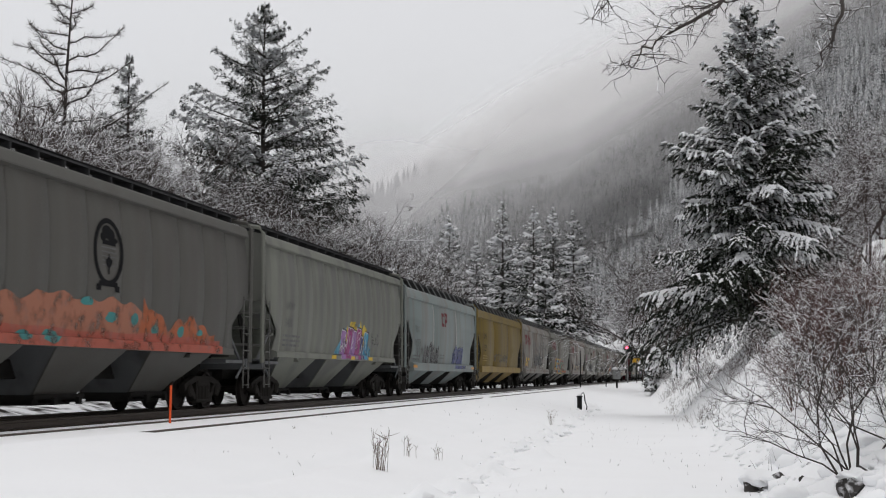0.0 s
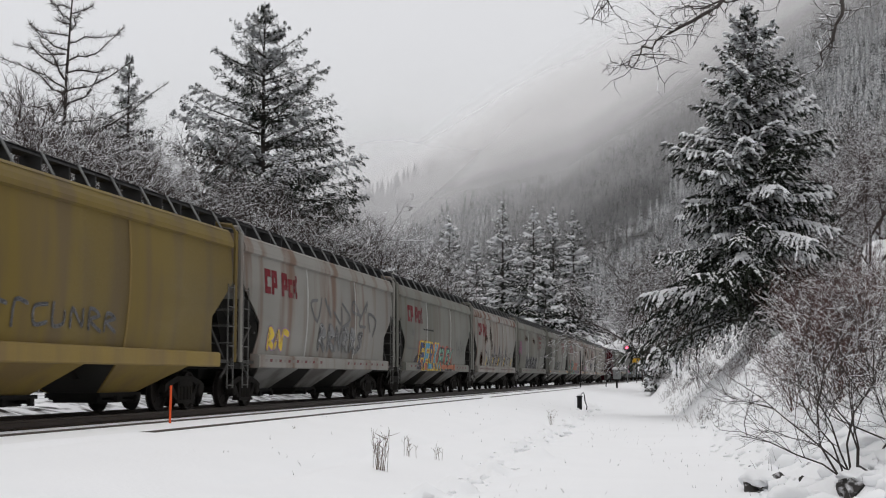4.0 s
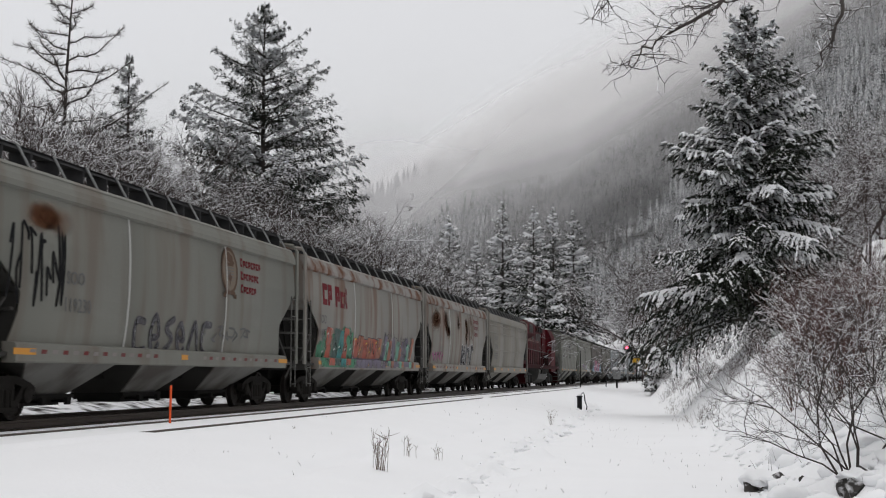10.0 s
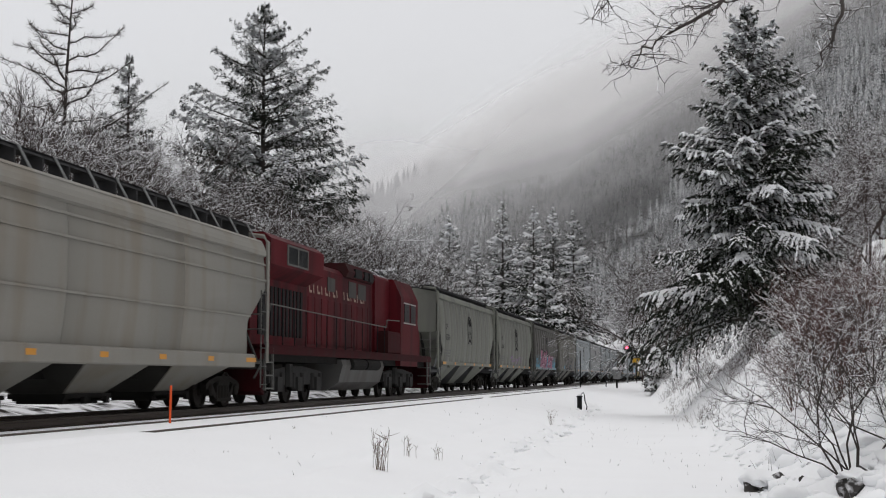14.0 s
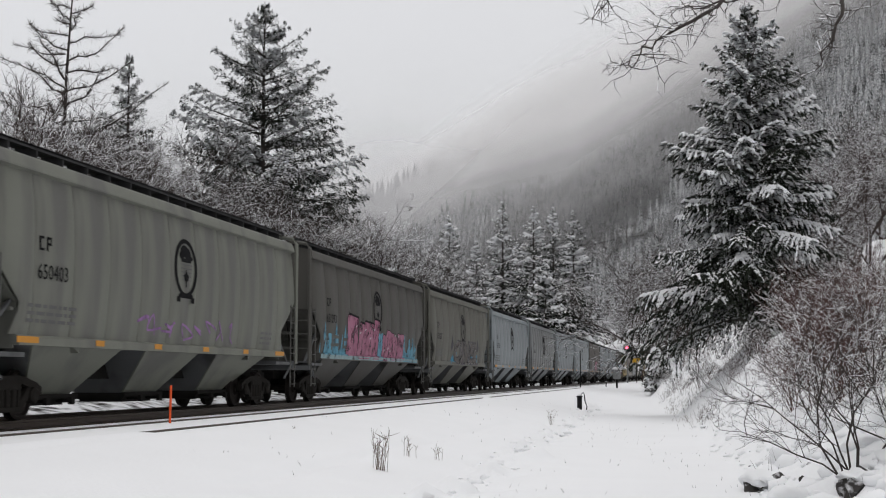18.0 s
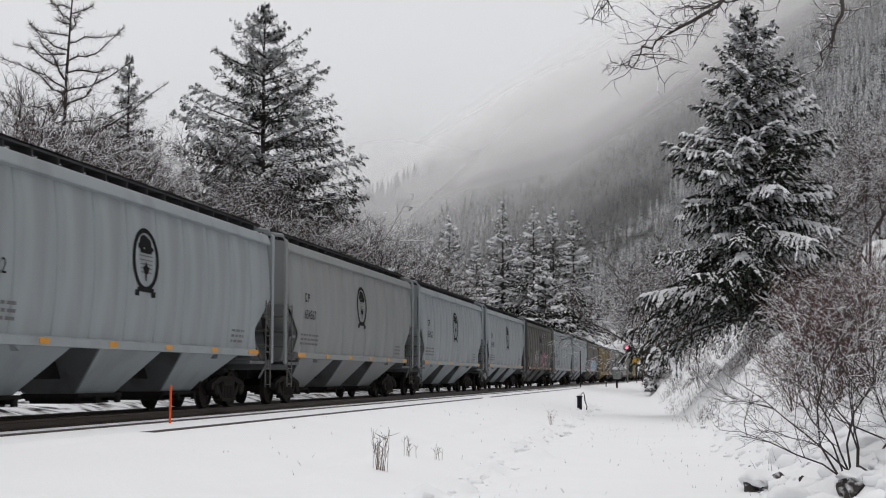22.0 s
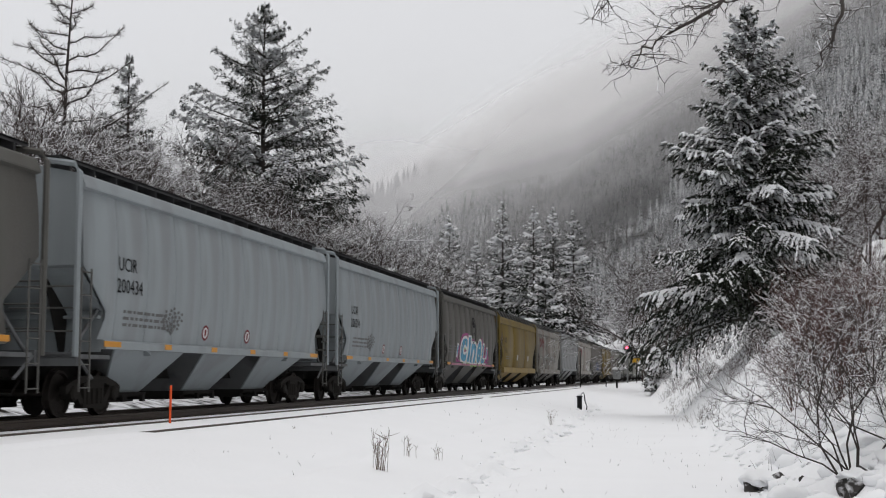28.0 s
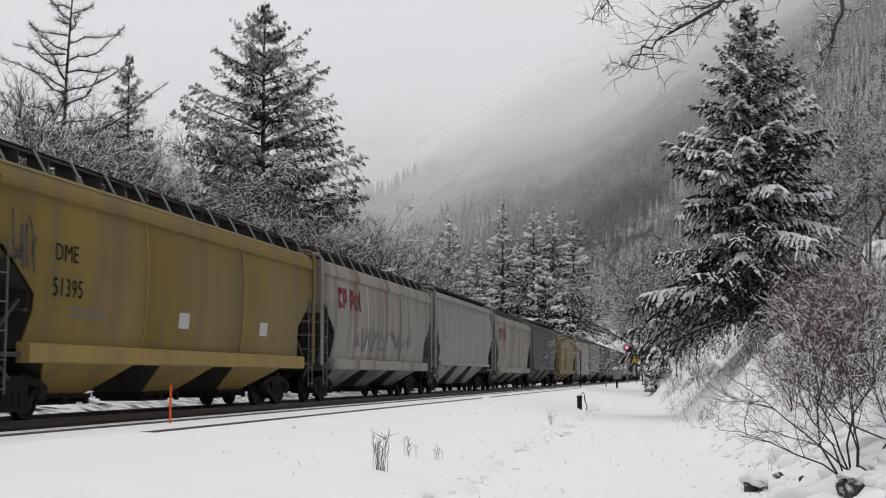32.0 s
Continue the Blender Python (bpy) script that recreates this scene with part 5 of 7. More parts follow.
A_WARM = paint("warm_grey_car_paint", (0.094, 0.092, 0.084), (0.085, 0.081, 0.073), 0.5)
A_BLUE = paint("pale_blue_grey_car_paint", (0.262, 0.290, 0.302), (0.22, 0.235, 0.245), 0.35)
A_PALE = paint("pale_grey_car_paint", (0.225, 0.238, 0.240), (0.21, 0.21, 0.21), 0.4)
A_DRAB = paint("drab_grey_car_paint", (0.138, 0.138, 0.120), (0.12, 0.115, 0.10), 0.45)
# slope sheets of the new make, with their underside shade in the colour
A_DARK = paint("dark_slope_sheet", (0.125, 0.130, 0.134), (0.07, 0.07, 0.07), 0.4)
B_GREY = paint("old_grey_car_paint", (0.172, 0.174, 0.154), (0.14, 0.125, 0.105), 0.45)
B_RUSTY = paint("rust_streaked_car_paint", (0.24, 0.233, 0.213), (0.15, 0.10, 0.075), 0.4)
B_MINT = paint("pale_mint_car_paint", (0.215, 0.25, 0.245), (0.2, 0.2, 0.19), 0.5)
B_BEIGE = paint("beige_car_paint", (0.225, 0.217, 0.195), (0.2, 0.18, 0.15), 0.4)
B_YEL = paint("mustard_car_paint", (0.165, 0.120, 0.034), (0.13, 0.095, 0.045), 0.5)
B_YELLOW = paint("mustard_sill_paint", (0.25, 0.18, 0.055), (0.2, 0.14, 0.06), 0.6)
B_PALER = mat("scuffed_pale_trim", (0.40, 0.40, 0.385), 0.6, 0.15, 4, 30, 0.1)
B_CHORD = mat("rusted_eave_paint", (0.26, 0.25, 0.235), 0.8, 0.12, 2, 25, 0.15, col2=(0.11, 0.045, 0.022), mask=0.55, mscale=1.4, spec=0.15)
WSNOW = paint("weathered_lower_sheet", (0.19, 0.187, 0.175), (0.1, 0.09, 0.08), 0.6)
# holds the shade on old cars' slope sheets; other dark parts share it
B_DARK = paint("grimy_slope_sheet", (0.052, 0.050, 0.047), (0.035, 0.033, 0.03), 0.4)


def loco():
    """A heavy diesel that pushes within the train: radiators towards the camera, cab at the far end."""
    t = thing("locomotive", "dull red diesel locomotive with rusty grilles and handrails", "locomotive", "grain train")
    R = paint("faded_red_paint", (0.085, 0.009, 0.013), (0.04, 0.008, 0.010), 0.55, 0.6, 0.06)
    RD = paint("dark_red_paint", (0.042, 0.007, 0.009), (0.03, 0.012, 0.012), 0.5, 0.7, 0.05)
    E = 11.3
    part("walkway", Mb().box(-1.52, 1.52, -E, E, 1.52, 1.66).box(1.45, 1.55, -E, E, 1.40, 1.62), RD, t)
    part("walkway_edge", Mb().box(1.55, 1.565, -E, E, 1.56, 1.60), RD, t, "worn walkway edge")
    part("engine_hood", Mb().prism_y([(-0.95, 1.66), (0.95, 1.66), (0.95, 4.25), (0.8, 4.42), (-0.8, 4.42), (-0.95, 4.25)], -5.6, 5.3), R, t)
    part("radiator_hood", Mb().prism_y([(-0.95, 1.66), (0.95, 1.66), (0.95, 3.55), (1.52, 3.85), (1.52, 4.55), (1.3, 4.72), (-1.3, 4.72), (-1.52, 4.55), (-1.52, 3.85), (-0.95, 3.55)], -E + 0.5, -5.6), R, t)
    part("exhaust_hood", Mb().prism_y([(-1.05, 4.2), (1.05, 4.2), (1.15, 4.4), (1.0, 4.7), (-1.0, 4.7), (-1.15, 4.4)], -1.2, 2.6), RD, t)
    part("inverter_cabinet", Mb().cbox(-1.05, 1.05, 3.0, 5.35, 1.66, 4.62, 0.1), R, t)
    cab = part("cab", Mb().prism_y([(-1.5, 1.2), (1.5, 1.2), (1.52, 3.9), (1.2, 4.6), (-1.2, 4.6), (-1.52, 3.9)], 5.4, 8.6), R, t)
    for a, b in ((6.0, 6.9), (7.2, 8.1)):
        part("cab_window", Mb().box(1.49, 1.535, a, b, 2.95, 3.65), GLASS, cab, "dark cab side window")
        part("window_frame", Mb().box(1.49, 1.53, a - 0.07, b + 0.07, 2.88, 2.93).box(1.49, 1.53, a - 0.07, b + 0.07, 3.67, 3.72), B_PALER, cab)
    part("nose", Mb().prism_x([(8.6, 1.2), (10.5, 1.2), (10.5, 2.5), (10.1, 3.0), (8.6, 3.2)], -1.2, 1.2), R, t)
    rad = part("radiator_screen", Mb().box(1.50, 1.535, -9.3, -7.4, 3.98, 4.46), GLASS, t, "dark slanted radiator screen")
    for y in (-9.32, -8.35, -7.38):
        part("screen_frame", Mb().box(1.52, 1.555, y - 0.04, y + 0.04, 3.94, 4.50), TRIMD, rad)
    for z in (3.95, 4.48):
        part("screen_frame", Mb().box(1.52, 1.555, -9.35, -7.35, z - 0.025, z + 0.025), TRIMD, rad)
    for k in range(12):
        part("grille_bar", Mb().box(0.95, 0.985, -10.2 + k * 0.36, -10.0 + k * 0.36, 1.95, 3.35), BLACKP, t)
    for k in range(14):
        part("hood_door", Mb().cbox(0.94, 0.97, -5.4 + k * 0.76, -4.7 + k * 0.76, 1.8, 3.3, 0.01), R, t)
    for a, b in ((-0.3, 0.6), (1.0, 1.5), (1.7, 2.2)):
        part("vent_opening", Mb().box(1.0, 1.17, a, b, 4.25, 4.55), BLACKP, t)
    for a, b, z0, z1 in ((-0.5, 0.5, 3.55, 4.1), (0.8, 1.9, 3.55, 4.1), (-3.2, -2.3, 3.6, 4.05)):
        part("vent_opening", Mb().box(0.94, 0.975, a, b, z0, z1), B_DARK, t)
    fl = Flat()
    rg = random.Random(2)
    for k in range(16):
        y = -5.3 + k * 0.46
        if k == 8:
            continue
        fl.bar(y, y + 0.10, 3.42, 3.80, P_WORN, 0)
        fl.bar(y + 0.08, y + 0.3, 3.42 + 0.3 * (k % 2), 3.5 + 0.3 * (k % 2), P_WORN, 0.3)
    ob = tagged(fl.put("wordmark", t, "flaking cream lettering"), kind="stuff")
    ob.location.x = 0.98 - side_x(3.6) - 0.01
    # rails along the walkway
    mb = Mb().tube([(1.5, -E + 0.2, 1.7), (1.5, -E + 0.6, 2.75), (1.5, 3.0, 2.62), (1.5, 3.1, 2.9), (1.5, 5.2, 2.95)], 0.022, 5)
    part("handrail", mb, TRIMD, t, "grey tubular handrail")
    for k in range(12):
        part("stanchion", Mb().tube([(1.5, -9.6 + k * 1.12, 1.6), (1.5, -9.6 + k * 1.12, 2.70)], 0.018, 5), BLACKP, t)
    part("battery_box", Mb().cbox(1.0, 1.5, 3.3, 5.9, 1.66, 2.5, 0.04), RD, t)
    part("fuel_tank", Mb().prism_y([(-1.45, 1.35), (1.45, 1.35), (1.5, 1.15), (1.35, 0.6), (0.95, 0.33), (-0.95, 0.33), (-1.35, 0.6), (-1.5, 1.15)], -3.2, 2.6), TANKM, t, "grimy grey fuel tank")
    for a in (-2.1, -0.1):
        part("air_reservoir", Mb().tube([(1.42, a, 1.2), (1.42, a + 1.8, 1.2)], 0.2, 12), DARKM, t)
    part("frame_sill", Mb().box(-1.3, 1.3, -E + 0.3, E - 0.3, 1.2, 1.52), DARKM, t)
    for s in (-1, 1):
        part("pilot", Mb().prism_x([(s * E, 1.6), (s * E, 0.4), (s * (E - 0.25), 0.3), (s * (E - 0.4), 1.6)], -1.45, 1.45), RD, t)
        mb = Mb()
        for z in (0.45, 0.8, 1.15):
            mb.box(1.1, 1.55, min(s * (E - 0.1), s * (E - 0.75)), max(s * (E - 0.1), s * (E - 0.75)), z, z + 0.04)
        mb.box(1.5, 1.55, s * (E - 0.1) - 0.03, s * (E - 0.1) + 0.03, 0.42, 2.7).box(1.5, 1.55, s * (E - 0.75) - 0.03, s * (E - 0.75) + 0.03, 0.42, 1.6)
        part("steps", mb, TRIMD, t, "steel boarding steps and grab irons")
        mb = Mb().box(-0.09, 0.09, min(s * E, s * (E + 0.5)), max(s * E, s * (E + 0.5)), 0.78, 0.95)
        part("coupler", mb, DARKM, t)
        tr = part("truck", Mb().box(-0.9, 0.9, s * 6.9 - 2.2, s * 6.9 + 2.2, 0.7, 0.95), DARKM, t)
        for x in (-1, 1):
            mb = Mb().prism_x([(s * 6.9 - 2.6, 0.62), (s * 6.9 - 2.6, 0.95), (s * 6.9 - 0.6, 1.1), (s * 6.9 + 0.6, 1.1), (s * 6.9 + 2.6, 0.95), (s * 6.9 + 2.6, 0.62), (s * 6.9 + 2.2, 0.55), (s * 6.9 - 2.2, 0.55)], x * 1.0 - 0.08, x * 1.0 + 0.08)
            for q in (-1.95, 0, 1.95):
                yy = s * 6.9 + q
                mb.box(x * 1.08 - 0.12, x * 1.08 + 0.12, yy - 0.22, yy + 0.22, 0.36, 0.78)
                for e in (-0.42, 0.42):
                    mb.tube([(x * 1.08, yy + e, 0.42), (x * 1.08, yy + e, 0.9)], 0.10, 8)
            mb.tube([(x * 1.1, s * 6.9 - 0.98, 0.5), (x * 1.1, s * 6.9 - 0.98, 1.15)], 0.16, 8)
            part("side_frame", mb, LOCOFR, tr)
        for q in (-1.95, 0, 1.95):
            ob = part("wheelset", shared("wheelset", wheelset, WHEELM), None, t)
            ob.matrix_parent_inverse = Matrix.Translation((0, s * 6.9 + q, 0.457))
            WHEELS.append(ob)
    return t


P_WORN = flat_paint("worn_cream_lettering", (0.30, 0.22, 0.18))
TANKM = paint("grimy_tank_paint", (0.085, 0.083, 0.08), (0.06, 0.055, 0.05), 0.6)
LOCOFR = mat("grey_truck_casting", (0.035, 0.034, 0.033), 0.8, 0.3, 4, 40, 0.3)

TRAIN = []
# where the middle of each car stands along the line when the clip begins
FRONT = (23.4, 41.26, 58.95, 77.2, 95.4, 113.2, 131.0, 148.9, 166.9, 184.9, 202.6, 220.5)
LOCO_Y = 240.25
BACK = [261.5, 279.65, 297.9, 315.9, 334.1, 352.2, 370.4, 388.6, 406.8, 424.95, 442.95, 461.0, 479.8] + [498.5 + 18.0 * k for k in range(16)]


def add(car, y):
    TRAIN.append((car, y))
    return car


def old_car(k, body=None, mark="cp", **kw):
    body = body or B_GREY
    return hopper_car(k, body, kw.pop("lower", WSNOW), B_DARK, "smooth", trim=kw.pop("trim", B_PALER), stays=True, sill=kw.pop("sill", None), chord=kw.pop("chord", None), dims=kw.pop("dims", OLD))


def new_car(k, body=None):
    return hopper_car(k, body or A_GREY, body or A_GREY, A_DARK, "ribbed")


def cp_rail(car, y=-6.75, z=3.0, h=0.66, m=None):
    word_blocks(car, y, z, h, (0.50, 0.47, -0.32, 0.52, 0.40, 0.14, 0.13), m or P_RED, 0.08, (0, 1, 3, 6))


def railway_words(car, y, m=None):
    for k in range(3):
        word_blocks(car, y, 3.54 - 0.33 * k, 0.22, (0.15,) * (8 - k), m or P_RED, 0.05, (0,))


def number(car, top, num, y=-6.62, z=2.98, size=0.37, m=None, drop=0.50):
    if top:
        lettering(car, top, y, z, size * 0.98, m or P_BLACK)
    else:
        fl = Flat()
        for a in (0, 0.26):
            fl.bar(y + a, y + a + 0.06, z, z + size * 0.68, m or P_BLACK, 0)
            fl.bar(y + a + 0.05, y + a + 0.18, z + size * 0.56, z + size * 0.68, m or P_BLACK, 0.3)
            fl.bar(y + a + 0.05, y + a + 0.18, z + size * (0.0 if a == 0 else 0.28), z + size * (0.12 if a == 0 else 0.40), m or P_BLACK, 0.3)
        fl.bar(y + 0.40, y + 0.44, z + size * 0.30, z + size * 0.66, m or P_BLACK, 0.6)
        fl.put("wordmark", car, "small black initials")
    lettering(car, num, y - 0.05, z - drop, size * 1.04, m or P_BLACK)


def build_train():
    S = FRONT
    c = add(new_car("grey ribbed covered hopper with an oval emblem and orange graffiti", A_WARM), S[0])
    crest(c, 0.07)
    cloud(c, 1, -7.2, 1.75, 1.33, (2.1, 2.3, 2.35, 2.2, 2.4, 2.3, 2.38, 2.25), P_SALMON, 0.4, 0.16, 44)
    cloud(c, 2, 1.7, 6.0, 1.33, (2.1, 2.35, 1.9, 2.15, 2.2, 2.0, 1.8), P_ORANGE, 0.6, 0.2, 26)
    cloud(c, 3, -7.0, 6.4, 1.33, (1.62, 1.7, 1.66, 1.72, 1.64), P_CORAL, 1.5, 0.05, 30)
    blob(c, [(1.75, 2.42), (2.0, 2.2), (2.45, 2.02), (2.9, 2.0), (2.5, 1.85), (2.0, 1.72), (1.8, 1.9)], P_ORANGE, 3)
    rg = random.Random(12)
    for k in range(11):
        y, z = -6.6 + 1.15 * k + rg.uniform(-0.2, 0.2), rg.choice((1.5, 1.78, 1.95, 2.2))
        a, b = rg.uniform(0.16, 0.34), rg.uniform(0.08, 0.16)
        blob(c, [(y + a * math.cos(0.7 * i) * rg.uniform(0.7, 1.1), z + b * math.sin(0.7 * i) * rg.uniform(0.7, 1.1)) for i in range(9)], P_TEAL, 4, label="teal sprayed blot")
    c = add(new_car("grey ribbed covered hopper with purple and yellow graffiti"), S[1])
    number(c, "UCRY", "5438", -6.45, 2.66, 0.32, P_GREY, 0.48)
    data_bars(c, -6.6, 1.9, 3, 1.6, P_GREY)
    cloud(c, 4, -1.15, 3.5, 1.5, (1.6, 2.3, 2.55, 2.5, 2.62, 2.4, 1.8), P_SKY, 0.3, 0.22, 24)
    cloud(c, 5, -0.3, 2.8, 1.8, (2.3, 2.6, 2.62, 2.7, 2.4), P_YELLOW, 0.6, 0.3, 14, True)
    wild(c, 62, -0.62, 1.9, 1.34, 2.50, 4, (P_LILAC, P_MAGENTA, P_LILAC, P_MAGENTA), P_WHITE, P_INK, P_WHITE, 0.25)
    wild(c, 63, 1.85, 2.95, 1.34, 2.32, 2, (P_NAVY, P_BLUE), P_WHITE, P_INK, P_WHITE, 0.2)
    tag(c, 62, 3.4, 4.6, 1.65, 2.35, P_PALE, 0.05, 7)
    for y in (-1.7, 0.65, 3.1):
        part("reflector", Mb().box(SIDE - 0.02, SIDE - 0.006, y, y + 0.5, 1.35, 1.46), P_TAPEY, c, "yellow reflective tape")
    c = add(old_car("pale mint covered hopper with a red square logo and blue graffiti", B_MINT, lower=B_MINT, sill=B_MINT), S[2])
    fl = Flat()
    fl.bar(-0.9, -0.72, 3.06, 3.66, P_RED, 0).bar(-0.75, -0.32, 3.52, 3.66, P_RED, 0.3).bar(-0.75, -0.32, 3.06, 3.20, P_RED, 0.3)
    fl.bar(-0.16, 0.02, 3.06, 3.70, P_RED, 0).bar(0.0, 0.44, 3.56, 3.70, P_RED, 0.3).bar(0.0, 0.44, 3.26, 3.40, P_RED, 0.3).bar(0.28, 0.44, 3.3, 3.68, P_RED, 0.6)
    fl.put("logo", c, "red two-part square logo")
    number(c, "SOO", "115576", -6.72, 2.62, 0.40, P_GREY, 0.56)
    tag(c, 68, -6.4, -5.0, 1.55, 2.05, P_GREY, 0.05, 9)
    data_bars(c, -7.0, 1.62, 2, 1.5, P_GREY)
    data_bars(c, -1.1, 1.72, 2, 1.0, P_GREY)
    spray(c, 3, -4.9, -1.5, 1.12, 2.24, 6, (P_PALE, P_THIN), P_GREY, None, 0.15, None, None, True)
    tag(c, 69, -4.8, -1.5, 1.15, 2.1, P_THIN, 0.12, 9)
    spray(c, 4, 2.1, 4.7, 1.40, 2.24, 5, (P_NAVY, P_DUSK), P_PALE, None, 0.22, P_DUSK)
    Flat().bar(2.0, 4.9, 1.08, 1.32, P_DUSK, 0).put("graffiti_shape", c, "dark blue sprayed band").location.x = SIDE + 0.08 - side_x(1.2)
    reflectors(c, 2, 0.075)
    c = add(old_car("mustard yellow covered hopper with black lettering and scrawled graffiti", B_YEL, lower=B_YELLOW, trim=B_YELLOW, sill=B_YELLOW, dims=LONG), S[3])
    number(c, "DME", "51519", -6.9, 2.86, 0.46, None, 0.66)
    spray(c, 5, -3.0, 2.6, 1.6, 2.1, 8, (P_THIN,), P_GREY, None, 0.12, None, None, True)
    data_bars(c, -6.9, 1.9, 3, 1.6, B_YELLOW)
    c = add(old_car("rust-streaked grey covered hopper with a red wordmark and scrawls", B_RUSTY, sill=B_RUSTY), S[4])
    cp_rail(c)
    tag(c, 6, -2.5, 5.5, 2.1, 3.4, P_GREY, 0.10, 7)
    spray(c, 71, -1.5, 4.0, 1.55, 2.4, 6, (P_PALE,), P_GREY, None, 0.22)
    spray(c, 7, -6.4, -4.5, 1.5, 2.1, 3, (P_YELLOW,), P_LILAC)
    sill_stripe(c)
    c = add(old_car("grey covered hopper with a dark red wordmark and blue-yellow graffiti"), S[5])
    cp_rail(c)
    lettering(c, "361", -5.9, 2.45, 0.4, P_GREY)
    data_bars(c, -6.6, 1.9, 1, 1.8, P_GREY)
    cloud(c, 6, -5.4, -3.9, 1.08, (1.4, 1.9, 2.2), P_INK, 0.2, 0.3, 12)
    cloud(c, 7, -4.5, 3.4, 1.08, (2.36, 2.4, 2.3, 2.34, 2.2, 2.25, 2.1), P_CORAL, 0.3, 0.14, 40)
    for k, (ch, a, b, m) in enumerate((("F", -4.3, -3.3, P_NAVY), ("E", -3.2, -2.3, P_BLUE), ("R", -2.2, -1.25, P_NAVY), ("K", -1.15, -0.3, P_BLUE))):
        lettered(c, ch, a, b, 1.12, 2.22, ((0.13, P_YELLOW, 0, 0), (0.05, m, 0, 0)), 0.16)
    for k, (ch, a, b) in enumerate((("F", -0.05, 0.7), ("L", 0.85, 1.5), ("E", 1.65, 2.3), ("X", 2.4, 3.2))):
        lettered(c, ch, a, b, 1.12, 2.04, ((0.10, P_INK, 0, 0), (0.03, P_MINT, 0, 0)), 0.2)
    Flat().bar(-0.1, 3.3, 1.10, 1.32, P_ORANGE, 0).put("graffiti_shape", c, "orange sprayed base").location.x = SIDE + 0.092 - side_x(1.2)
    data_bars(c, -3.6, 2.75, 1, 2.2, P_BLACK)
    tag(c, 9, 4.3, 6.4, 1.7, 2.6, P_GREY, 0.05, 5)
    sill_stripe(c)
    c = add(old_car("rust-stained pale covered hopper with a red wordmark and bold dark graffiti", B_RUSTY, sill=B_RUSTY, chord=B_CHORD), S[6])
    cp_rail(c)
    rust_patch(c, -4.3, 2.8, 0.5, 0.25, 3)
    rust_patch(c, -2.5, 3.2, 0.3, 0.45, 33)
    rust_patch(c, -2.3, 2.6, 0.3, 0.3, 36)
    rust_patch(c, -5.6, 1.9, 0.5, 0.4, 37)
    for y in (-1.05, 0.85, 3.55):
        blob(c, [(y - 0.4, 1.5), (y - 0.22, 1.75), (y - 0.1, 2.35), (y + 0.05, 2.74), (y + 0.2, 2.5), (y + 0.3, 2.2), (y + 0.22, 1.9), (y + 0.02, 2.1), (y - 0.08, 1.7), (y - 0.2, 1.45)], P_INK, 2, label="dark sprayed spike")
        blob(c, [(y - 0.28, 1.42), (y + 0.2, 1.42), (y + 0.34, 2.05), (y + 0.1, 2.2), (y - 0.05, 1.95)], P_PALE, 3)
    tag(c, 64, -4.6, 5.6, 1.45, 2.3, P_INK, 0.045, 22)
    tag(c, 70, -3.6, 5.8, 1.42, 2.1, P_THIN, 0.09, 18)
    for y in (-3.88, -1.5, 0.68, 3.05, 6.15):
        fl = Flat()
        fl.stroke([(y - 0.12, 1.46), (y + 0.14, 1.84)], 0.14, P_TAPEY, 8)
        fl.put("graffiti_shape", c, "short yellow sprayed bar")
    sill_stripe(c, B_DARK)
    c = add(old_car("grey covered hopper with brown rust smears, emblem and red lettering"), S[7])
    crest(c, 3.0, 3.38, 0.58, P_BROWN, P_TAN)
    number(c, "SOO", "122145", -5.56, 2.46, 0.38, P_GREY)
    rust_patch(c, 0.1, 3.35, 0.6, 0.2, 4)
    rust_patch(c, -3.9, 3.45, 0.5, 0.2, 34)
    railway_words(c, 3.7)
    tag(c, 65, -7.9, -6.7, 2.0, 3.3, P_MAGENTA, 0.07, 6)
    spray(c, 12, -4.0, 2.2, 1.18, 2.2, 8, (P_PALE, P_THIN), P_INK, None, 0.2, P_THIN, None, True)
    sill_stripe(c)
    c = add(old_car("grey covered hopper with emblem, small red lettering and tangled scrawls"), S[8])
    crest(c, 3.0, 3.38, 0.58, P_BROWN, P_TAN)
    railway_words(c, 3.8)
    number(c, "SOO", "119230", -5.5, 2.46, 0.36, P_GREY)
    rust_patch(c, -6.0, 3.65, 0.5, 0.25, 35)
    tag(c, 13, -7.6, -5.6, 1.8, 3.6, P_BLACK, 0.07, 9)
    spray(c, 14, -2.4, 2.0, 1.2, 2.1, 6, (P_THIN,), P_INK, None, 0.13, None, None, True)
    tag(c, 66, 1.4, 4.6, 1.6, 2.0, P_GREY, 0.05, 8)
    sill_stripe(c)
    reflectors(c, 3, 0.075)
    c = add(old_car("pale covered hopper with a red wordmark and many-coloured graffiti band", B_RUSTY, sill=B_RUSTY, chord=B_CHORD), S[9])
    cp_rail(c)
    number(c, "SOO", "118731", -7.1, 2.42, 0.38, P_GREY, 0.44)
    cloud(c, 8, -7.2, -3.0, 1.08, (1.9, 2.0, 2.3, 2.5, 2.4), P_GREEN, 0.3, 0.2, 30)
    wild(c, 15, -7.0, -3.0, 1.10, 2.36, 6, (P_GREEN, P_CORAL, P_DUSKG, P_TEAL, P_CORAL), P_PALE, None, P_WHITE, 0.3)
    cloud(c, 9, -3.1, 1.3, 1.08, (1.62, 1.66, 1.6), P_DUSKL, 2, 0.1, 16)
    wild(c, 151, -2.9, 1.1, 1.40, 2.22, 6, (P_CORAL, P_SALMON), P_INK, None, P_YELLOW, 0.1)
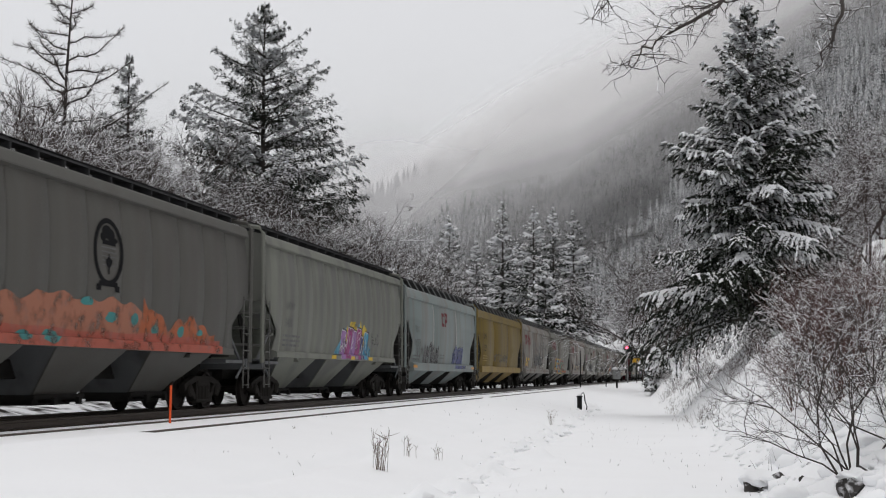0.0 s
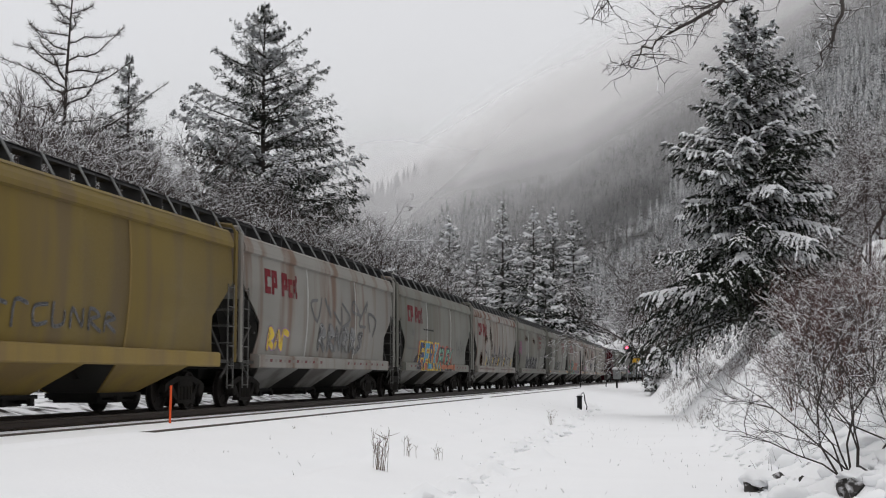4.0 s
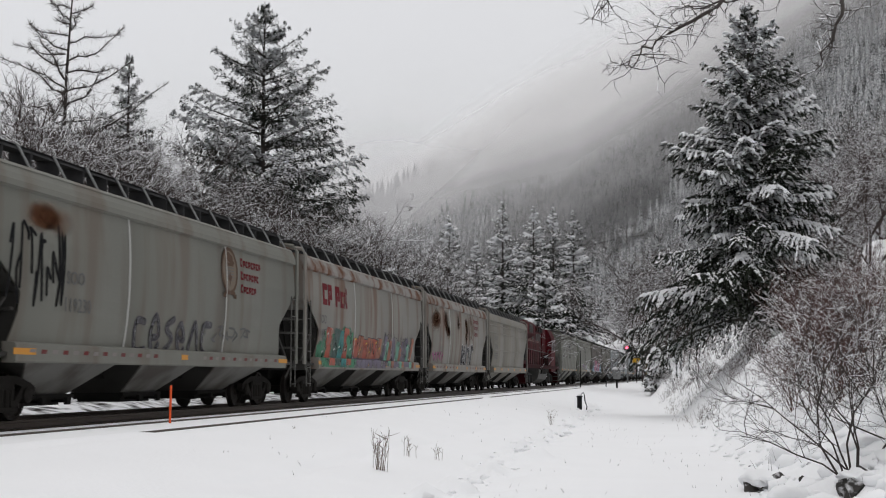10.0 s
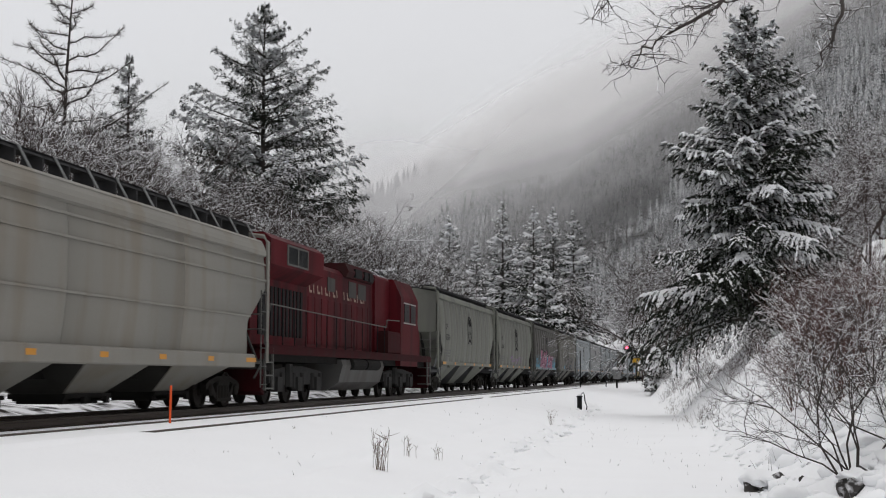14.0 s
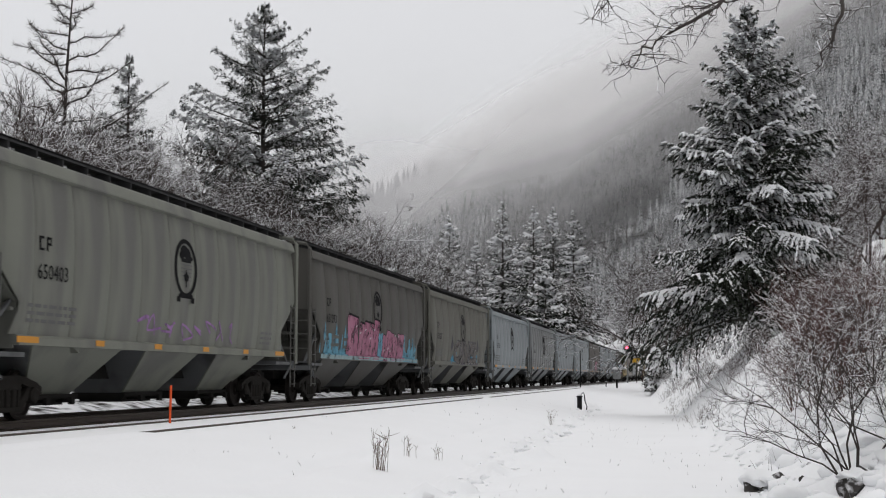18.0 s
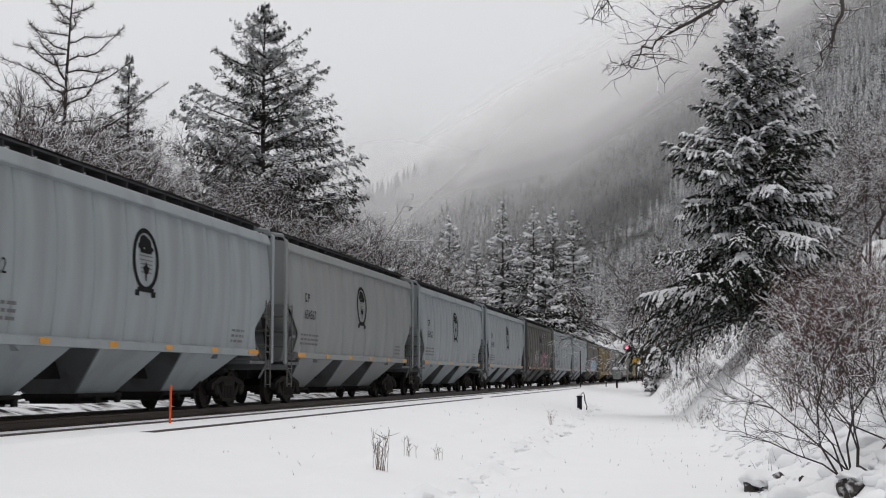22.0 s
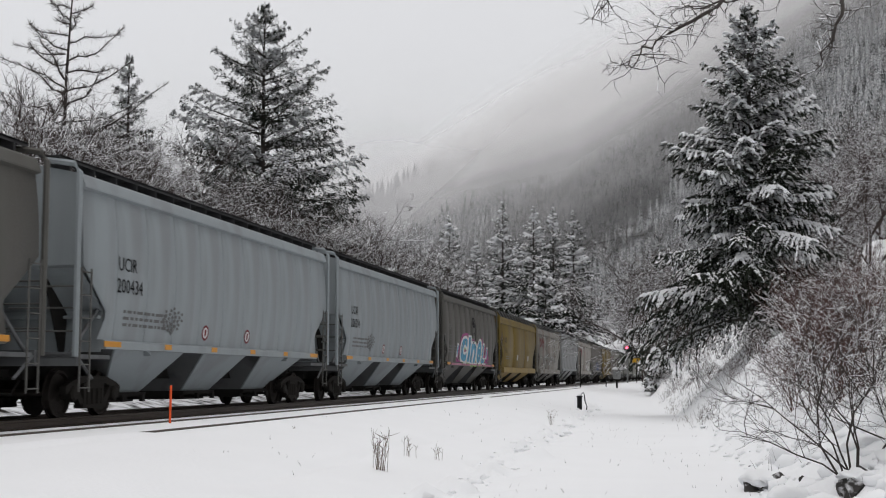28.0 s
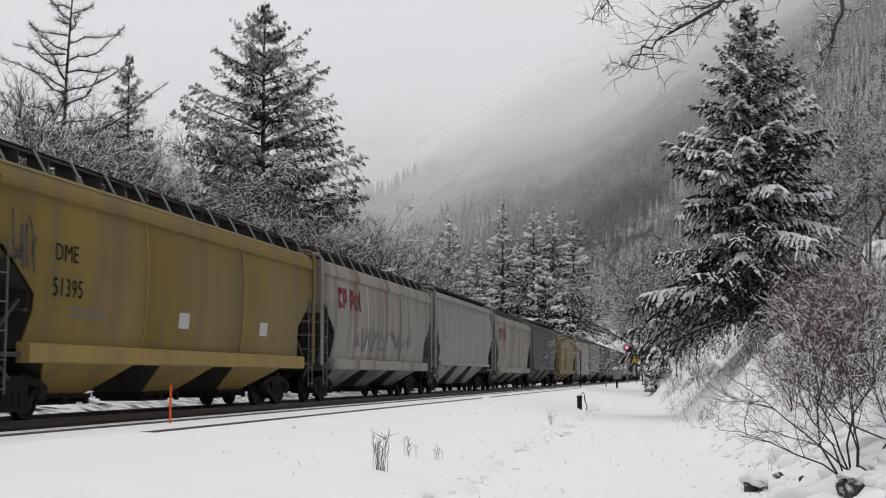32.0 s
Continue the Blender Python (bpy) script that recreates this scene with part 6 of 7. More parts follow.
    wild(c, 152, 1.2, 6.2, 1.10, 2.30, 11, (P_DUSKL, P_MINT, P_SALMON, P_DUSKL), P_PALE, None, P_WHITE, 0.35)
    tag(c, 153, 1.4, 6.0, 1.9, 2.5, P_INK, 0.035, 12)
    reflectors(c, 6, 0.075)
    c = add(old_car("heavily rust-streaked covered hopper with emblem and white graffiti", B_RUSTY, sill=B_RUSTY, chord=B_CHORD), S[10])
    crest(c, 3.05, 3.30, 0.58, P_BROWN, P_TAN)
    railway_words(c, 4.0)
    number(c, "SOO", "119527", -5.5, 2.40, 0.36, P_GREY)
    for y, z, a, b, sd in ((-6.4, 3.4, 0.7, 0.4, 5), (-3.6, 3.3, 0.5, 0.5, 6), (-3.2, 2.8, 0.3, 0.3, 7), (-0.6, 3.35, 0.4, 0.25, 8), (1.7, 3.4, 0.35, 0.35, 9), (1.8, 2.8, 0.35, 0.4, 10)):
        rust_patch(c, y, z, a, b, sd)
    tag(c, 67, -6.9, -4.4, 1.5, 1.9, P_MAGENTA, 0.09, 9)
    spray(c, 16, 0.4, 3.9, 1.14, 2.4, 5, (P_THIN, P_PALE), P_INK, P_WHITE, 0.16, None, None, True)
    reflectors(c, 6, 0.075)
    sill_stripe(c)
    c = add(hopper_car("clean beige covered hopper with horizontal side ribs", B_BEIGE, B_BEIGE, B_DARK, "banded", trim=B_BEIGE, stays=True), S[11])
    number(c, "NKCR", "560240", -6.4, 2.9, 0.36, P_GREY)
    data_bars(c, -6.4, 2.1, 3, 1.2, P_GREY)
    reflectors(c, 6, 0.075)
    add(loco(), LOCO_Y)
    S = BACK
    marks = ("653360", "650403", "651293", "650287", "654722", "654567", "654827", "654878", "651039")
    body = (A_GREY, A_GREY, A_WARM, A_DRAB, A_BLUE, A_PALE, A_BLUE, A_BLUE, A_WARM)
    words = ("grey-green ribbed covered hopper with an oval emblem", "grey-green ribbed covered hopper with faint blue scrawl", "warm grey ribbed covered hopper with pink and blue graffiti", "warm grey ribbed covered hopper with outlined white graffiti",
             "pale blue-grey ribbed covered hopper with an oval emblem", "pale grey ribbed covered hopper with an oval emblem", "pale blue-grey ribbed covered hopper with amber reflectors", "clean pale blue-grey covered hopper with crisp lettering", "drab ribbed covered hopper with white and red scrawls")
    for k in range(9):
        c = add(new_car(words[k], body[k]), S[k])
        crest(c, 0.08)
        number(c, None, marks[k])
        data_bars(c, -6.9, 1.98, 3, 1.8, P_GREY)
        data_bars(c, 5.4, 1.9, 3, 0.9, P_GREY)
        if k not in (2, 3):
            reflectors(c)
        if k == 1:
            tag(c, 20, -2.6, 3.2, 1.6, 2.1, P_LILAC, 0.05, 9)
        if k == 2:
            cloud(c, 21, -7.2, -3.6, 1.48, (1.9, 2.15, 2.1, 2.2, 2.3), P_SKY, 0.3, 0.5, 30, True)
            for y in (-6.9, -5.6, -4.5):
                blob(c, [(y, 2.05), (y + 0.14, 2.5), (y + 0.3, 2.05), (y + 0.15, 1.9)], P_SKY, 0.8)
            for y, z in ((-6.0, 2.0), (-6.0, 1.75), (-4.6, 1.95), (-4.5, 1.7)):
                Flat().bar(y, y + 0.9, z, z + 0.10, A_WARM, 3).put("graffiti_shape", c, "bare grey bar left in the graffiti")
            cloud(c, 22, 0.0, 1.2, 1.36, (2.4, 2.5, 2.3), P_SKY, 0.4, 0.2, 8)
            cloud(c, 23, 4.3, 6.9, 1.36, (2.5, 2.2, 2.4, 1.9), P_SKY, 0.4, 0.5, 16, True)
            Flat().bar(-7.3, 6.9, 1.35, 1.47, P_FROST, 0).put("graffiti_shape", c, "pale sprayed band along the sill").location.x = SIDE + 0.002 - side_x(1.41)
            wild(c, 24, -4.1, 0.1, 1.36, 2.85, 6, (P_PINK, P_ROSE), P_BLACK, P_BLACK, P_WHITE, 0.15)
            wild(c, 25, 0.9, 4.5, 1.36, 2.50, 6, (P_ROSE, P_PINK), P_BLACK, None, P_WHITE, 0.05)
        if k == 3:
            for y in (-2.9, 4.5):
                blob(c, [(y - 0.3, 2.2), (y, 2.75), (y + 0.35, 2.3), (y + 0.15, 2.1), (y - 0.1, 2.0)], P_INK, 0.4)
            cloud(c, 26, -3.2, -1.6, 1.48, (1.6, 2.0, 2.2), P_BLUE, 0.3, 0.3, 10)
            cloud(c, 27, 2.0, 4.6, 1.48, (2.3, 2.0, 1.9), P_BLUE, 0.3, 0.5, 12, True)
            lettered(c, "CINEL", -2.4, 4.3, 1.45, 2.5, ((0.13, P_INK, 0.03, 0.0), (0.09, P_PALE, 0, 0), (0.045, P_DRAB, 0, 0)), 0.3)
        if k == 8:
            spray(c, 26, -3.6, -1.2, 1.6, 2.8, 2, (P_PALE,), P_WHITE, None, 0.2, None, None, True)
            spray(c, 27, 0.6, 4.2, 1.55, 2.6, 3, (P_PINK,), P_RED, None, 0.28)
    for k, num in ((9, "200434"), (10, "200214")):
        c = add(new_car("pale blue-grey ribbed covered hopper with round red badges", A_BLUE), S[k])
        number(c, "UCIR", num, -6.75, 2.88, 0.40, None, 0.44)
        data_bars(c, -6.4, 2.05, 3, 2.2, P_GREY)
        reflectors(c)
        fl = Flat()
        for y in (-1.86, 1.05):
            fl.oval(y, 1.80, 0.21, 0.18, P_RED, 0, 16)
            fl.oval(y, 1.80, 0.15, 0.13, P_WHITE, 1, 16)
            fl.bar(y - 0.05, y + 0.05, 1.72, 1.88, P_RED, 2)
        fl.put("badge", c, "round red and white badges")
        fl = Flat()
        for q in range(26):
            r, a = 0.62 * math.sqrt((q + 0.5) / 26), q * 2.4
            fl.oval(-3.9 + r * math.sin(a), 2.03 + 0.42 * r * math.cos(a), 0.07, 0.035, P_GREY, 0.02 * q, 7)
        for q in range(-2, 3):
            fl.stroke([(-3.9, 1.68), (-3.9 + 0.2 * q, 2.1 - 0.03 * abs(q))], 0.025, P_GREY, 1 + 0.1 * q)
        fl.put("logo", c, "grey tree-shaped logo")
    c = add(new_car("drab ribbed covered hopper with bold sky-blue graffiti", A_WARM), S[11])
    crest(c, 0.25)
    number(c, None, "651713", -6.75, 3.02, 0.37, P_GREY)
    data_bars(c, -6.9, 2.2, 3, 2.0, P_GREY)
    cloud(c, 31, -4.7, 5.6, 1.5, (2.2, 2.9, 3.0, 2.75, 2.6, 2.9, 2.5, 2.0), P_MAGENTA, 0.2, 0.4, 40, True)
    for y in (-4.55, 4.55):
        blob(c, [(y - 0.25, 1.75), (y + 0.15, 1.72), (y + 0.38, 2.4), (y - 0.05, 2.42)], P_WHITE, 1)
        blob(c, [(y - 0.13, 1.84), (y + 0.08, 1.82), (y + 0.25, 2.3), (y + 0.02, 2.32)], P_BLUE, 3)
    for ch, a, b, z0, z1 in (("c", -3.75, -1.95, 1.55, 2.70), ("l", -1.55, -0.95, 1.55, 2.80), ("n", -0.75, 0.85, 1.50, 2.50), ("e", 1.25, 2.55, 1.50, 2.70), ("L", 2.95, 3.9, 1.50, 2.50)):
        lettered(c, ch, a, b, z0, z1, ((0.18, P_LIME, 0.07, -0.03), (0.15, P_WHITE, 0, 0), (0.055, P_BLUE, 0, 0)), 0.26)
    Flat().bar(-6.5, 6.3, 1.34, 1.44, P_PINK, 0).put("sill_stripe", c, "pink overspray along the sill").location.x = SIDE + 0.002 - side_x(1.39)
    reflectors(c, 2)
    c = add(old_car("mustard yellow covered hopper with black lettering", B_YEL, lower=B_YELLOW, trim=B_YELLOW, sill=B_YELLOW, dims=LONG), S[12])
    number(c, "DME", "51395", -7.05, 2.86, 0.46, None, 0.64)
    tag(c, 29, -8.6, -7.7, 2.4, 3.6, P_INK, 0.06, 6)
    data_bars(c, -6.3, 2.0, 2, 1.4, P_GREY)
    fl = Flat()
    for y in (-1.2, 4.3):
        fl.bar(y, y + 0.6, 1.85, 2.2, B_PALER, 0)
    fl.put("patch", c, "faded primer patches")
    c = add(old_car("rust-streaked grey covered hopper with a bright red wordmark", B_RUSTY, sill=B_RUSTY), S[13])
    cp_rail(c)
    tag(c, 30, -4.5, 4.0, 1.6, 2.5, P_GREY, 0.12, 10)
    tail = ((A_PALE, 1), (B_RUSTY, 0), (A_WARM, 1), (B_YEL, 0), (B_RUSTY, 0), (A_GREY, 1), (A_WARM, 1), (A_GREY, 1), (B_GREY, 0), (A_PALE, 1), (A_GREY, 1), (B_GREY, 0), (A_WARM, 1), (A_GREY, 1))
    for k, (m, ribbed) in enumerate(tail):
        if ribbed:
            c = add(new_car("ribbed grey covered hopper far down the train", m), S[14 + k])
            number(c, None, "6510%d" % (40 + k), m=P_GREY)
            if k == 2:
                spray(c, 40, -2.0, 4.0, 1.55, 2.5, 5, (P_NAVY,), P_GREY, None, 0.3)
        else:
            c = add(old_car("worn covered hopper far down the train", m, sill=m, lower=B_YELLOW if m is B_YEL else WSNOW), S[14 + k])
            if m is not B_YEL:
                cp_rail(c)


build_train()


# ---- forest on the hillside ----
def forest_material(name, green, white, lo, hi):
    m = bpy.data.materials.new(name)
    m.use_nodes = True
    n, l = m.node_tree.nodes, m.node_tree.links
    b = n["Principled BSDF"]
    b.inputs["Roughness"].default_value, b.inputs["Specular IOR Level"].default_value = 0.9, 0.1
    geo = n.new("ShaderNodeNewGeometry")
    sep = n.new("ShaderNodeSeparateXYZ")
    l.new(geo.outputs["Normal"], sep.inputs[0])
    ab = n.new("ShaderNodeMath")
    ab.operation = "ABSOLUTE"
    l.new(sep.outputs["Z"], ab.inputs[0])
    tx = n.new("ShaderNodeTexNoise")
    tx.inputs["Scale"].default_value, tx.inputs["Detail"].default_value = 0.9, 8
    l.new(geo.outputs["Position"], tx.inputs["Vector"])
    tree = n.new("ShaderNodeTexNoise")
    tree.inputs["Scale"].default_value, tree.inputs["Detail"].default_value = 0.11, 2
    l.new(geo.outputs["Position"], tree.inputs["Vector"])
    both = n.new("ShaderNodeMath")
    both.operation = "MULTIPLY_ADD"
    both.inputs[1].default_value, both.inputs[2].default_value = 0.9, -0.45
    l.new(tree.outputs["Fac"], both.inputs[0])
    mb = n.new("ShaderNodeMath")
    l.new(tx.outputs["Fac"], mb.inputs[0])
    l.new(both.outputs[0], mb.inputs[1])
    ma = n.new("ShaderNodeMath")
    ma.operation = "MULTIPLY_ADD"
    ma.inputs[1].default_value = 0.5
    l.new(ab.outputs[0], ma.inputs[0])
    l.new(mb.outputs[0], ma.inputs[2])
    mr = n.new("ShaderNodeMapRange")
    mr.inputs[1].default_value, mr.inputs[2].default_value = lo, hi
    l.new(ma.outputs[0], mr.inputs[0])
    mx = n.new("ShaderNodeMix")
    mx.data_type = "RGBA"
    mx.inputs[6].default_value, mx.inputs[7].default_value = (*green, 1), (*white, 1)
    l.new(mr.outputs[0], mx.inputs[0])
    l.new(mx.outputs[2], b.inputs["Base Color"])
    return m


FOREST = forest_material("snowy_forest", (0.022, 0.029, 0.026), (0.60, 0.61, 0.63), 0.58, 0.94)
BROADL = forest_material("frosted_bare_wood", (0.065, 0.058, 0.055), (0.5, 0.5, 0.52), 0.58, 1.0)


def conifer_template(seed):
    """A light conifer of unit height: jagged drooping skirts round a stem."""
    rg = np.random.RandomState(seed)
    v, f = [], []
    layers = 13
    for k in range(layers):
        u = k / layers
        z0 = 0.06 + 0.94 * u
        r = 0.17 * (1 - u) ** 0.9 + 0.012
        apex = len(v)
        v.append((0, 0, min(1.0, z0 + 0.11 - 0.02 * u)))
        n = 6
        a0 = rg.rand() * 6
        for i in range(2 * n):
            a = a0 + math.pi * i / n
            rr = r * (rg.uniform(0.8, 1.2) if i % 2 == 0 else rg.uniform(0.5, 0.75))
            v.append((rr * math.cos(a), rr * math.sin(a), z0 - (0.05 if i % 2 == 0 else 0.0) + rg.normal(0, 0.012)))
        for i in range(2 * n):
            f.append((apex, apex + 1 + i, apex + 1 + (i + 1) % (2 * n)))
    return np.array(v), np.array(f)


def broadleaf_template(seed):
    """A light bare crown of unit height: crossed thin twigs."""
    rg = np.random.RandomState(seed)
    v, f = [], []
    for k in range(90):
        h = rg.uniform(0.05, 0.5)
        p = np.array([rg.normal(0, 0.05), rg.normal(0, 0.05), h])
        d = np.array([rg.normal(0, 0.6), rg.normal(0, 0.6), rg.uniform(0.3, 1.0)])
        d /= np.linalg.norm(d)
        q = p + d * rg.uniform(0.2, 0.5)
        w = np.cross(d, rg.normal(0, 1, 3))
        w = w / np.linalg.norm(w) * rg.uniform(0.003, 0.008)
        o = len(v)
        v += [p - w, p + w, q]
        f.append((o, o + 1, o + 2))
    return np.array(v), np.array(f)


def scatter(name, label, category, templates, places, material, group=""):
    """Many light trees joined in one mesh; places: (x, y, z, height, width, turn)."""
    vs, fs, o = [], [], 0
    for k, (x, y, z, h, w, a) in enumerate(places):
        tv, tf = templates[k % len(templates)]
        c, s = math.cos(a), math.sin(a)
        q = np.empty_like(tv)
        q[:, 0] = (tv[:, 0] * c - tv[:, 1] * s) * w + x
        q[:, 1] = (tv[:, 0] * s + tv[:, 1] * c) * w + y
        q[:, 2] = tv[:, 2] * h + z
        vs.append(q)
        fs.append(tf + o)
        o += len(tv)
    ob = new(name, raw_mesh(name, np.concatenate(vs), np.concatenate(fs), material))
    return tagged(ob, label, category, group, "stuff")


def build_forest():
    rg = np.random.RandomState(77)
    con = [conifer_template(s) for s in range(6)]
    bro = [broadleaf_template(s) for s in range(5)]
    pc, pb = [], []
    for _ in range(26000):
        y = 150 + 780 * rg.rand() ** 0.75
        lo = max(-0.25 * y - 20, float(hill_foot(y)) - 6)
        hi = 0.17 * y + 20
        if hi <= lo:
            continue
        x = lo + (hi - lo) * rg.rand()
        if abs(x - TRACK_X) < 10 and y < PORTAL_Y + 8:
            continue
        if abs(x + 24) < 11 and 325 < y < 366:
            continue
        z = float(ground_z(x, y))
        if x < 0 and y < 170:
            continue
        rock = math.sin(x * 0.11 + y * 0.03) * math.cos(y * 0.05 - x * 0.02)
        if rock > 0.9:
            continue
        low = z < 25 + 12 * math.sin(x * 0.05)
        if low and rg.rand() < 0.75:
            h = rg.uniform(8, 15)
            pb.append((x, y, z - 0.3, h, h * rg.uniform(0.8, 1.2), rg.rand() * 6))
        else:
            h = rg.uniform(9, 21)
            pc.append((x, y, z - 0.5, h, h * rg.uniform(0.75, 1.05), rg.rand() * 6))
    scatter("hillside_forest", "dense misty conifer forest dusted with snow", "forest", con, pc[:9000], FOREST)
    scatter("hillside_thicket", "frosted bare broadleaf trees at the hill's foot", "forest", bro, pb[:2600], BROADL)


build_forest()

# ---- bare trees and thickets behind the track ----
BARE = [bare_tree_mesh(seed=60 + k, H=h, spread=1.0, levels=4, r0=0.05, kids=(5, 7), stems=3, lean=0.25, snow=0.38, thin=0.0045, wob=0.30, fluff=0.007) for k, h in enumerate((9, 10, 8))]
PROTO = []
TALL = [max(p[2] for p in w.v) for w, s in BARE]
for k, (w, s) in enumerate(BARE):
    PROTO.append((w.mesh("branches", TWIG), s.mesh("snow_load", SNOW_T)))


def thicket(x, y, scale, turn, k, dz=0.0, label="bare broadleaf tree furred with snow", group="thicket behind the track"):
    t = thing("bare_tree", label, "tree", group, at=pose(*on_ground(x, y, dz), 0, 0, turn) @ Matrix.Scale(scale, 4))
    part("crown", PROTO[k][0], None, t)
    tagged(part("snow_load", PROTO[k][1], None, t, "snow lying along the branches"), kind="stuff")
    return t


rr = random.Random(99)
for k in range(48):
    px = -60 + 17.5 * k + rr.uniform(-8, 8)
    y = 44 + 0.045 * max(0, px) + (12 if k % 2 else 0) + rr.uniform(-2, 3) + (0.16 * (px - 560) if px > 560 else 0)
    top = float(np.interp(px, [-60, 100, 250, 330, 420, 560, 640, 720, 800], [135, 150, 200, 205, 290, 325, 370, 400, 440]))
    want = 1.3 + (667 - top) / 2296 * y
    kind = rr.randrange(3)
    thicket(at_pixel(px, y), y, want / TALL[kind] * rr.uniform(0.78, 1.05), rr.uniform(0, 360), kind)
for k in range(24):
    px = -40 + 34 * k + rr.uniform(-10, 10)
    y = 66 + 0.05 * max(0, px) + rr.uniform(-3, 4) + (0.2 * (px - 560) if px > 560 else 0)
    top = float(np.interp(px, [-60, 100, 250, 330, 420, 560, 640, 720, 800], [215, 235, 265, 265, 330, 360, 385, 415, 450]))
    kind = rr.randrange(3)
    thicket(at_pixel(px, y), y, (1.3 + (667 - top) / 2296 * y) / TALL[kind] * rr.uniform(0.85, 1.05), rr.uniform(0, 360), kind)
for px, y, top in ((-35, 50, 85), (15, 54, 110), (60, 52, 130), (140, 58, 150), (-10, 62, 105), (-20, 44, 120), (40, 47, 140), (85, 50, 150), (10, 58, 95), (110, 46, 175), (180, 52, 200), (240, 58, 215), (310, 60, 215)):
    kind = rr.randrange(3)
    thicket(at_pixel(px, y), y, (1.3 + (667 - top) / 2296 * y) / TALL[kind], rr.uniform(0, 360), kind)
for px, y, sc in ((1165, 100, 1.3), (1182, 110, 1.4), (1196, 100, 1.3), (1215, 95, 1.2), (1152, 125, 1.5), (1238, 90, 1.1), (1172, 135, 1.7), (1207, 120, 1.5), (1140, 190, 2.2), (1160, 180, 2.2)):
    thicket(at_pixel(px, y), y, sc * rr.uniform(0.9, 1.1), rr.uniform(0, 360), rr.randrange(3), 0, "bare grey broadleaf tree dusted with snow", "bare trees by the line")
for px, y, sc in ((1450, 70, 1.0), (1500, 72, 1.2), (1550, 66, 1.2), (1590, 60, 1.1), (1530, 85, 1.5), (1570, 95, 1.7), (1470, 90, 1.4), (1410, 80, 1.0)):
    thicket(at_pixel(px, y), y, sc * rr.uniform(0.9, 1.1), rr.uniform(0, 360), rr.randrange(3), 0, "snow-furred bare tree on the bank", "bare trees on the bank")

# red-brown shrubs on the bank: a few pattern plants, turned and scaled
SHRUBS = [bare_tree_mesh(seed=200 + k, H=3.0, spread=0.85, levels=4, r0=0.013, kids=(3, 4), stems=10, lean=0.6, snow=0.24, thin=0.0019, fluff=0.005, wob=0.26) for k in range(4)]
SHRUBM = [(w.mesh("crown", BARK if k % 2 else TWIGRED), s.mesh("snow_load", SNOW_T)) for k, (w, s) in enumerate(SHRUBS)]


def shrub(x, y, h, k, turn):
    t = thing("shrub", "leafless reddish shrub flecked with snow on the bank", "shrub", "shrubs on the bank", at=pose(*on_ground(x, y, -0.06), 0, 0, turn) @ Matrix.Scale(h / 3.0, 4))
    part("crown", SHRUBM[k][0], None, t, "thin bare twigs")
    tagged(part("snow_load", SHRUBM[k][1], None, t, "snow flecks on the twigs"), kind="stuff")


for px, y, h in ((1505, 15.5, 3.0), (1490, 20, 3.2), (1575, 16.5, 2.6), (1450, 31, 2.6), (1545, 19, 3.0), (1530, 22, 3.6), (1500, 26, 3.4), (1550, 28, 3.6), (1440, 27, 2.4), (1480, 33, 3.2), (1520, 38, 3.6), (1430, 37, 2.4), (1400, 28, 2.3), (1380, 33, 2.0), (1350, 38, 1.8),
                 (1320, 42, 1.8), (1290, 46, 1.5), (1255, 52, 1.4), (1235, 57, 1.6), (1210, 64, 1.3), (1190, 74, 1.6), (1175, 82, 1.4), (1150, 92, 1.3), (1205, 80, 2.2), (1240, 70, 2.4), (1270, 62, 2.0), (1560, 36, 3.2), (1470, 40, 2.4)):
    shrub(at_pixel(px, y), y, h * rr.uniform(0.85, 1.1), rr.randrange(4), rr.uniform(0, 360))


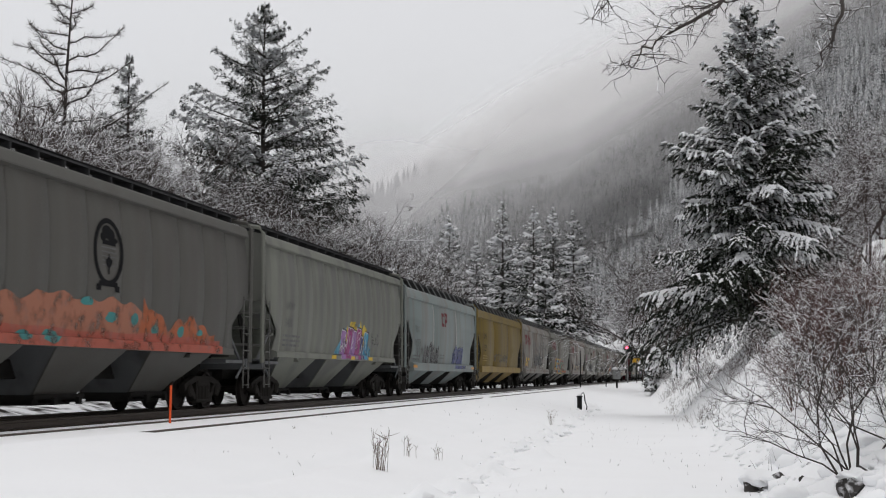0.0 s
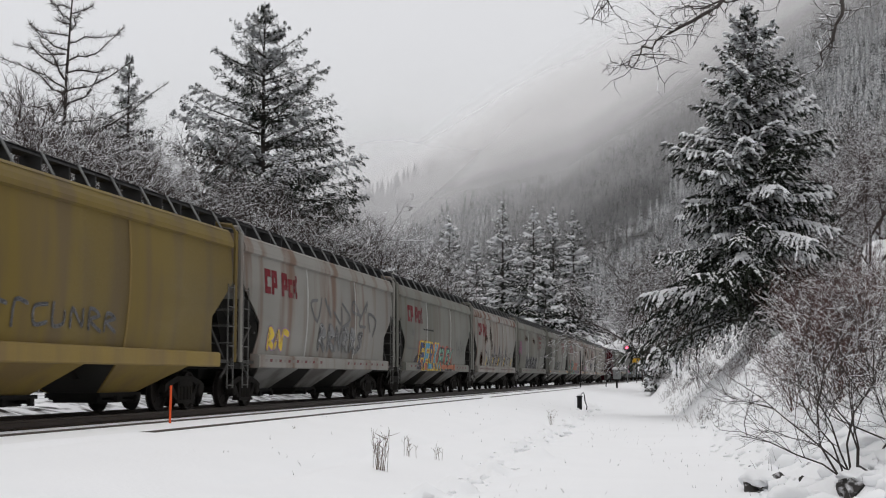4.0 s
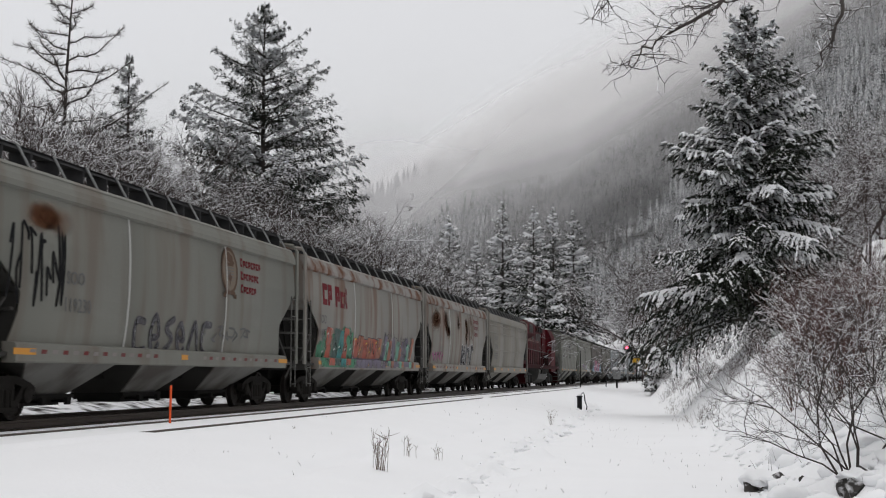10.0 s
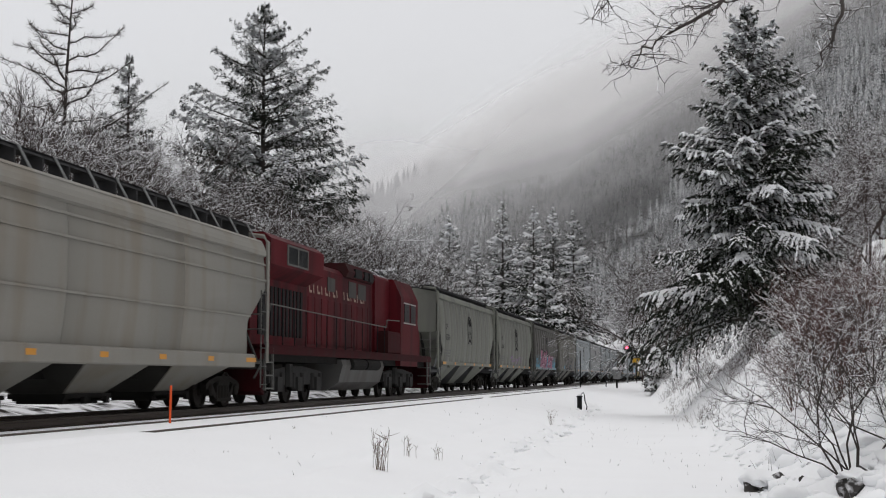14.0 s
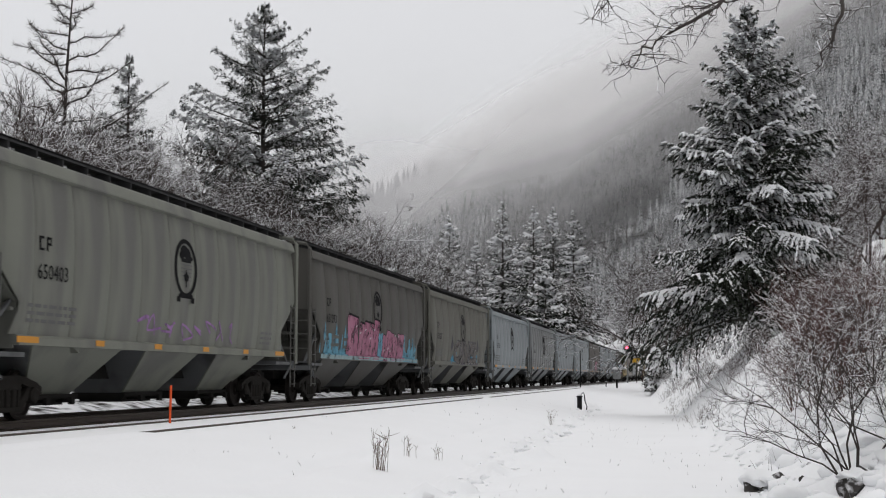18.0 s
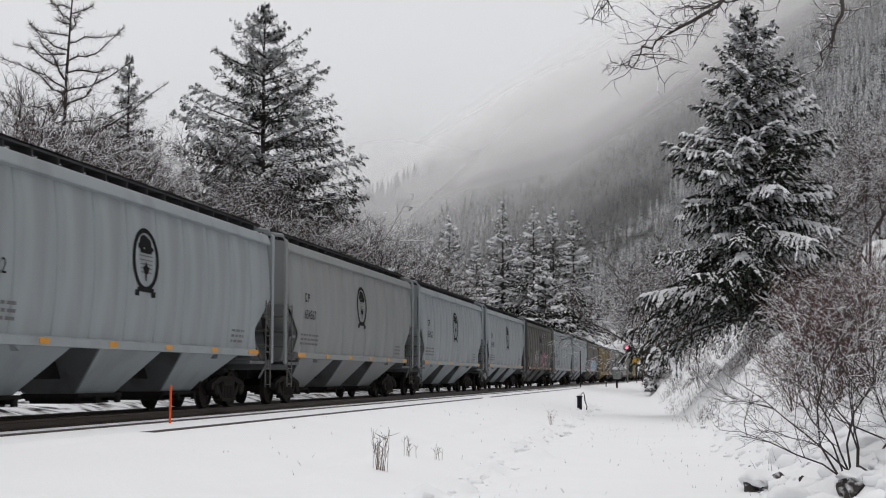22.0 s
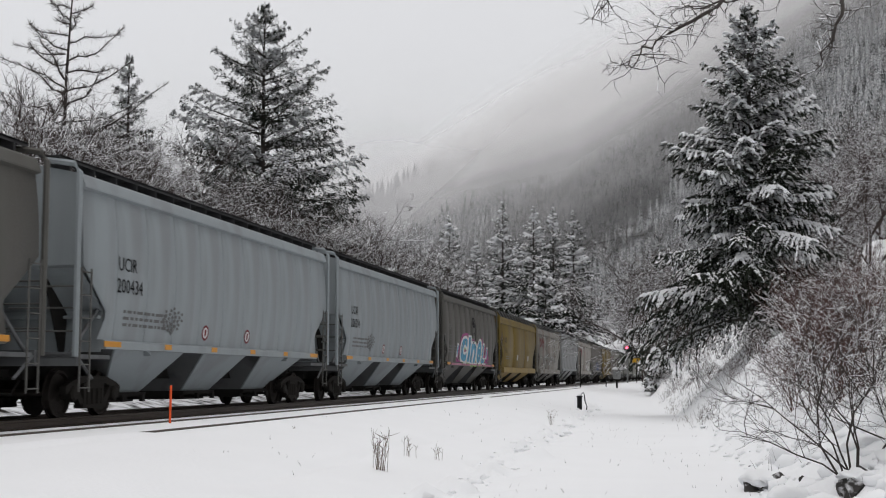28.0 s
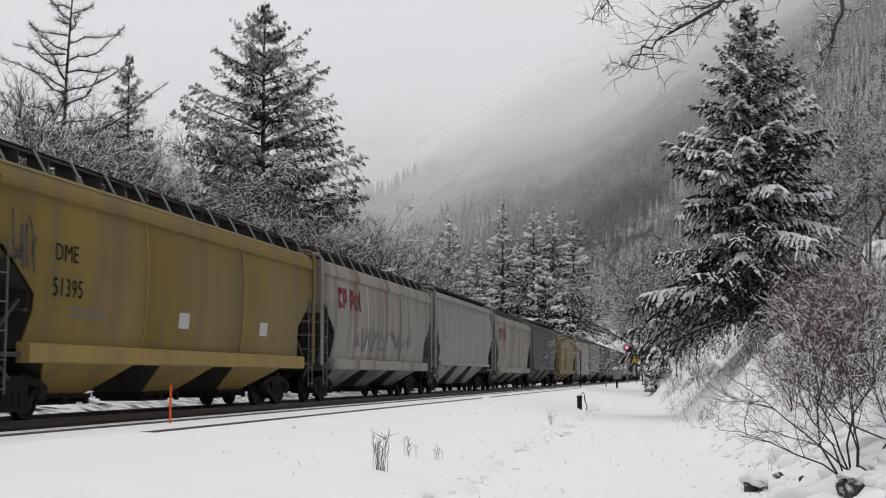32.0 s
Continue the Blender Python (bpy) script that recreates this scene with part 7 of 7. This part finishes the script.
# ---- trackside things ----
def props():
    def spot(px, y):
        return on_ground(at_pixel(px, y), y)

    y = 21.6
    t = thing("marker_post", "thin bright orange fibreglass marker post in the snow", "marker post", at=pose(at_pixel(304.5, y), y, -0.13))
    part("post", Mb().tube([(0, 0, -0.3), (0.004, 0, 0.3), (0.01, 0, 0.76)], 0.022, 8), ORANGE, t)
    part("base_sleeve", Mb().tube([(0, 0, -0.3), (0, 0, 0.03)], 0.03, 8), ORANGE, t)
    y = 53.0
    x, _, z = spot(1024, y)
    t = thing("stub_post", "short black steel post with a snow cap and bent rod", "post", at=pose(x, y, z))
    part("post", Mb().tube([(0, 0, -0.3), (0, 0, 0.52)], 0.10, 10), BLACKP, t)
    part("cap", Mb().tube([(0, 0, 0.52), (0, 0, 0.57)], 0.125, 10), BLACKP, t)
    part("snow_cap", Mb().tube([(0, 0, 0.575), (0.01, 0, 0.62), (0, 0, 0.66)], 0.12, 8, 0.04), SNOW_T, t, "small cap of snow", True)
    part("rod", Mb().tube([(0.05, 0, 0.60), (0.16, -0.05, 0.72), (0.2, -0.05, 0.6), (0.22, -0.02, 0.35), (0.3, -0.02, 0.15), (0.27, 0, 0.0)], 0.022, 5), BLACKP, t)
    # signal equipment by the portal
    y = 110.0
    t = thing("relay_box", "grey signal relay box on a post, capped with snow", "signal box", at=pose(at_pixel(1090, y), y, spot(1090, y)[2]))
    part("post", Mb().tube([(0, 0, -0.4), (0, 0, 0.8)], 0.08, 8), DARKM, t)
    part("box", Mb().cbox(-0.3, 0.3, -0.25, 0.25, 0.75, 1.55, 0.03), GALV, t)
    part("snow_cap", Mb().prism_y([(-0.36, 1.55), (0.36, 1.55), (0.34, 1.68), (0.2, 1.76), (-0.2, 1.76), (-0.34, 1.68)], -0.3, 0.3), SNOW_T, t, "thick cap of snow", True)
    for px, yy, h in ((1071, 112, 1.0), (1026, 100, 2.8)):
        pt = spot(px, yy)
        q = thing("stake", "thin dark trackside stake", "stake", at=pose(*pt))
        part("post", Mb().tube([(0, 0, -0.3), (0, 0, h)], 0.04, 6), BLACKP, q)
    y = 170.0
    x = at_pixel(1109, y)
    zl = 0.784 + (667 - 617) / 2296 * y
    t = thing("railway_signal", "dark signal mast showing a single red light", "railway signal", at=pose(x, y, -0.4))
    part("mast", Mb().tube([(0, 0, 0), (0, 0, zl + 1.2)], 0.09, 8), GALV, t)
    part("target", Mb().disc_x(0, 0, 0, 0, [(-0.02, 0.5), (0.02, 0.5)], 20), BLACKP, t, "round black backing board").matrix_basis = Matrix.LocRotScale((0, -0.2, zl + 0.4), Euler((0, 0, radians(90))), None)
    part("hood", Mb().tube([(0, -0.75, zl + 0.4), (0, -0.22, zl + 0.4)], 0.2, 12), BLACKP, t)
    red = bpy.data.materials.new("red_signal_glow")
    red.use_nodes = True
    rb = red.node_tree.nodes["Principled BSDF"]
    rb.inputs["Base Color"].default_value = (0.4, 0.01, 0.02, 1)
    rb.inputs["Emission Color"].default_value, rb.inputs["Emission Strength"].default_value = (1.0, 0.05, 0.10, 1), 12
    part("lens", Mb().tube([(0, -0.80, zl + 0.4), (0, -0.76, zl + 0.4)], 0.17, 12), red, t, "glowing red lens")
    part("snow_cap", Mb().tube([(0, -0.7, zl + 0.68), (0, 0.05, zl + 0.70)], 0.12, 8), SNOW_T, t, "snow on the lamp hood", True)
    y = 180.0
    yel = flat_paint("yellow_sign_paint", (0.55, 0.32, 0.03))
    x = at_pixel(1125, y)
    z = 0.784 + (667 - 639) / 2296 * y
    t = thing("warning_sign", "yellow trackside sign board on a thin post", "sign", at=pose(x, y, 0))
    part("post", Mb().tube([(0, 0, -0.6), (0, 0, z + 0.4)], 0.05, 6), DARKM, t)
    part("board", Mb().box(-0.55, 0.55, -0.06, -0.02, z - 0.3, z + 0.3), yel, t, "yellow board")
    # the concrete mouth through which the line leaves the spur
    t = thing("tunnel_portal", "weathered concrete tunnel mouth with snow on its top edge", "tunnel portal", kind="structure")
    con = mat("weathered_concrete", (0.09, 0.087, 0.084), 0.9, 0.3, 1, 12, 0.4, col2=(0.06, 0.058, 0.055), mask=0.5, mscale=0.8, streak=True)
    y0, y1 = PORTAL_Y - 2, PORTAL_Y
    part("pier", Mb().box(TRACK_X - 3.9, TRACK_X - 3.0, y0, y1, -1, 8.5), con, t)
    part("pier", Mb().box(TRACK_X + 3.0, TRACK_X + 9, y0, y1, -1, 8.5), con, t)
    part("lintel", Mb().box(TRACK_X - 3.0, TRACK_X + 3.0, y0, y1, 6.2, 8.5), con, t)
    part("snow_cap", Mb().prism_y([(TRACK_X - 4.0, 8.5), (TRACK_X + 9.2, 8.5), (TRACK_X + 9, 9.0), (TRACK_X - 3.9, 9.0)], y0 - 0.2, y1), SNOW, t, "snow along the top edge")
    part("lining", Mb().box(TRACK_X - 3.3, TRACK_X - 3.0, y1, 830, -1, 6.5).box(TRACK_X + 3.0, TRACK_X + 3.3, y1, 830, -1, 6.5).box(TRACK_X - 3.3, TRACK_X + 3.3, y1, 830, 6.2, 6.5), B_DARK, t)
    # stone at the foot of the bank
    rg = random.Random(4)
    for px, yy, s in ((1354, 17.8, 0.36), (1515, 15.0, 0.25), (1556, 15.2, 0.22)):
        bm = bmesh.new()
        bmesh.ops.create_icosphere(bm, subdivisions=3, radius=s)
        for v in bm.verts:
            v.co *= 1 + 0.6 * noise.noise(v.co * 1.6 / s + Vector((px, 0, 0))) + 0.35 * noise.noise(v.co * 4 / s)
            v.co.z *= 0.8
        me = bpy.data.meshes.new("boulder")
        bm.to_mesh(me)
        bm.free()
        me.materials.append(ROCK)
        b = new("boulder", me)
        gx, gy, gz = spot(px, yy)
        b.matrix_basis = pose(gx, gy, gz - 0.5 * s, 0, 0, rg.uniform(0, 360))
        tagged(b, "dark rough boulder under a thick cap of snow", "boulder", "boulders in the bank")
        bm = bmesh.new()
        bmesh.ops.create_icosphere(bm, subdivisions=3, radius=s * 0.98)
        for v in bm.verts:
            v.co *= 1 + 0.5 * noise.noise(v.co * 1.6 / s + Vector((0, px, 0))) + 0.06 * noise.noise(v.co * 5 / s)
            v.co.z = v.co.z * 0.30 + s * (0.58 + 0.22 * noise.noise(v.co * 2.2 / s))
        me = bpy.data.meshes.new("snow_cap")
        bm.to_mesh(me)
        bm.free()
        me.materials.append(SNOW)
        me.shade_smooth()
        part("snow_cap", me, None, b, "thick rounded cap of snow")
    # dry stalks that poke through the snow
    straw = mat("dry_stalk", (0.17, 0.135, 0.11), 0.9, 0.3, 5, 40, 0.1)
    for px, yy, h, n, spread in ((672, 18.4, 0.60, 20, 0.40), (722, 20.6, 0.36, 7, 0.3), (780, 21.0, 0.33, 5, 0.3), (975, 38, 0.45, 9, 0.4), (928, 30, 0.25, 8, 0.5), (815, 27, 0.18, 7, 0.6), (1225, 40, 0.6, 12, 0.6), (1205, 46, 0.5, 10, 0.6), (1187, 55, 0.6, 14, 0.6), (735, 16.5, 0.16, 5, 0.5),
                              (217, 17.6, 0.07, 2, 0.2), (880, 17.5, 0.10, 6, 0.7), (1060, 17.5, 0.10, 7, 0.9), (1180, 17.2, 0.12, 7, 0.9), (960, 21, 0.10, 5, 0.9), (580, 26, 0.12, 2, 0.3), (520, 22, 0.10, 2, 0.3)):
        g = thing("dry_weed", "clump of thin dry weed stalks poking through snow", "weeds", "dry weeds", at=pose(*spot(px, yy)))
        mb = Mb()
        for k in range(n):
            a, l = rg.uniform(0, 6.28), h * rg.uniform(0.5, 1.05)
            le = rg.uniform(0.05, 0.6)
            o = Vector((rg.gauss(0, 0.05), rg.gauss(0, 0.05), -0.05)) * (1 + 3 * (spread > 0.4))
            e = o + Vector((math.cos(a) * le * spread * 2 * l, math.sin(a) * le * spread * 2 * l, l))
            mid = o.lerp(e, 0.55) + Vector((0, 0, 0.06 * l))
            mb.tube([o, mid, e], 0.0042, 3, 0.0022, False)
            for _ in range(2):
                s = mid.lerp(e, rg.random())
                mb.tube([s, s + Vector((rg.gauss(0, 0.06), rg.gauss(0, 0.06), rg.uniform(0.03, 0.12))) * (h / 0.5)], 0.004, 3, 0.002, False)
        part("tuft", mb, straw, g)


props()


def bank_rubble():
    """Snow-capped clods and stones strewn over the foot of the bank."""
    rg = np.random.RandomState(21)
    bm = bmesh.new()
    bmesh.ops.create_icosphere(bm, subdivisions=2, radius=1.0)
    base = np.array([v.co[:] for v in bm.verts])
    tri = np.array([[v.index for v in f.verts] for f in bm.faces])
    bm.free()
    for name, label, count, material, smin, smax, sink in (("snow_clods", "lumpy clods of snow strewn along the bank", 900, SNOW, 0.02, 0.10, 0.0), ("snow_mounds", "rounded mounds of snow over stones at the bank", 110, SNOW, 0.08, 0.34, -0.6), ("dark_stones", "small dark stones and soil showing in the bank", 110, ROCK, 0.015, 0.05, 0.0)):
        vs, fs, o = [], [], 0
        for _ in range(count):
            y = 12.5 + 45 * rg.rand() ** 1.7
            d = rg.rand() ** 1.1 * 3.6 - 0.1
            x = float(foot(y)) + d
            if name == "snow_mounds":
                y = 12.6 + 7.0 * rg.rand() ** 1.4
                x = float(foot(y)) + 0.1 + 2.6 * rg.rand()
            elif material is SNOW and rg.rand() < 0.22:
                q = rg.rand()
                y, x = 15.5 + 46 * q ** 1.2, -2.95 - 1.35 * q + rg.normal(0, 0.16)
            s = smin + (smax - smin) * rg.rand() ** 2
            n = 1 + 0.30 * np.sin(base @ rg.normal(0, 2.2, 3) + rg.rand() * 6) * np.cos(base @ rg.normal(0, 3.0, 3))
            v = base * n[:, None] * s * np.array([rg.uniform(0.8, 1.4), rg.uniform(0.8, 1.4), rg.uniform(0.5, 0.9)])
            vs.append(v + np.array([x, y, float(ground_z(x, y)) + sink * s * 0.5]))
            fs.append(tri + o)
            o += len(base)
        ob = new(name, raw_mesh(name, np.concatenate(vs), np.concatenate(fs), material, True))
        tagged(ob, label, "rubble", kind="stuff")


bank_rubble()


def stubble():
    """Countless tips of dead grass that pierce the snow."""
    rg = np.random.RandomState(31)
    vs, fs = [], []
    for _ in range(1500):
        if rg.rand() < 0.18:
            y = 13.5 + 30 * rg.rand() ** 1.6
            x = float(foot(y)) - 3.4 * rg.rand() ** 1.3
        elif rg.rand() < 0.5:
            y = 14 + 60 * rg.rand() ** 1.3
            x = float(foot(y)) + 2.6 * rg.rand() ** 1.5
        else:
            y = 16 + 40 * rg.rand() ** 1.3
            x = -7.0 + 5.0 * rg.rand()
            if rg.rand() < 0.75:
                continue
        if math.sin(x * 1.9 + y * 0.35) + math.sin(y * 0.8 - x) < rg.uniform(-0.8, 1.2):
            continue
        z = float(ground_z(x, y)) - 0.02
        up = x > float(foot(y)) + 0.1
        h = rg.uniform(0.04, 0.10) if not up else rg.uniform(0.08, 0.30)
        e = np.array([rg.normal(0, 0.35), rg.normal(0, 0.35), 1.0]) * h
        w = 0.002 + 0.0001 * y
        o = len(vs)
        vs += [(x - w, y, z), (x + w, y, z), (x + e[0], y + e[1], z + e[2])]
        fs.append((o, o + 1, o + 2))
    for _ in range(1100):
        y = 34 + 45 * rg.rand()
        x = float(foot(y)) + 0.2 + 4.5 * rg.rand() ** 1.3
        z = float(ground_z(x, y)) - 0.03
        h = rg.uniform(0.12, 0.5)
        ex, ey = rg.normal(0, 0.5) * h, rg.normal(0, 0.5) * h
        w = 0.006
        o = len(vs)
        vs += [(x - w, y, z), (x + w, y, z), (x + ex, y + ey, z + h)]
        fs.append((o, o + 1, o + 2))
    ob = new("grass_stubble", raw_mesh("grass_stubble", np.array(vs), np.array(fs), BARK))
    tagged(ob, "tips of dead brown grass piercing the snow", "grass", kind="stuff")


stubble()


# ---- the branch that hangs in from above ----
def overhang(base, points, seed):
    rg = random.Random(seed)
    t = thing("overhanging_branch", "dark bare branch with curling twigs and a little snow", "branch", at=pose(*base))
    wood, white = Mb(), Mb()

    def twig(p, d, ln, r, lev):
        pts, q = [p], p
        for i in range(5):
            d = (d + Vector((rg.gauss(0, 0.28), rg.gauss(0, 0.28), rg.gauss(0.02, 0.28)))).normalized()
            q = q + d * ln / 5
            pts.append(q)
        wood.tube(pts, r, 4, r * 0.4, False)
        if rg.random() < 0.5:
            a, b = pts[1], pts[3]
            w = Vector((-(b - a).y, (b - a).x, 0)).normalized() * r
            white.add([a - w, a + w, b + w, b - w, a + Vector((0, 0, r * 2)), b + Vector((0, 0, r * 2))], [(0, 4, 5, 3), (1, 2, 5, 4)])
        if lev < 2:
            for _ in range(4):
                k = rg.randrange(1, 5)
                twig(pts[k], (d + Vector((rg.gauss(0, 0.8), rg.gauss(0, 0.8), rg.gauss(-0.1, 0.8)))).normalized(), ln * rg.uniform(0.4, 0.7), r * 0.55, lev + 1)

    pts = [Vector(p) for p in points]
    pts = [Vector(p) for p in curved([tuple(p) for p in pts], 4)]
    pts = [p + Vector((rg.gauss(0, 0.02), rg.gauss(0, 0.02), rg.gauss(0, 0.02))) for p in pts]
    wood.tube(pts, 0.024, 6, 0.005)
    for i in range(len(pts) - 1):
        for _ in range(1 + i % 2):
            s = pts[i].lerp(pts[i + 1], rg.random())
            d = (pts[i + 1] - pts[i]).normalized()
            twig(s, (d * 0.6 + Vector((rg.gauss(0, 0.6), rg.gauss(0, 0.4), rg.gauss(-0.1, 0.6)))).normalized(), rg.uniform(0.15, 0.5), 0.0055, 1)
    part("crown", wood, BARK, t)
    tagged(part("snow_load", white, SNOW_T, t, "traces of snow on the twigs"), kind="stuff")


def sky_point(px, py, y):
    """A place y metres down the line at that bearing and height."""
    x = at_pixel(px, y)
    depth = math.cos(radians(10.75)) * y - math.sin(radians(10.75)) * x
    return (x, y, 0.784 + depth * math.tan(radians(5.62) + math.atan((441 - py) / 2296)))


overhang((0, 0, 0), [sky_point(*p) for p in ((1400, -160, 12.6), (1330, -40, 12.3), (1265, 22, 12.0), (1210, 48, 11.9), (1165, 75, 11.8), (1135, 95, 11.7), (1120, 125, 11.7))], 1)
overhang((0, 0, 0), [sky_point(*p) for p in ((1600, -120, 12.6), (1530, -20, 12.3), (1500, 40, 12.1), (1480, 75, 12.0), (1468, 110, 12.0))], 2)
overhang((0, 0, 0), [sky_point(*p) for p in ((1470, -150, 13.5), (1400, -60, 13.2), (1330, -12, 13.0), (1270, 10, 12.8), (1220, 14, 12.8))], 3)
overhang((0, 0, 0), [sky_point(*p) for p in ((1160, -160, 12.6), (1110, -60, 12.5), (1085, -15, 12.4), (1068, 12, 12.4))], 5)


def motions():
    """The train rolls towards the camera, gaining speed a little; its wheels turn."""
    def run(t):
        return SPEED * t + GAIN * t * t

    for car, y in TRAIN:
        walk(car, [(2.0 * k, pose(TRACK_X, y - run(2.0 * k), 0)) for k in range(17)])
    walk(WHEELS[0], [(k / FPS, pose(0, 0, 0, math.degrees(run(k / FPS) / 0.457))) for k in range(32 * FPS + 1)])
    keys = WHEELS[0].animation_data
    for wheel in WHEELS[1:]:
        wheel.rotation_mode = "QUATERNION"
        wheel.animation_data_create().action = keys.action
        wheel.animation_data.action_slot = keys.action_slot


motions()
